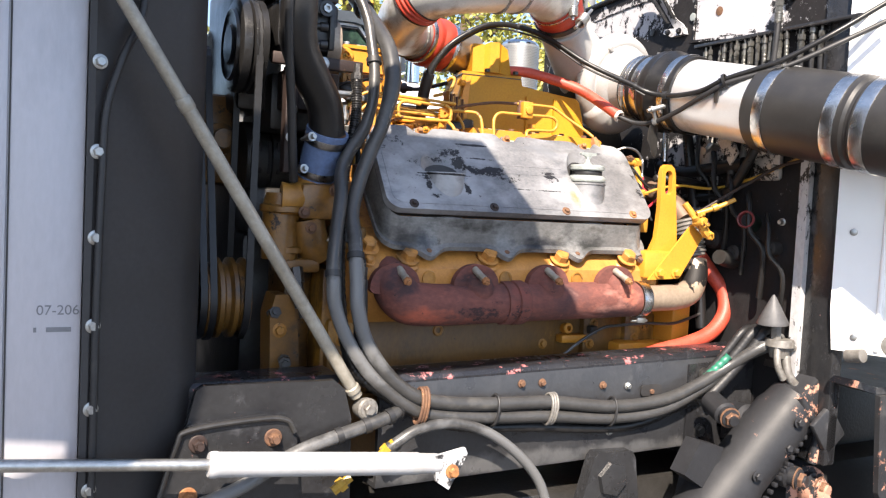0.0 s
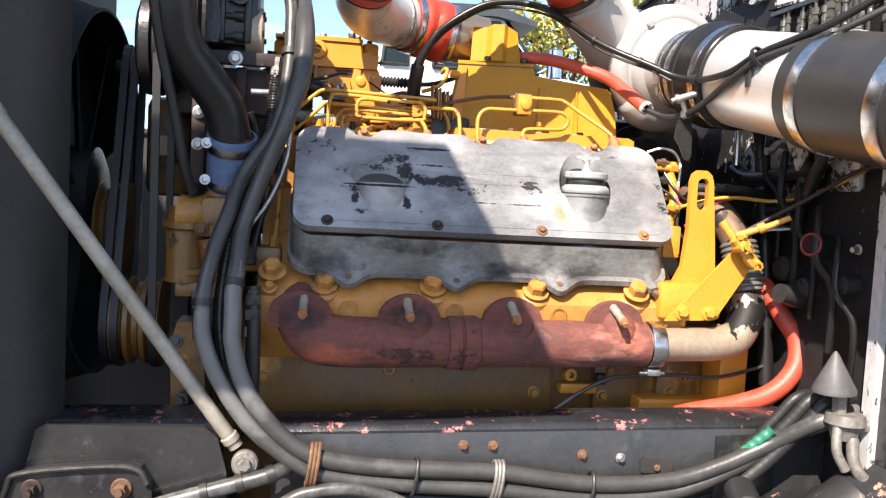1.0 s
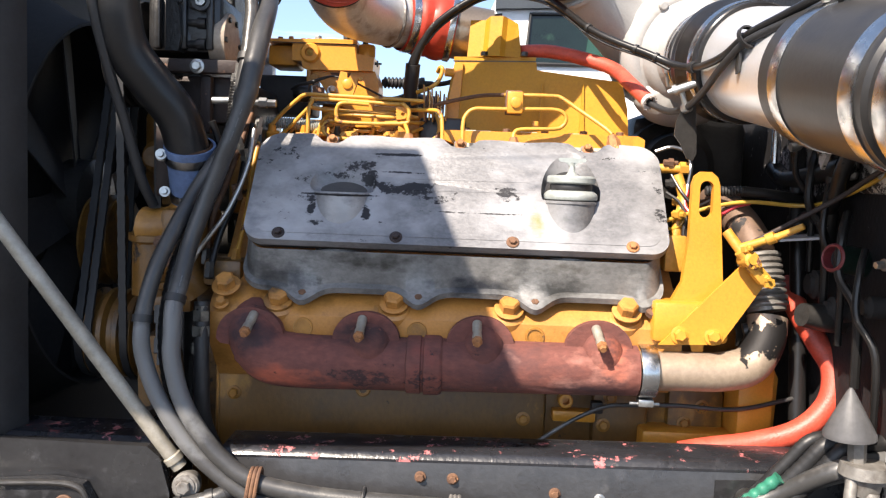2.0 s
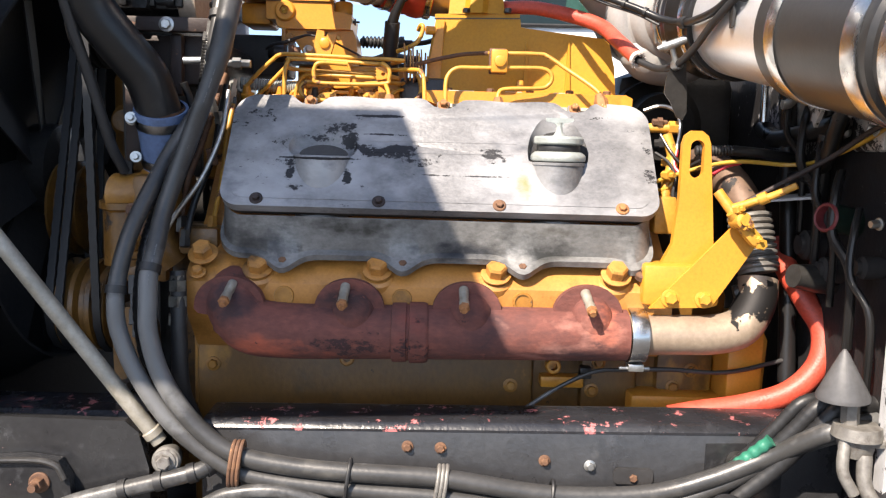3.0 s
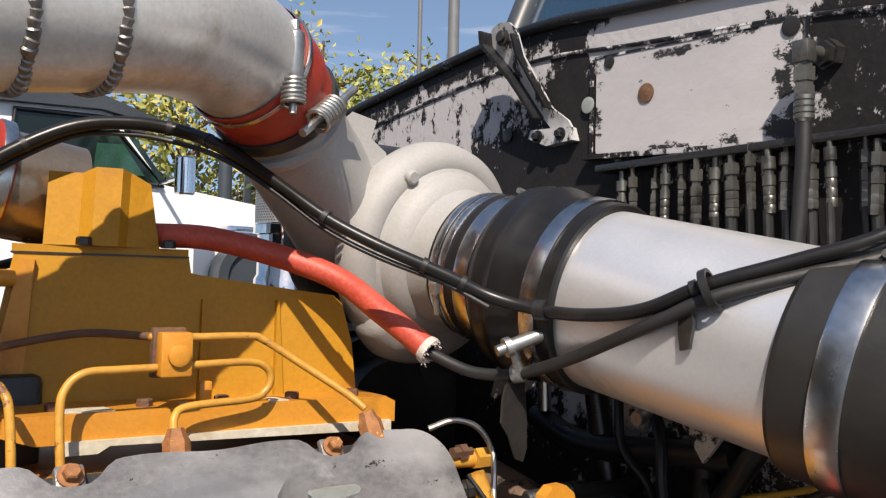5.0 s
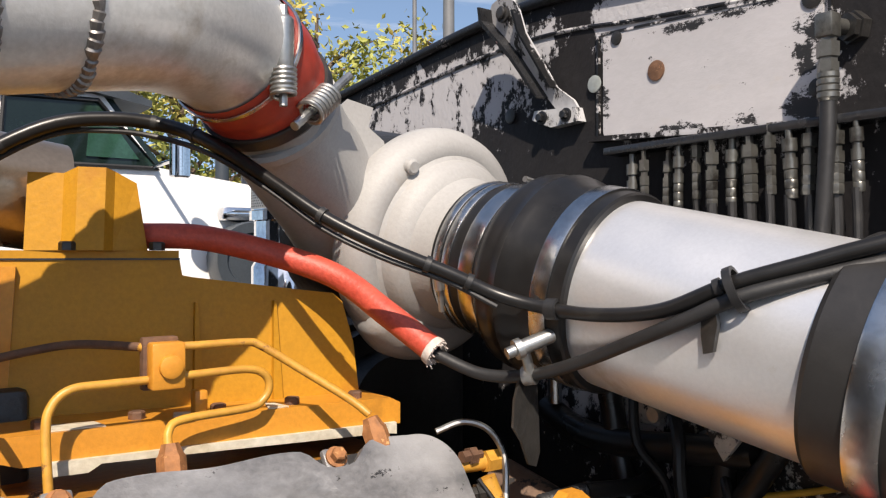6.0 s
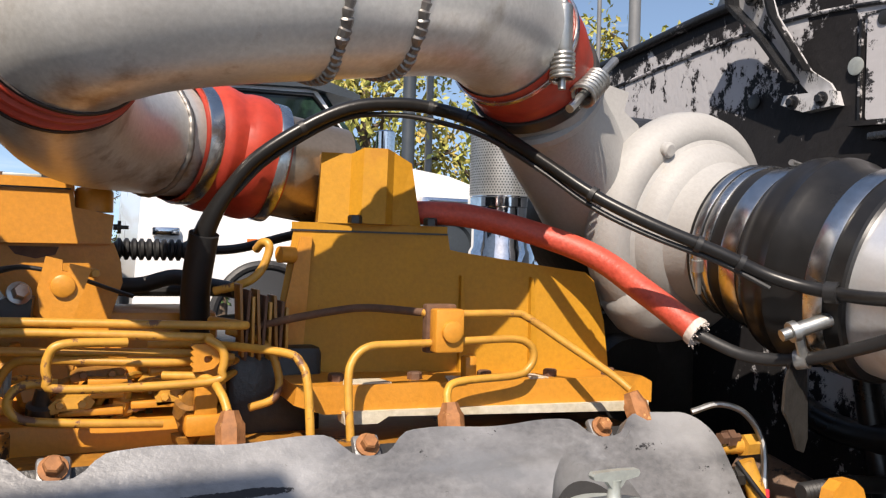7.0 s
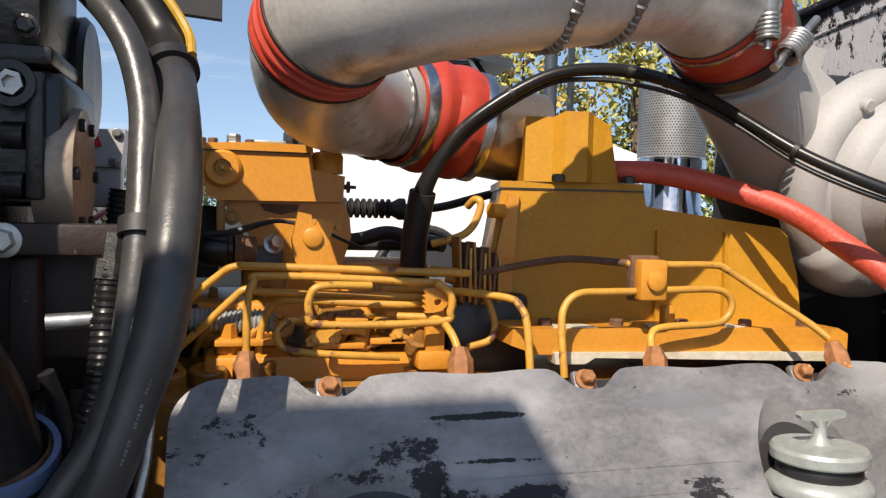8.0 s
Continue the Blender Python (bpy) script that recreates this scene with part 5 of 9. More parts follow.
for k in range(m):
    j = (k + 1) % m
    (o0, i0), (o1, i1) = rows2
    bm.faces.new((o1[k], o1[j], i1[j], i1[k]))
    bm.faces.new((o0[j], o0[k], i0[k], i0[j]))
    bm.faces.new((o0[k], o0[j], o1[j], o1[k]))
    bm.faces.new((i0[j], i0[k], i1[k], i1[j]))
bmesh.ops.recalc_face_normals(bm, faces=bm.faces)
box(bm, (-0.0955, 0.275, 1.628), (-0.0765, 0.285, 1.703), 0.002)
box(bm, (-0.103, 0.272, 1.628), (-0.070, 0.295, 1.646), 0.003)
part("line_bracket", bm, YELLOW, lines)
for k in range(9):
    x = -0.051 + 0.0052 * k
    b2 = box(B(), (x - 0.0014, 0.315, 1.688 - 0.003 * (k % 2)), (x + 0.0014, 0.345, 1.7545 - 0.0017 * k - 0.004 * (k % 3)), 0.0006, Matrix.Rotation(0.05 * ((k * 5) % 3 - 1), 3, "Y"))
    part("comb_plate", b2, (YELLOW_DIRTY, YELLOW_LINE, RUSTY_STEEL)[(k * 2) % 3], lines, "rusty line separator plate")
bm = B()
tube(bm, [(-0.068, 0.37, 1.745), (-0.050, 0.36, 1.7505), (-0.036, 0.355, 1.757), (-0.026, 0.355, 1.768), (-0.020, 0.355, 1.784), (-0.0205, 0.356, 1.792), (-0.025, 0.362, 1.793), (-0.029, 0.372, 1.786)], 0.0042, 12)
part("return_line", bm, YELLOW_LINE, lines)

# ---- turbocharger ----
AX = Vector((0.135, -0.971, -0.20)).normalized()
IN0 = Vector((0.469, 0.062, 1.776))


def on_axis(y):
    return IN0 + AX * ((IN0.y - y) / -AX.y)


turbo = thing("turbocharger", (0.436, 0.3, 1.70), "pale cast aluminium turbocharger compressor with scroll housing", "turbocharger")
c0 = on_axis(0.30)
bm = B()
lathe(bm, c0 - AX * 0.03, AX, [(0, 0.07), (0.0, 0.118), (0.014, 0.127), (0.028, 0.128), (0.040, 0.1245), (0.049, 0.116), (0.053, 0.106), (0.052, 0.100), (0.055, 0.096), (0.064, 0.094), (0.073, 0.088), (0.078, 0.079), (0.092, 0.075), (0.11, 0.074)], 72)
part("scroll_housing", bm, TURBO, turbo)
bm = B()
pts, rad = [], []
for k in range(15):
    a = radians(-150 + k * 16)
    side = Vector((1, 0, 0))
    side = (side - AX * side.dot(AX)).normalized()
    up = side.cross(AX) * -1
    up = up if up.z > 0 else -up
    pts.append(c0 + AX * 0.0 + 0.095 * (math.cos(a) * side + math.sin(a) * up))
    rad.append((0.046 - 0.0016 * k) * (0.35, 0.85, 1, 1, 1, 1, 1, 1, 1, 1, 1, 1, 0.96, 0.8, 0.3)[k])
tube(bm, pts, rad, 28, 6)
part("volute", bm, TURBO, turbo)
bm = B()
tube(bm, [(0.455, 0.352, 1.765), (0.425, 0.365, 1.788), (0.37, 0.36, 1.838), (0.315, 0.332, 1.885), (0.268, 0.303, 1.919), (0.225, 0.271, 1.954)], [0.058, 0.062, 0.060, 0.057, 0.055, 0.055], 64, 14, square=0.12, first=(0.55, -0.75, 0.0))
part("outlet_elbow", bm, TURBO, turbo, angle=0.35)
way = V(-0.043, -0.032, 0.035).normalized()
part("outlet_flange", lathe(B(), V(0.225, 0.271, 1.954) - way * 0.016, way, [(-0.006, 0.055), (-0.004, 0.063), (0.004, 0.064), (0.007, 0.060)], 44), TURBO, turbo)
bm = B()
prism(bm, [(0.285, 1.935), (0.318, 1.972), (0.349, 1.966), (0.343, 1.945), (0.362, 1.932), (0.372, 1.905), (0.36, 1.88), (0.30, 1.88)], lambda u, v, w: (u + 0.3 * w, 0.288 + w, v), 0.05, 0.005)
part("mounting_lug", bm, TURBO, turbo)
for a in (128,):
    side = Vector((1, 0, 0))
    side = (side - AX * side.dot(AX)).normalized()
    up = -side.cross(AX)
    up = up if up.z > 0 else -up
    b2 = B()
    lathe(b2, c0 + AX * 0.02 + 0.108 * (math.cos(radians(a)) * side + math.sin(radians(a)) * up), AX, [(0, 0.0085), (0.006, 0.0083), (0.008, 0.006)], 18)
    part("housing_screw", b2, TURBO, turbo)
bm = B()
lathe(bm, c0 - AX * 0.16, AX, [(0, 0.10), (0.02, 0.115), (0.10, 0.115), (0.13, 0.10)], 40)
part("turbine_side", bm, BLACK_IRON, turbo, "dark rear housing")
bm = B()
box(bm, (0.37, 0.46, 1.36), (0.615, 0.80, 1.73), 0.03)
lathe(bm, (0.45, 0.47, 1.62), (0.1, -1, 0), [(-0.05, 0.10), (0.02, 0.095), (0.03, 0.07), (0.06, 0.065)], 30)
part("exhaust_collector", bm, BLACK_IRON, turbo, "sooty exhaust collector")

# ---- air intake duct ----
duct = thing("air_intake_duct", on_axis(0.0), "matt aluminium air intake tube with black rubber couplings and steel clamps", "intake duct")
R = 0.086


def along(y0, prof, seg=56, cap=False):
    b2 = B()
    o = on_axis(y0)
    return lathe(b2, o, AX, prof, seg, cap)


part("aluminium_tube", along(0.06, [(0, R), (0.34, R)], 64), INTAKE_ALU, duct)
part("rear_coupling", along(0.222, [(0, 0.074), (0, 0.0785), (0.03, 0.080), (0.064, 0.083), (0.072, 0.090), (0.080, 0.0970), (0.087, 0.0985), (0.093, 0.0970), (0.099, 0.0975), (0.107, 0.1005), (0.117, 0.0985), (0.127, 0.0935), (0.176, 0.0935), (0.178, 0.0915), (0.178, R)], 64), RUBBER_SMOOTH, duct, "ribbed black rubber coupling")
part("front_coupling", along(-0.142, [(0, R), (0, R + 0.006), (0.004, R + 0.0085), (0.228, R + 0.0085), (0.234, R + 0.004), (0.240, R + 0.004), (0.246, R + 0.0085), (0.34, R + 0.009), (0.34, R)], 64), DUSTY_RUBBER, duct, "smooth black rubber coupling")
part("far_tube", along(-0.40, [(0, R * 0.98), (0.5, R * 0.98)], 48), INTAKE_ALU, duct)
for y, rr, w in ((0.212, 0.079, 0.010), (0.199, 0.0798, 0.010), (0.170, 0.0818, 0.019), (0.073, 0.0938, 0.018)):
    b2 = B()
    ring(b2, on_axis(y), AX, rr, w, 0.0016, 64)
    part("band_clamp", b2, STEEL, duct, "shiny steel band clamp")
for y, w in ((-0.184, 0.023), (-0.338, 0.027), (-0.398, 0.027)):
    b2 = B()
    ring(b2, on_axis(y), AX, R + 0.0088, w, 0.0016, 64)
    part("band_clamp", b2, STEEL, duct, "shiny steel band clamp")
side = Vector((1, 0, 0))
side = (side - AX * side.dot(AX)).normalized()
upv = -side.cross(AX)
upv = upv if upv.z > 0 else -upv
for y, rr, a in ((0.170, 0.085, 80), (0.205, 0.082, 195), (-0.187, 0.098, 100)):
    b2 = B()
    o = on_axis(y) + rr * (math.cos(radians(a)) * side + math.sin(radians(a)) * upv)
    t = -math.sin(radians(a)) * side + math.cos(radians(a)) * upv
    lathe(b2, o - t * 0.02, t, [(0, 0.004), (0.014, 0.004), (0.014, 0.006), (0.026, 0.006), (0.026, 0.003), (0.05, 0.003)], 12)
    part("clamp_screw", b2, ZINC, duct)

# ---- charge pipe over the engine ----
charge = thing("charge_air_pipe", (0.0, 0.2, 1.9), "welded silver aluminium charge air pipe with red silicone couplings", "charge pipe")
CP = [(0.228, 0.273, 1.953), (0.193, 0.246, 1.978), (0.148, 0.216, 1.994), (0.096, 0.181, 1.995), (0.05, 0.160, 1.988), (-0.03, 0.139, 1.972), (-0.10, 0.129, 1.959), (-0.16, 0.134, 1.946), (-0.197, 0.166, 1.931), (-0.208, 0.225, 1.908), (-0.19, 0.31, 1.892), (-0.145, 0.385, 1.892), (-0.079, 0.425, 1.89), (0.0, 0.435, 1.877), (0.07, 0.44, 1.867)]
PATHP = smooth_path(CP, 10)


def piece(i0, i1, r, seg=44, cap=False):
    return tube(B(), PATHP[i0:i1 + 1], r, seg, bend=False, cap=cap)


PR, PU = 0.0565, 0.0605
part("upper_pipe", tube(B(), PATHP[13:85], [PU] * 7 + [PR], 44, bend=False, cap=False), ALU_PIPE, charge, "long welded aluminium pipe")
part("lower_pipe", piece(84, 121, PR * 0.98), ALU_PIPE, charge)
part("outlet_pipe", piece(121, 140, PR * 0.97), HEAT_ALU, charge, "heat-browned pipe end")
b2 = tube(B(), PATHP[1:17], [PR * 1.04, PR * 1.06, PR * 1.08, PR * 1.08, PU * 1.04, PU * 1.05, PU * 1.045, PU * 1.04, PU * 1.03], 44, bend=False, cap=False)
part("turbo_coupling", b2, RED_HOSE, charge, "red silicone coupling")
b2 = tube(B(), smooth_path(PATHP[82:87], 6), [PR * v for v in (1.0, 1.03, 1.055, 1.055, 1.01, 1.005, 1.055, 1.06, 1.01, 1.005, 1.06, 1.055, 1.03, 1.0)], 60, bend=False, cap=False)
part("elbow_coupling", b2, RED_HOSE, charge, "red silicone coupling")
for i in (82, 86):
    way = (PATHP[i + 1] - PATHP[i - 1]).normalized()
    part("coupling_lip", ring(B(), PATHP[i], way, PR * 0.995, 0.003, 0.0022, 48), DARK_RUST, charge, "oily dark edge of the coupling")
b2 = tube(B(), PATHP[116:131], [PR * 1.06, PR * 1.06, PR * 1.10, PR * 1.17, PR * 1.17, PR * 1.10, PR * 1.16, PR * 1.16, PR * 1.07, PR * 1.05], 44, bend=False, cap=False)
part("lower_coupling", b2, RED_HOSE, charge, "ribbed red silicone coupling")
for i, rr, w in ((14, PU * 1.045, 0.005), (118, PR * 1.075, 0.016), (129, PR * 1.08, 0.012)):
    b2 = B()
    way = (PATHP[i + 1] - PATHP[i - 1]).normalized()
    ring(b2, PATHP[i], way, rr, w, 0.0016, 48)
    part("band_clamp", b2, STEEL, charge, "shiny steel band clamp")
way = (PATHP[119] - PATHP[117]).normalized()
up3 = (V(0, 0, 1) - way * way.z).normalized()
across = way.cross(up3)
o3 = PATHP[118] + up3 * (PR * 1.075 + 0.005)
part("t_bolt", lathe(B(), o3 - across * 0.024, across, [(0, 0.0035), (0.006, 0.0035), (0.006, 0.0062), (0.013, 0.0062), (0.013, 0.0042), (0.030, 0.0042), (0.030, 0.006), (0.036, 0.006), (0.036, 0.0035), (0.052, 0.0035)], 10), BLACK_IRON, charge)
b2 = B()
ring(b2, PATHP[3], (PATHP[4] - PATHP[2]).normalized(), PR * 1.07, 0.014, 0.003, 48)
part("dark_clamp", b2, BLACK_IRON, charge, "oily dark clamp")
# weld beads round the upper pipe
for i in (45, 52):
    way = (PATHP[i + 1] - PATHP[i - 1]).normalized()
    s1 = way.orthogonal().normalized()
    u1 = way.cross(s1)
    b2 = B()
    n = 320
    loop = []
    for k in range(n + 1):
        a = 2 * math.pi * k / n
        loop.append(PATHP[i] + (PU - 0.0010) * (math.cos(a) * s1 + math.sin(a) * u1) + way * (0.0012 * math.sin(a * 5 + i) + 0.0005 * math.sin(a * 23)))
    tube(b2, loop, [0.0040 + 0.0016 * ((k * 0.21 + 0.3 * math.sin(k * 0.09 + i)) % 1.0) + 0.0007 * math.sin(k * 0.13 + i) for k in range(len(loop))], 10, bend=False)
    part("weld_bead", b2, WELD, charge, "dark lumpy weld bead", 0.5)
b2 = B()
way = (PATHP[114] - PATHP[112]).normalized()
s1 = way.orthogonal().normalized()
u1 = way.cross(s1)
tube(b2, [PATHP[113] + (PR - 0.0012) * (math.cos(2 * math.pi * k / 200) * s1 + math.sin(2 * math.pi * k / 200) * u1) + way * 0.0006 * math.sin(k * 0.3) for k in range(201)], [0.0030 + 0.0006 * abs(math.sin(k * 0.5)) for k in range(201)], 8, bend=False)
part("weld_bead", b2, WELD, charge, "", 3.0)
# spring clamps on the turbo coupling


def coil(bm, a, b, r, turns, wire):
    a, b = V(a), V(b)
    w = (b - a).normalized()
    s2 = w.orthogonal().normalized()
    u2 = w.cross(s2)
    n = turns * 14
    pts = [a + (b - a) * (k / n) + r * (math.cos(2 * math.pi * k / 14) * s2 + math.sin(2 * math.pi * k / 14) * u2) for k in range(n + 1)]
    return tube(bm, pts, wire, 7, bend=False)


bm = coil(B(), (0.228, 0.196, 1.934), (0.256, 0.211, 1.957), 0.0112, 7, 0.0022)
part("clamp_spring", bm, ZINC, charge, "coiled steel spring")
bm = B()
tube(bm, [(0.21, 0.188, 1.92), (0.285, 0.226, 1.98)], 0.0042, 10)
part("clamp_screw", bm, ZINC, charge)
bm = coil(B(), (0.195, 0.178, 1.942), (0.196, 0.180, 1.966), 0.0098, 6, 0.002)
part("clamp_spring", bm, ZINC, charge, "coiled steel spring")
bm = B()
lathe(bm, (0.196, 0.180, 1.966), (0.02, 0.05, 1), [(0, 0.0078), (0.002, 0.0088), (0.042, 0.0088), (0.044, 0.0075)], 20)
tube(bm, [(0.195, 0.178, 1.934), (0.197, 0.182, 2.02)], 0.0035, 10)
part("clamp_barrel", bm, ZINC, charge)

# ---- red sleeved cable ----
sleeve = thing("red_sleeved_cable", (0.25, 0.28, 1.72), "thick black cable in red fire sleeve across the intake housing", "cable")
bm = B()
tube(bm, [(0.09, 0.40, 1.83), (0.133, 0.36, 1.829), (0.184, 0.335, 1.827), (0.246, 0.30, 1.810), (0.292, 0.26, 1.788), (0.315, 0.208, 1.755), (0.338, 0.16, 1.721)], 0.0125, 22, 8, cap=False)
part("sleeve", bm, RED_SLEEVE, sleeve)
bm = B()
fw = V(0.4, -0.78, -0.55).normalized()
lathe(bm, (0.336, 0.163, 1.723), fw, [(-0.002, 0.0126), (-0.001, 0.0136), (0.003, 0.0142), (0.006, 0.0136), (0.0065, 0.0112), (0.004, 0.0100), (0.0045, 0.0075)], 26, cap=False)
fs = fw.orthogonal().normalized()
rf = random.Random(3)
for k in range(46):
    d = fs * math.cos(k * 0.41) + fw.cross(fs) * math.sin(k * 0.41)
    a0 = V(0.336, 0.163, 1.723) + fw * 0.004 + d * rf.uniform(0.0085, 0.013)
    tube(bm, [a0, a0 + fw * rf.uniform(0.002, 0.006) + d * rf.uniform(-0.001, 0.003)], 0.0006, 5, bend=False)
part("frayed_end", bm, STRANDS, sleeve, "pale frayed sleeve end")
bm = B()
tube(bm, [(0.33, 0.175, 1.728), (0.343, 0.155, 1.716), (0.362, 0.12, 1.703), (0.378, 0.075, 1.706), (0.385, 0.02, 1.723), (0.388, -0.035, 1.745), (0.393, -0.075, 1.762), (0.405, -0.112, 1.780), (0.44, -0.165, 1.798), (0.475, -0.215, 1.815), (0.54, -0.28, 1.86), (0.62, -0.33, 1.91)], 0.0056, 14, 7)
part("inner_cable", bm, RUBBER, sleeve)

# ---- wiring harness ----
harness = thing("wiring_harness", (0.1, 0.3, 1.72), "black sleeved wiring harness arching over the engine to the intake tube", "wiring harness")
HP = [(-0.080, 0.41, 1.70), (-0.082, 0.395, 1.75), (-0.078, 0.378, 1.80), (-0.055, 0.36, 1.848), (-0.024, 0.348, 1.883), (0.040, 0.335, 1.923), (0.095, 0.325, 1.934), (0.144, 0.31, 1.929), (0.172, 0.265, 1.908), (0.202, 0.22, 1.876), (0.232, 0.18, 1.844), (0.268, 0.145, 1.819), (0.318, 0.11, 1.794), (0.352, 0.085, 1.775), (0.375, 0.05, 1.765), (0.381, 0.0, 1.762), (0.391, -0.055, 1.768), (0.406, -0.105, 1.789), (0.437, -0.16, 1.808), (0.468, -0.21, 1.828), (0.53, -0.275, 1.88), (0.62, -0.33, 1.95)]
bm = B()
tube(bm, HP, [0.0105] * 3 + [0.0068] * 6 + [0.0058] * 13, 14, 6)
part("sleeve", bm, RUBBER_SMOOTH, harness)
bm = B()
tube(bm, [V(p) + V(0.003 * math.sin(k), 0.002, -0.0098 - 0.002 * math.cos(k * 1.7)) for k, p in enumerate(HP[3:14])], 0.0026, 8)
part("thin_wire", bm, RUBBER, harness)
bm = B()
tube(bm, HP[:3], 0.0145, 16, 6)
part("lower_boot", bm, RUBBER, harness)
hs = smooth_path(HP, 6)
for i in (40, 45, 27, 60, 70, 74, 101):
    b2 = B()
    way = (hs[i + 1] - hs[i - 1]).normalized()
    lathe(b2, hs[i], way, [(-0.0025, 0.0055), (-0.0025, 0.0075), (0.0025, 0.0075), (0.0025, 0.0055)], 16)
    part("cable_tie", b2, RUBBER, harness)
# clips that hold the harness and the cable
clip = thing("cable_clip", (0.39, 0.05, 1.74), "steel cable clip with rubber lining on the intake tube", "cable clip", "cable clips")
bm = B()
lathe(bm, (0.376, 0.045, 1.7645), (0.3, -0.95, 0), [(-0.005, 0.0062), (-0.005, 0.0092), (0.005, 0.0092), (0.005, 0.0062)], 20, cap=False)
part("loop", bm, RUBBER, clip)
bm = B()
lathe(bm, (0.385, 0.055, 1.742), (-0.85, 0.3, -0.32), [(-0.01, 0.0065), (0.03, 0.0065), (0.03, 0.009), (0.036, 0.009), (0.036, 0.005), (0.044, 0.005)], 14)
part("screw", bm, ZINC, clip)
bm = B()
tube(bm, [(0.366, 0.072, 1.735), (0.373, 0.072, 1.715), (0.378, 0.074, 1.70)], 0.0045, 10)
lathe(bm, (0.378, 0.076, 1.706), (0.4, -0.9, 0.2), [(-0.005, 0.0062), (-0.005, 0.0088), (0.005, 0.0088), (0.005, 0.0062)], 18, cap=False)
part("lower_loop", bm, ZINC, clip)
bm = B()
prism(bm, [(-0.014, 0.004), (0.010, 0.01), (0.014, -0.03), (0.016, -0.066), (0.010, -0.078), (-0.001, -0.074), (-0.012, -0.052), (-0.024, -0.038), (-0.022, -0.016)], lambda u, v, w: (0.386 + u, 0.085 + w + 0.25 * u, 1.70 + v), 0.003, 0.001)
part("hanging_plate", bm, BLACK_IRON, clip, "dark hanging bracket plate")
clip2 = thing("cable_strap", (0.412, -0.11, 1.77), "black cable strap with hanging tail on the harness", "cable tie", "cable clips")
bm = B()
lathe(bm, (0.4055, -0.108, 1.785), (0.3, -0.8, 0.35), [(-0.003, 0.014), (-0.003, 0.017), (0.003, 0.017), (0.003, 0.014)], 18, cap=False)
part("strap", bm, RUBBER, clip2)
bm = B()
prism(bm, [(-0.005, 0), (0.006, 0), (0.008, -0.012), (0.004, -0.032), (-0.004, -0.034), (-0.006, -0.02)], lambda u, v, w: (0.398 + w, -0.09 - u, 1.772 + v), 0.004, 0.001)
part("tail", bm, BLACK_IRON, clip2)

# ---- coolant hose, water pump ----
rhose = thing("radiator_hose", (-0.43, 0.115, 1.61), "bent black steel-and-rubber coolant pipe entering a blue coupling", "coolant pipe")
bm = B()
tube(bm, [(-0.53, 0.02, 2.05), (-0.518, 0.025, 1.92), (-0.517, 0.035, 1.82), (-0.508, 0.050, 1.762), (-0.476, 0.070, 1.712), (-0.442, 0.090, 1.664), (-0.427, 0.106, 1.608)], 0.0345, 28, 8)
part("pipe", bm, RUBBER_SMOOTH, rhose)
BLUE_LOW, BLUE_TOP = V(-0.432, 0.151, 1.526), V(-0.426, 0.107, 1.617)
BLUE_WAY = (BLUE_TOP - BLUE_LOW).normalized()
part("rust_collar", lathe(B(), BLUE_TOP - BLUE_WAY * 0.014, BLUE_WAY, [(0, 0.0348), (0.006, 0.0372), (0.012, 0.0365), (0.017, 0.0348)], 28, cap=False), RUSTY_STEEL, rhose, "rusty pipe end")
blue = thing("blue_coolant_coupling", BLUE_LOW, "blue silicone coolant coupling with two steel clamps", "hose coupling")
part("hose", lathe(B(), BLUE_LOW, BLUE_WAY, [(0, 0.034), (0.0, 0.0375), (0.02, 0.0375), (0.06, 0.0385), (0.085, 0.0405), (0.098, 0.0425), (0.1015, 0.0418), (0.101, 0.0375), (0.086, 0.0365)], 40, cap=False), BLUE_HOSE, blue)
for d, r in ((0.013, 0.0376), (0.081, 0.0402)):
    c2 = part("hose_clamp", ring(B(), BLUE_LOW + BLUE_WAY * d, BLUE_WAY, r, 0.014, 0.0014), DARK_STEEL, blue, "steel hose clamp")
    at = BLUE_LOW + BLUE_WAY * d + V(-0.041, -0.017, 0)
    part("clamp_bolt", lathe(B(), at, (0.2, -1, 0.1), [(-0.024, 0.0035), (-0.002, 0.0035), (-0.002, 0.0062), (0.010, 0.0062), (0.010, 0.009), (0.017, 0.009), (0.017, 0.0055), (0.026, 0.0045)], 12), ZINC, c2)
    part("clamp_lug", box(B(), at + V(-0.004, -0.002, -0.007), at + V(0.014, 0.004, 0.007), 0.002), DARK_STEEL, c2)
wp = thing("water_pump", (-0.46, 0.2, 1.38), "yellow cast water pump and thermostat elbow under the blue coupling", "water pump")
bm = B()
tube(bm, [(-0.4322, 0.1495, 1.53), (-0.437, 0.152, 1.505), (-0.458, 0.142, 1.484), (-0.49, 0.128, 1.478), (-0.508, 0.13, 1.478)], [0.034, 0.036, 0.034, 0.031, 0.034], 28, 6)
part("thermostat_elbow", bm, YELLOW_DIRTY, wp)
bm = B()
box(bm, (-0.475, 0.10, 1.44), (-0.40, 0.22, 1.512), 0.012)
lathe(bm, (-0.50, 0.15, 1.36), (0, 0, 1), [(0, 0.036), (0.09, 0.036), (0.094, 0.042), (0.106, 0.042), (0.108, 0.036), (0.13, 0.03)], 30)
tube(bm, [(-0.45, 0.14, 1.44), (-0.44, 0.14, 1.40), (-0.42, 0.15, 1.37)], 0.035, 24)
part("pump_casting", bm, YELLOW_OILY_SHADE, wp)
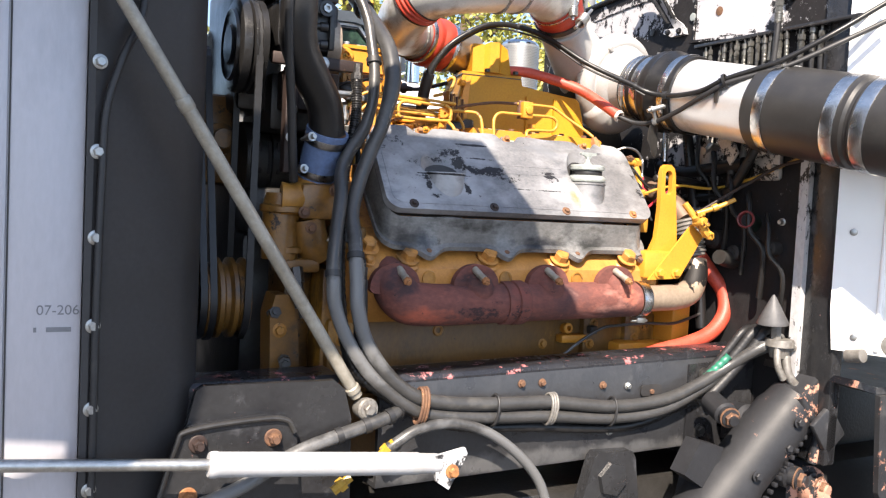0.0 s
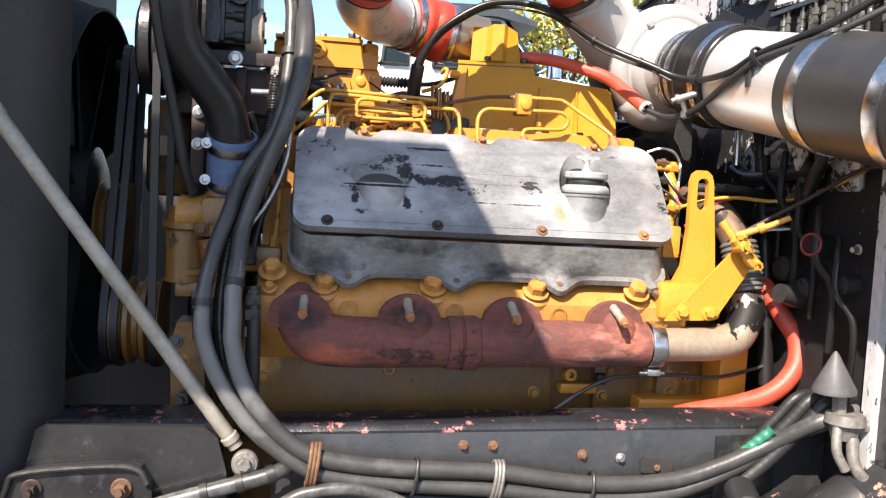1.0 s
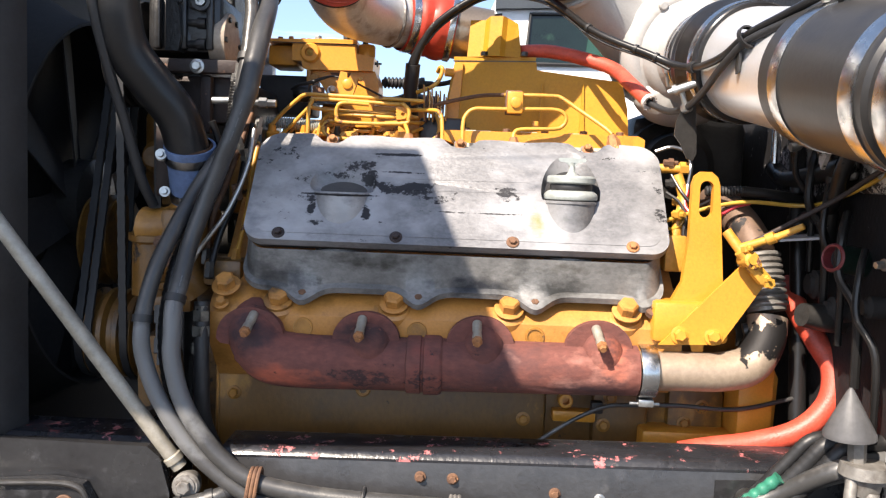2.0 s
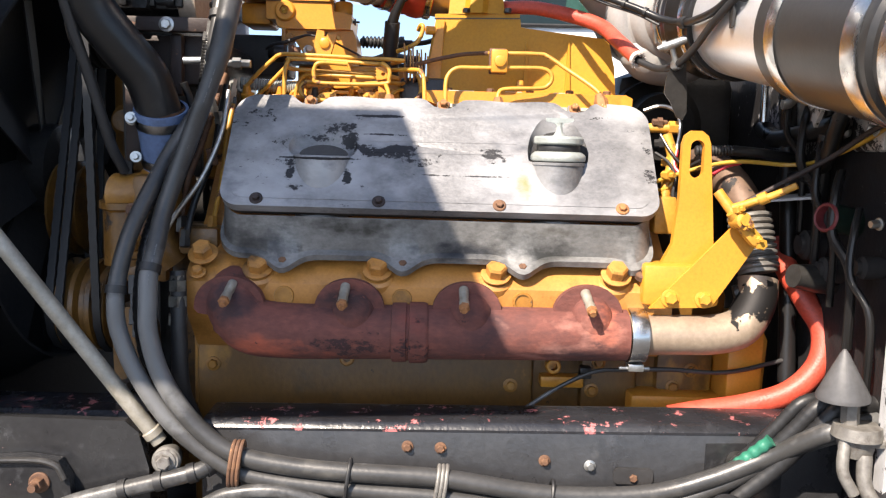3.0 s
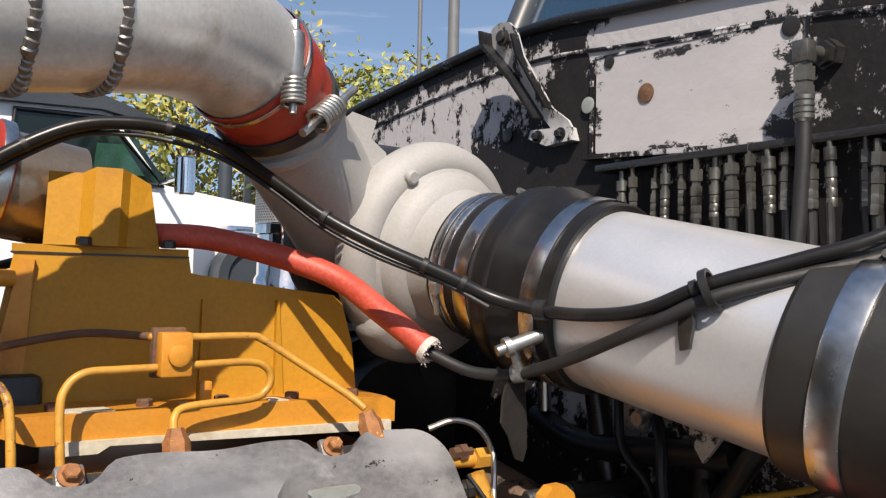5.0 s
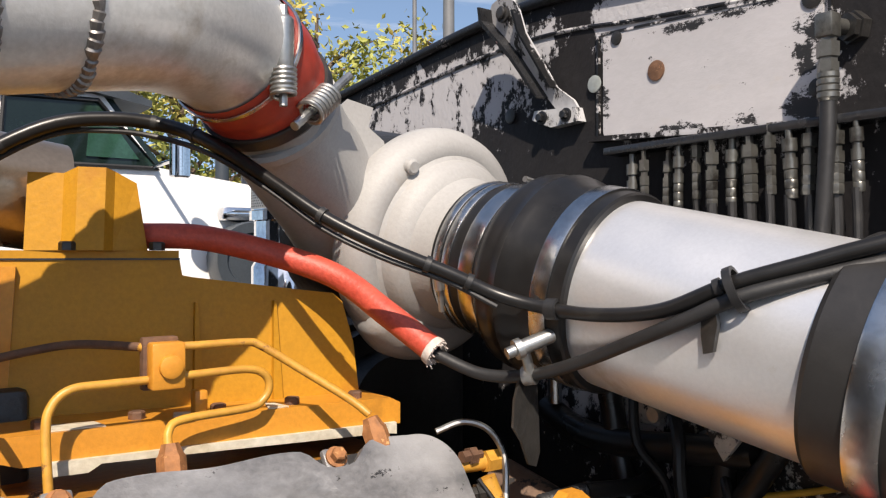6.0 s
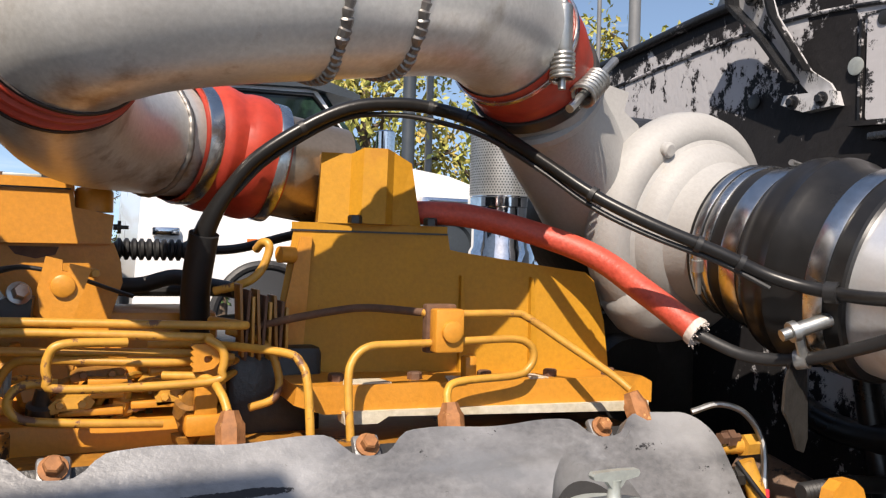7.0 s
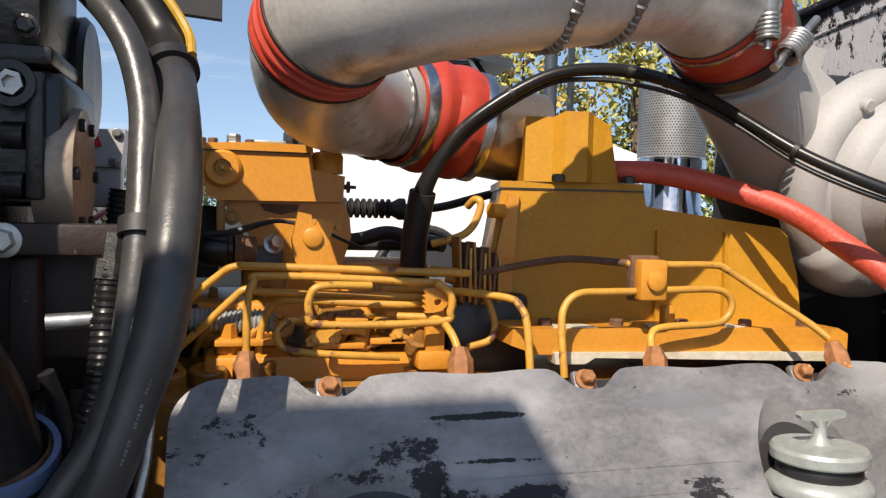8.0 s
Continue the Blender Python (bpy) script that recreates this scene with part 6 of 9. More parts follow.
for x, y, z in ((-0.47, 0.098, 1.455), (-0.455, 0.098, 1.425), (-0.41, 0.098, 1.50)):
    b2 = B()
    bolt(b2, (x, y, z), (0, -1, 0), 0.008, 0.007)
    part("pump_bolt", b2, RUSTY_STEEL, wp)

for o, ax, r in (((-0.495, 0.135, 1.452), (0, 0, 1), 0.039), ((-0.49, 0.15, 1.372), (0, 0, 1), 0.037)):
    b2 = lathe(B(), o, ax, [(0, r * 0.9), (0.002, r), (0.012, r), (0.014, r * 0.9)], 28)
    part("casting_flange", b2, YELLOW_OILY_SHADE, wp)
for o, ax, h in (((-0.487, 0.14, 1.16), (-0.2, -1, 0), 0.05), ((-0.475, 0.12, 1.345), (0.1, -0.3, -1), 0.10), ((-0.51, 0.15, 1.25), (0, -1, 0.3), 0.03)):
    b2 = lathe(B(), o, ax, [(0, 0.013), (h * 0.3, 0.013), (h * 0.3, 0.010), (h * 0.55, 0.010), (h * 0.55, 0.0125), (h * 0.8, 0.0125), (h * 0.8, 0.007), (h, 0.007)], 6)
    part("hex_fitting", b2, BLACK_IRON, wp)
b2 = box(B(), (-0.515, 0.12, 1.335), (-0.425, 0.16, 1.362), 0.006)
part("upper_bracket", b2, YELLOW_OILY_SHADE, wp)

# ---- belts and pulleys ----


def pulley(name, centre, r, width, grooves, label):
    paint = BLACK_IRON if name == "idler_pulley" else YELLOW_OILY_SHADE
    p = thing(name, centre, label, "pulley", "belt pulleys")
    b2 = B()
    prof = [(0, r * 0.4), (0.004, r * 0.95), (0.006, r)]
    step = (width - 0.012) / grooves
    for k in range(grooves):
        a = 0.006 + k * step
        prof += [(a + step * 0.15, r), (a + step * 0.35, r * 0.86), (a + step * 0.65, r * 0.86), (a + step * 0.85, r)]
    prof += [(width - 0.006, r), (width - 0.004, r * 0.95), (width, r * 0.4)]
    lathe(b2, V(centre) - V(width / 2, 0, 0), (1, 0, 0), prof, 48)
    part("sheave", b2, paint, p)
    b2 = B()
    lathe(b2, V(centre) - V(width / 2 + 0.012, 0, 0), (1, 0, 0), [(0, r * 0.3), (0.012, r * 0.35)], 24)
    part("hub", b2, BLACK_IRON, p)
    return p


pulley("crank_pulley", (-0.590, 0.243, 1.272), 0.082, 0.095, 3, "dirty yellow triple-groove crank pulley with black belts")
pulley("fan_pulley", (-0.655, 0.335, 1.435), 0.088, 0.066, 2, "dirty yellow fan pulley behind the belts")


def belt(x, loops, width=0.013, label="black toothed rubber drive belt"):
    """A belt round the pulleys given as (y, z, r), lying across x."""
    p = thing("drive_belt", (x, loops[0][0], loops[0][1]), label, "belt", "drive belts")
    pts = []
    (y0, z0, r0), (y1, z1, r1) = loops
    d = math.atan2(z1 - z0, y1 - y0)
    for c, r, a0 in ((loops[1], r1, d - math.pi / 2), (loops[0], r0, d + math.pi / 2)):
        pts += [(c[0] + r * math.cos(a0 + math.pi * k / 14), c[1] + r * math.sin(a0 + math.pi * k / 14)) for k in range(15)]
    dense = []
    for a, b in zip(pts, pts[1:] + pts[:1]):
        n = max(1, int(math.dist(a, b) / 0.012))
        dense += [(a[0] + (b[0] - a[0]) * k / n, a[1] + (b[1] - a[1]) * k / n) for k in range(n)]
    b2 = B()
    rings = []
    n = len(dense)
    for i, (y, z) in enumerate(dense):
        ty, tz = dense[(i + 1) % n][0] - dense[i - 1][0], dense[(i + 1) % n][1] - dense[i - 1][1]
        ln = math.hypot(ty, tz)
        ny, nz = tz / ln, -ty / ln
        t = 0.008 if i % 2 else 0.0055
        rings.append([b2.verts.new(q) for q in ((x - width / 2, y, z), (x + width / 2, y, z), (x + width / 2, y + ny * t, z + nz * t), (x - width / 2, y + ny * t, z + nz * t))])
    for i in range(n):
        a, b = rings[i], rings[(i + 1) % n]
        for k in range(4):
            b2.faces.new((a[k], a[(k + 1) % 4], b[(k + 1) % 4], b[k]))
    part("belt_band", b2, RUBBER, p)
    return p


belt(-0.640, [(0.243, 1.272, 0.076), (0.335, 1.745, 0.034)])
belt(-0.622, [(0.243, 1.272, 0.078), (0.335, 1.745, 0.034)])
pulley("idler_pulley", (-0.631, 0.335, 1.745), 0.037, 0.042, 2, "small black idler pulley carrying two belts")
belt(-0.557, [(0.243, 1.272, 0.08), (0.225, 1.777, 0.083)])

# ---- air-conditioning compressor ----
ac = thing("refrigerant_compressor", (-0.45, 0.22, 1.77), "black air-conditioning compressor on a rusty mounting bar", "compressor")
bm = B()
box(bm, (-0.52, 0.16, 1.775), (-0.392, 0.30, 1.875), 0.012)
box(bm, (-0.53, 0.155, 1.885), (-0.405, 0.29, 2.03), 0.012)
box(bm, (-0.56, 0.30, 1.66), (-0.465, 0.62, 1.95), 0.012)
lathe(bm, (-0.46, 0.17, 1.80), (0, -1, 0), [(0, 0.016), (0.01, 0.016), (0.012, 0.009), (0.016, 0.009)], 20)
part("compressor_block", bm, AC_BLACK, ac)
bm = B()
box(bm, (-0.53, 0.150, 1.874), (-0.398, 0.295, 1.888), 0.004)
for x in (-0.50, -0.455, -0.41):
    box(bm, (x - 0.006, 0.150, 1.78), (x + 0.006, 0.165, 1.87), 0.003)
part("head_plate", bm, AC_BLACK, ac)
bm = B()
lathe(bm, (-0.424, 0.146, 1.86), (0, 1, 0), [(0, 0.010), (0, 0.016), (0.01, 0.016), (0.01, 0.010)], 22, cap=False)
box(bm, (-0.445, 0.15, 1.848), (-0.43, 0.165, 1.875), 0.003)
part("mounting_ear", bm, AC_BLACK, ac)
bm = B()
lathe(bm, (-0.394, 0.205, 1.80), (1, 0, 0), [(-0.02, 0.05), (0.0, 0.052), (0.008, 0.05), (0.008, 0.0)], 36, cap=False)
part("end_cover", bm, TAN_PLATE, ac, "bare tan metal end cover")
for a in range(6):
    b2 = B()
    bolt(b2, (-0.386, 0.205 + 0.042 * math.cos(a * 1.047), 1.80 + 0.042 * math.sin(a * 1.047)), (1, 0, 0), 0.005, 0.004, False)
    part("cover_screw", b2, AC_BLACK, ac)
bm = B()
lathe(bm, (-0.43, 0.30, 1.885), (1, 0, 0), [(0, 0.03), (0.01, 0.052), (0.03, 0.055), (0.035, 0.05)], 40)
part("rear_drum", bm, AC_BLACK, ac)
bm = B()
lathe(bm, (-0.592, 0.225, 1.777), (1, 0, 0), [(0, 0.03), (0.0, 0.084), (0.004, 0.091), (0.010, 0.092), (0.020, 0.092), (0.023, 0.083), (0.026, 0.092), (0.032, 0.092), (0.036, 0.083), (0.040, 0.092), (0.052, 0.092), (0.056, 0.05)], 48)
lathe(bm, (-0.600, 0.225, 1.777), (1, 0, 0), [(0, 0.02), (0.0, 0.036), (0.005, 0.040), (0.005, 0.062), (0.002, 0.068), (0.008, 0.070)], 40)
part("clutch_pulley", bm, AC_BLACK, ac)
# casting details on the face towards the engine side
bm = B()
box(bm, (-0.53, 0.148, 1.955), (-0.402, 0.17, 1.968), 0.003)
part("casting_rib", bm, AC_BLACK, ac)
bm = B()
prism(bm, [(-0.52, 1.775), (-0.498, 1.775), (-0.494, 1.80), (-0.498, 1.845), (-0.505, 1.868), (-0.52, 1.868)], lambda u, v, w: (u + 0.04, 0.138 + w, v), 0.03, 0.004)
part("edge_flange", bm, AC_BLACK, ac)
for z in (1.79, 1.825):
    b2 = lathe(B(), (-0.462, 0.165, z), (1, -0.1, 0), [(0, 0.007), (0.03, 0.007), (0.03, 0.010), (0.045, 0.010)], 14)
    part("through_bolt", b2, AC_BLACK, ac)
for x, z in ((-0.495, 1.90), (-0.415, 1.90), (-0.415, 2.0), (-0.46, 1.86)):
    b2 = bolt(B(), (x, 0.152, z), (0, -1, 0), 0.006, 0.006)
    part("case_bolt", b2, AC_BLACK, ac)
bm = lathe(B(), (-0.424, 0.144, 1.86), (0, -1, 0), [(-0.012, 0.009), (0.002, 0.009), (0.002, 0.005), (-0.004, 0.005)], 6)
part("ear_bolt", bm, ZINC, ac)
bar = thing("mounting_bar", (-0.42, 0.15, 1.74), "rusty dark steel mounting bar with one zinc bolt", "bracket")
bm = B()
box(bm, (-0.53, 0.146, 1.741), (-0.342, 0.165, 1.764), 0.003)
part("bar", bm, DARK_RUST, bar)
bm = B()
bolt(bm, (-0.428, 0.146, 1.7515), (0, -1, 0), 0.0085, 0.007)
part("bolt", bm, ZINC, bar, "bright zinc bolt")
for lo, hi in (((-0.49, 0.19, 1.66), (-0.375, 0.25, 1.74)), ((-0.43, 0.165, 1.64), (-0.41, 0.185, 1.74)), ((-0.50, 0.15, 1.53), (-0.475, 0.18, 1.741))):
    b2 = B()
    box(b2, lo, hi, 0.005)
    part("support_plate", b2, DARK_RUST, bar, "rusty support plate")
bm = B()
tube(bm, [(-0.40, 0.14, 1.695), (-0.355, 0.145, 1.697)], 0.006, 12)
part("pin", bm, ZINC, bar)
for z in (1.655, 1.60):
    b2 = B()
    bolt(b2, (-0.487, 0.148, z), (0, -1, 0), 0.0075, 0.006)
    part("slot_bolt", b2, ZINC, bar)
# dark machinery behind the belts
alt = thing("alternator", (-0.47, 0.42, 1.42), "oily black alternator and bracket behind the belts", "alternator")
bm = B()
lathe(bm, (-0.53, 0.42, 1.56), (1, 0, 0), [(0, 0.05), (0.006, 0.085), (0.05, 0.088), (0.052, 0.08), (0.06, 0.08), (0.062, 0.088), (0.11, 0.085), (0.12, 0.04)], 40)
part("alternator_body", bm, BLACK_IRON, alt)
bm = B()
box(bm, (-0.52, 0.30, 1.40), (-0.39, 0.52, 1.50), 0.01)
box(bm, (-0.50, 0.26, 1.62), (-0.36, 0.50, 1.74), 0.01)
box(bm, (-0.41, 0.27, 1.44), (-0.345, 0.40, 1.66), 0.008)
part("mounting_bracket", bm, BLACK_IRON, alt)
bm = box(B(), (-0.62, 0.40, 1.50), (-0.53, 0.62, 1.70), 0.02)
lathe(bm, (-0.575, 0.40, 1.60), (0, -1, 0), [(0, 0.036), (0.03, 0.034), (0.034, 0.022), (0.06, 0.02)], 24)
part("fan_support", bm, YELLOW_OILY_SHADE, alt, "oily yellow fan drive support")
for k in range(6):
    b2 = B()
    box(b2, (-0.500 + 0.02 * k, 0.335, 1.53), (-0.492 + 0.02 * k, 0.35, 1.60), 0.002)
    part("cooling_slot", b2, FAN_BLACK, alt)
res = thing("filter_canister", (-0.54, 0.60, 1.62), "pale grey filter canister with brown pipe beyond the belts", "filter")
part("shell", lathe(B(), (-0.54, 0.60, 1.64), (0, 0, 1), [(0, 0.028), (0.004, 0.034), (0.20, 0.034), (0.215, 0.028), (0.24, 0.014)], 28), CAP_METAL, res)
part("outlet_pipe", tube(B(), [(-0.545, 0.58, 1.95), (-0.535, 0.57, 1.89), (-0.52, 0.56, 1.82), (-0.515, 0.56, 1.70)], [0.016, 0.014, 0.011, 0.011], 14), YELLOW_DIRTY, res, "brown-yellow pipe")
part("shell_band", ring(B(), (-0.54, 0.60, 1.79), (0, 0, 1), 0.034, 0.012, 0.002), DARK_RUST, res)
# fittings and small lines between compressor and pump
fit = thing("valve_fittings", (-0.36, 0.22, 1.65), "cluster of steel line fittings beside the compressor", "fittings")
for x, y, z, ax in ((-0.36, 0.20, 1.66, (0, 0, 1)), (-0.34, 0.21, 1.655, (0.2, 0, 1)), (-0.37, 0.21, 1.70, (1, 0, 0.2)), (-0.33, 0.22, 1.70, (1, 0, 0)), (-0.345, 0.20, 1.63, (0.1, -0.2, 1))):
    b2 = B()
    lathe(b2, (x, y, z), ax, [(-0.02, 0.006), (-0.01, 0.006), (-0.01, 0.010), (0.004, 0.010), (0.004, 0.007), (0.02, 0.007)], 6)
    part("hex_fitting", b2, ZINC, fit)
junction = thing("junction_box", (-0.42, 0.62, 1.80), "white junction box with red label and terminals beyond the compressor", "junction box")
bm = B()
prism(bm, [(-0.460, 1.872), (-0.407, 1.874), (-0.412, 1.826), (-0.456, 1.826)], lambda u, v, w: (u, 0.62 + w, v), 0.05, 0.003)
box(bm, (-0.452, 0.625, 1.775), (-0.412, 0.66, 1.83), 0.004)
part("case", bm, WHITE_CYL, junction)
bm = B()
prism(bm, [(-0.446, 1.861), (-0.438, 1.863), (-0.434, 1.852), (-0.441, 1.850)], lambda u, v, w: (u, 0.617 + w, v), 0.004, 0)
part("red_label", bm, RED_WIRE, junction)
for x, z in ((-0.416, 1.868), (-0.42, 1.833)):
    b2 = bolt(B(), (x, 0.62, z), (0, -1, 0), 0.0045, 0.004)
    part("case_screw", b2, ZINC, junction)
bm = lathe(B(), (-0.41, 0.625, 1.79), (1, -0.3, 0), [(0, 0.008), (0.008, 0.008), (0.008, 0.006), (0.02, 0.006)], 12)
part("terminal", bm, ZINC, junction)
bm = B()
tube(bm, [(-0.392, 0.62, 1.788), (-0.40, 0.58, 1.785), (-0.42, 0.50, 1.765), (-0.44, 0.42, 1.75)], 0.0035, 8)
part("red_wire", bm, RED_WIRE, junction)
bm = B()
prof = []
for k in range(10):
    prof += [(k * 0.005, 0.008), (k * 0.005 + 0.0025, 0.0105)]
lathe(bm, (-0.378, 0.31, 1.745), (0.1, 0, 1), prof, 14)
part("ribbed_sleeve", bm, RUBBER, junction)

# ---- two long hoses down to the frame ----


def hose(label, pts, r, material, ties=(), name="rubber_hose", printed=(), top=None):
    """A hose; top is the radius of its upper third, where that differs."""
    h = thing(name, pts[len(pts) // 2], label, "hose", "engine hoses")
    b2 = B()
    tube(b2, pts, [top] * 8 + [r] * (len(pts) - 8) if top else r, 20, 8)
    part("hose_body", b2, material, h)
    path = smooth_path(pts, 8)
    for i in ties:
        b2 = B()
        w = (path[i + 1] - path[i - 1]).normalized()
        lathe(b2, path[i], w, [(-0.006, r), (-0.006, r + 0.0025), (0.006, r + 0.0025), (0.006, r)], 20, cap=False)
        part("hose_band", b2, RUBBER, h)
    for first, last in printed:
        b2 = B()
        for i in range(first, last):
            if i % 4 == 3:
                continue
            a, b = path[i], path[i + 1]
            w = (b - a).normalized()
            out = V(0.35, -1, 0)
            out = (out - w * out.dot(w)).normalized() * (r + 0.0001)
            tube(b2, [a.lerp(b, 0.1) + out, a.lerp(b, 0.45) + out], 0.0009, 6, bend=False)
            tube(b2, [a.lerp(b, 0.6) + out, a.lerp(b, 0.85) + out], 0.0009, 6, bend=False)
        part("faded_print", b2, PRINT, h, "faded white printed bars")
    return h


hose("dusty black hydraulic hose looping down along the frame rail",
     [(-0.52, 0.22, 2.10), (-0.41, 0.21, 1.97), (-0.358, 0.172, 1.91), (-0.338, 0.148, 1.855), (-0.335, 0.125, 1.80), (-0.335, 0.105, 1.75), (-0.339, 0.092, 1.70), (-0.346, 0.090, 1.66), (-0.359, 0.092, 1.62), (-0.385, 0.089, 1.58), (-0.406, 0.075, 1.54), (-0.420, 0.034, 1.49), (-0.438, 0.0, 1.43), (-0.449, -0.02, 1.37), (-0.4505, -0.03, 1.33), (-0.446, -0.032, 1.29), (-0.421, -0.035, 1.228), (-0.371, -0.04, 1.157), (-0.30, -0.045, 1.10), (-0.24, -0.048, 1.077), (-0.111, -0.05, 1.063), (0.027, -0.052, 1.055), (0.193, -0.052, 1.038), (0.33, -0.058, 1.046), (0.43, -0.066, 1.085), (0.52, -0.08, 1.146), (0.575, -0.12, 1.19), (0.66, -0.10, 1.19)],
     0.0128, GREY_HOSE, (38, 108), top=0.0112)
hose("thick dusty black hydraulic hose beside its twin along the frame",
     [(-0.50, 0.30, 2.10), (-0.41, 0.27, 2.0), (-0.352, 0.25, 1.949), (-0.330, 0.236, 1.913), (-0.318, 0.18, 1.862), (-0.311, 0.105, 1.80), (-0.313, 0.064, 1.74), (-0.3185, 0.052, 1.70), (-0.330, 0.046, 1.66), (-0.343, 0.042, 1.62), (-0.359, 0.045, 1.58), (-0.381, 0.042, 1.52), (-0.398, 0.028, 1.46), (-0.401, 0.0, 1.41), (-0.405, -0.02, 1.37), (-0.404, -0.028, 1.33), (-0.402, -0.033, 1.285), (-0.381, -0.036, 1.218), (-0.333, -0.042, 1.153), (-0.275, -0.048, 1.113), (-0.20, -0.05, 1.097), (-0.113, -0.052, 1.0905), (0.032, -0.053, 1.0845), (0.191, -0.054, 1.064), (0.33, -0.06, 1.07), (0.42, -0.068, 1.098), (0.503, -0.082, 1.142), (0.57, -0.13, 1.2), (0.66, -0.11, 1.21)],
     0.0138, GREY_HOSE, (110,), printed=((60, 72), (104, 116)), top=0.0165)
# braided sleeve piece with the yellow stripe at the top of the thick hose
stripe = thing("striped_hose_end", (-0.345, 0.245, 1.94), "black corrugated hose end with yellow stripe and clamp ring", "hose")
bm = B()
tube(bm, [(-0.40, 0.268, 1.99), (-0.355, 0.25, 1.951), (-0.330, 0.236, 1.913), (-0.3235, 0.209, 1.887)], 0.0185, 22, 8)
part("outer_sleeve", bm, RUBBER_SMOOTH, stripe)
bm = B()
tube(bm, [(-0.392, 0.25, 2.0), (-0.341, 0.233, 1.960), (-0.313, 0.222, 1.921), (-0.3075, 0.197, 1.896)], 0.004, 8, 6)
part("yellow_stripe", bm, YELLOW_WIRE, stripe)
bm = B()
lathe(bm, (-0.3235, 0.208, 1.886), (0.18, -0.72, -0.67), [(-0.006, 0.016), (-0.006, 0.0215), (0.006, 0.0215), (0.006, 0.016)], 28, cap=False)
part("clamp_ring", bm, RUBBER, stripe)
# braided line and thin black hose beside the blue coupling
SPIRAL = [(-0.357, 0.142, 1.738), (-0.359, 0.133, 1.70), (-0.361, 0.126, 1.66), (-0.368, 0.119, 1.62), (-0.377, 0.113, 1.58), (-0.393, 0.095, 1.53), (-0.414, 0.052, 1.46), (-0.423, 0.02, 1.40), (-0.425, 0.0, 1.3), (-0.40, 0.0, 1.18), (-0.34, -0.02, 1.12), (-0.2, -0.03, 1.05), (0.0, -0.035, 1.03), (0.25, -0.035, 1.01), (0.42, -0.04, 1.05)]
spiral = thing("spiral_guarded_hose", SPIRAL[4], "black hose in glossy spiral guard behind the hydraulic hoses", "hose", "engine hoses")
part("end_fitting", lathe(B(), SPIRAL[0], (-0.1, -0.2, -1), [(-0.02, 0.008), (0.0, 0.008), (0.0, 0.0125), (0.014, 0.0125), (0.014, 0.0105), (0.03, 0.0105)], 6), BLACK_IRON, spiral, "oily black end fitting")
part("guard", tube(B(), SPIRAL, [0.0097, 0.0112, 0.0112] * 110, 12, 26), RUBBER_SMOOTH, spiral)
hose("thin black hose running down past the belts", [(-0.55, -0.02, 2.0), (-0.545, 0.0, 1.85), (-0.532, 0.03, 1.74), (-0.515, 0.06, 1.65), (-0.50, 0.09, 1.56), (-0.488, 0.115, 1.515)], 0.0085, RUBBER, (6,))
hose("pale braided steel line beside the valve cover", [(-0.33, 0.15, 1.65), (-0.335, 0.12, 1.58), (-0.36, 0.10, 1.51), (-0.40, 0.09, 1.45), (-0.425, 0.08, 1.40)], 0.004, ZINC, ())
hose("upright black hydraulic line with steel end fitting", [(-0.378, 0.03, 1.37), (-0.376, 0.025, 1.33), (-0.374, 0.02, 1.27), (-0.372, 0.03, 1.18), (-0.36, 0.08, 1.10)], 0.0125, RUBBER, ())
for z0, r in ((1.352, 0.0135), (1.328, 0.0150), (1.300, 0.0155)):
    ft = thing("hose_end_fitting", (-0.377, 0.025, z0 - 0.012), "greasy steel hexagon hose end fitting", "fitting", "hose fittings")
    part("hex_body", lathe(B(), (-0.377, 0.025, z0), (0, 0.05, 1), [(-0.012, r), (0.004, r), (0.005, r * 0.8), (0.012, r * 0.8)], 6), OLD_ZINC, ft)
side = thing("front_line_cluster", (-0.36, 0.12, 1.45), "cluster of small lines and fittings between hoses and valve cover", "fuel lines")
for pts, r, mm in (([(-0.338, 0.17, 1.66), (-0.345, 0.15, 1.60), (-0.352, 0.13, 1.54), (-0.375, 0.11, 1.47), (-0.385, 0.09, 1.41)], 0.0055, RUBBER_SMOOTH),
                   ([(-0.345, 0.19, 1.68), (-0.36, 0.17, 1.62), (-0.375, 0.15, 1.56), (-0.392, 0.13, 1.50), (-0.40, 0.12, 1.43)], 0.0045, RUSTY_STEEL),
                   ([(-0.335, 0.20, 1.63), (-0.34, 0.18, 1.58), (-0.345, 0.16, 1.50), (-0.35, 0.12, 1.43)], 0.0042, YELLOW_LINE),
                   ([(-0.40, 0.14, 1.66), (-0.39, 0.15, 1.62), (-0.385, 0.15, 1.55), (-0.40, 0.13, 1.48)], 0.006, RUBBER)):
    part("line", tube(B(), pts, r, 12), mm, side)
for o, ax, mm in (((-0.385, 0.09, 1.41), (0, 0.2, 1), BLACK_IRON), ((-0.40, 0.12, 1.43), (0, 0.1, 1), BLACK_IRON), ((-0.35, 0.12, 1.43), (0, 0.3, 1), YELLOW_DIRTY), ((-0.345, 0.15, 1.60), (-0.1, -0.2, 1), ZINC), ((-0.36, 0.17, 1.62), (-0.2, -0.2, 1), ZINC), ((-0.352, 0.13, 1.54), (-0.2, -0.2, 1), RUSTY_STEEL)):
    part("line_nut", lathe(B(), o, ax, [(-0.012, 0.006), (-0.01, 0.009), (0.004, 0.009), (0.004, 0.0075), (0.016, 0.0075)], 6), mm, side)
b2 = box(B(), (-0.40, 0.10, 1.385), (-0.335, 0.17, 1.43), 0.008)
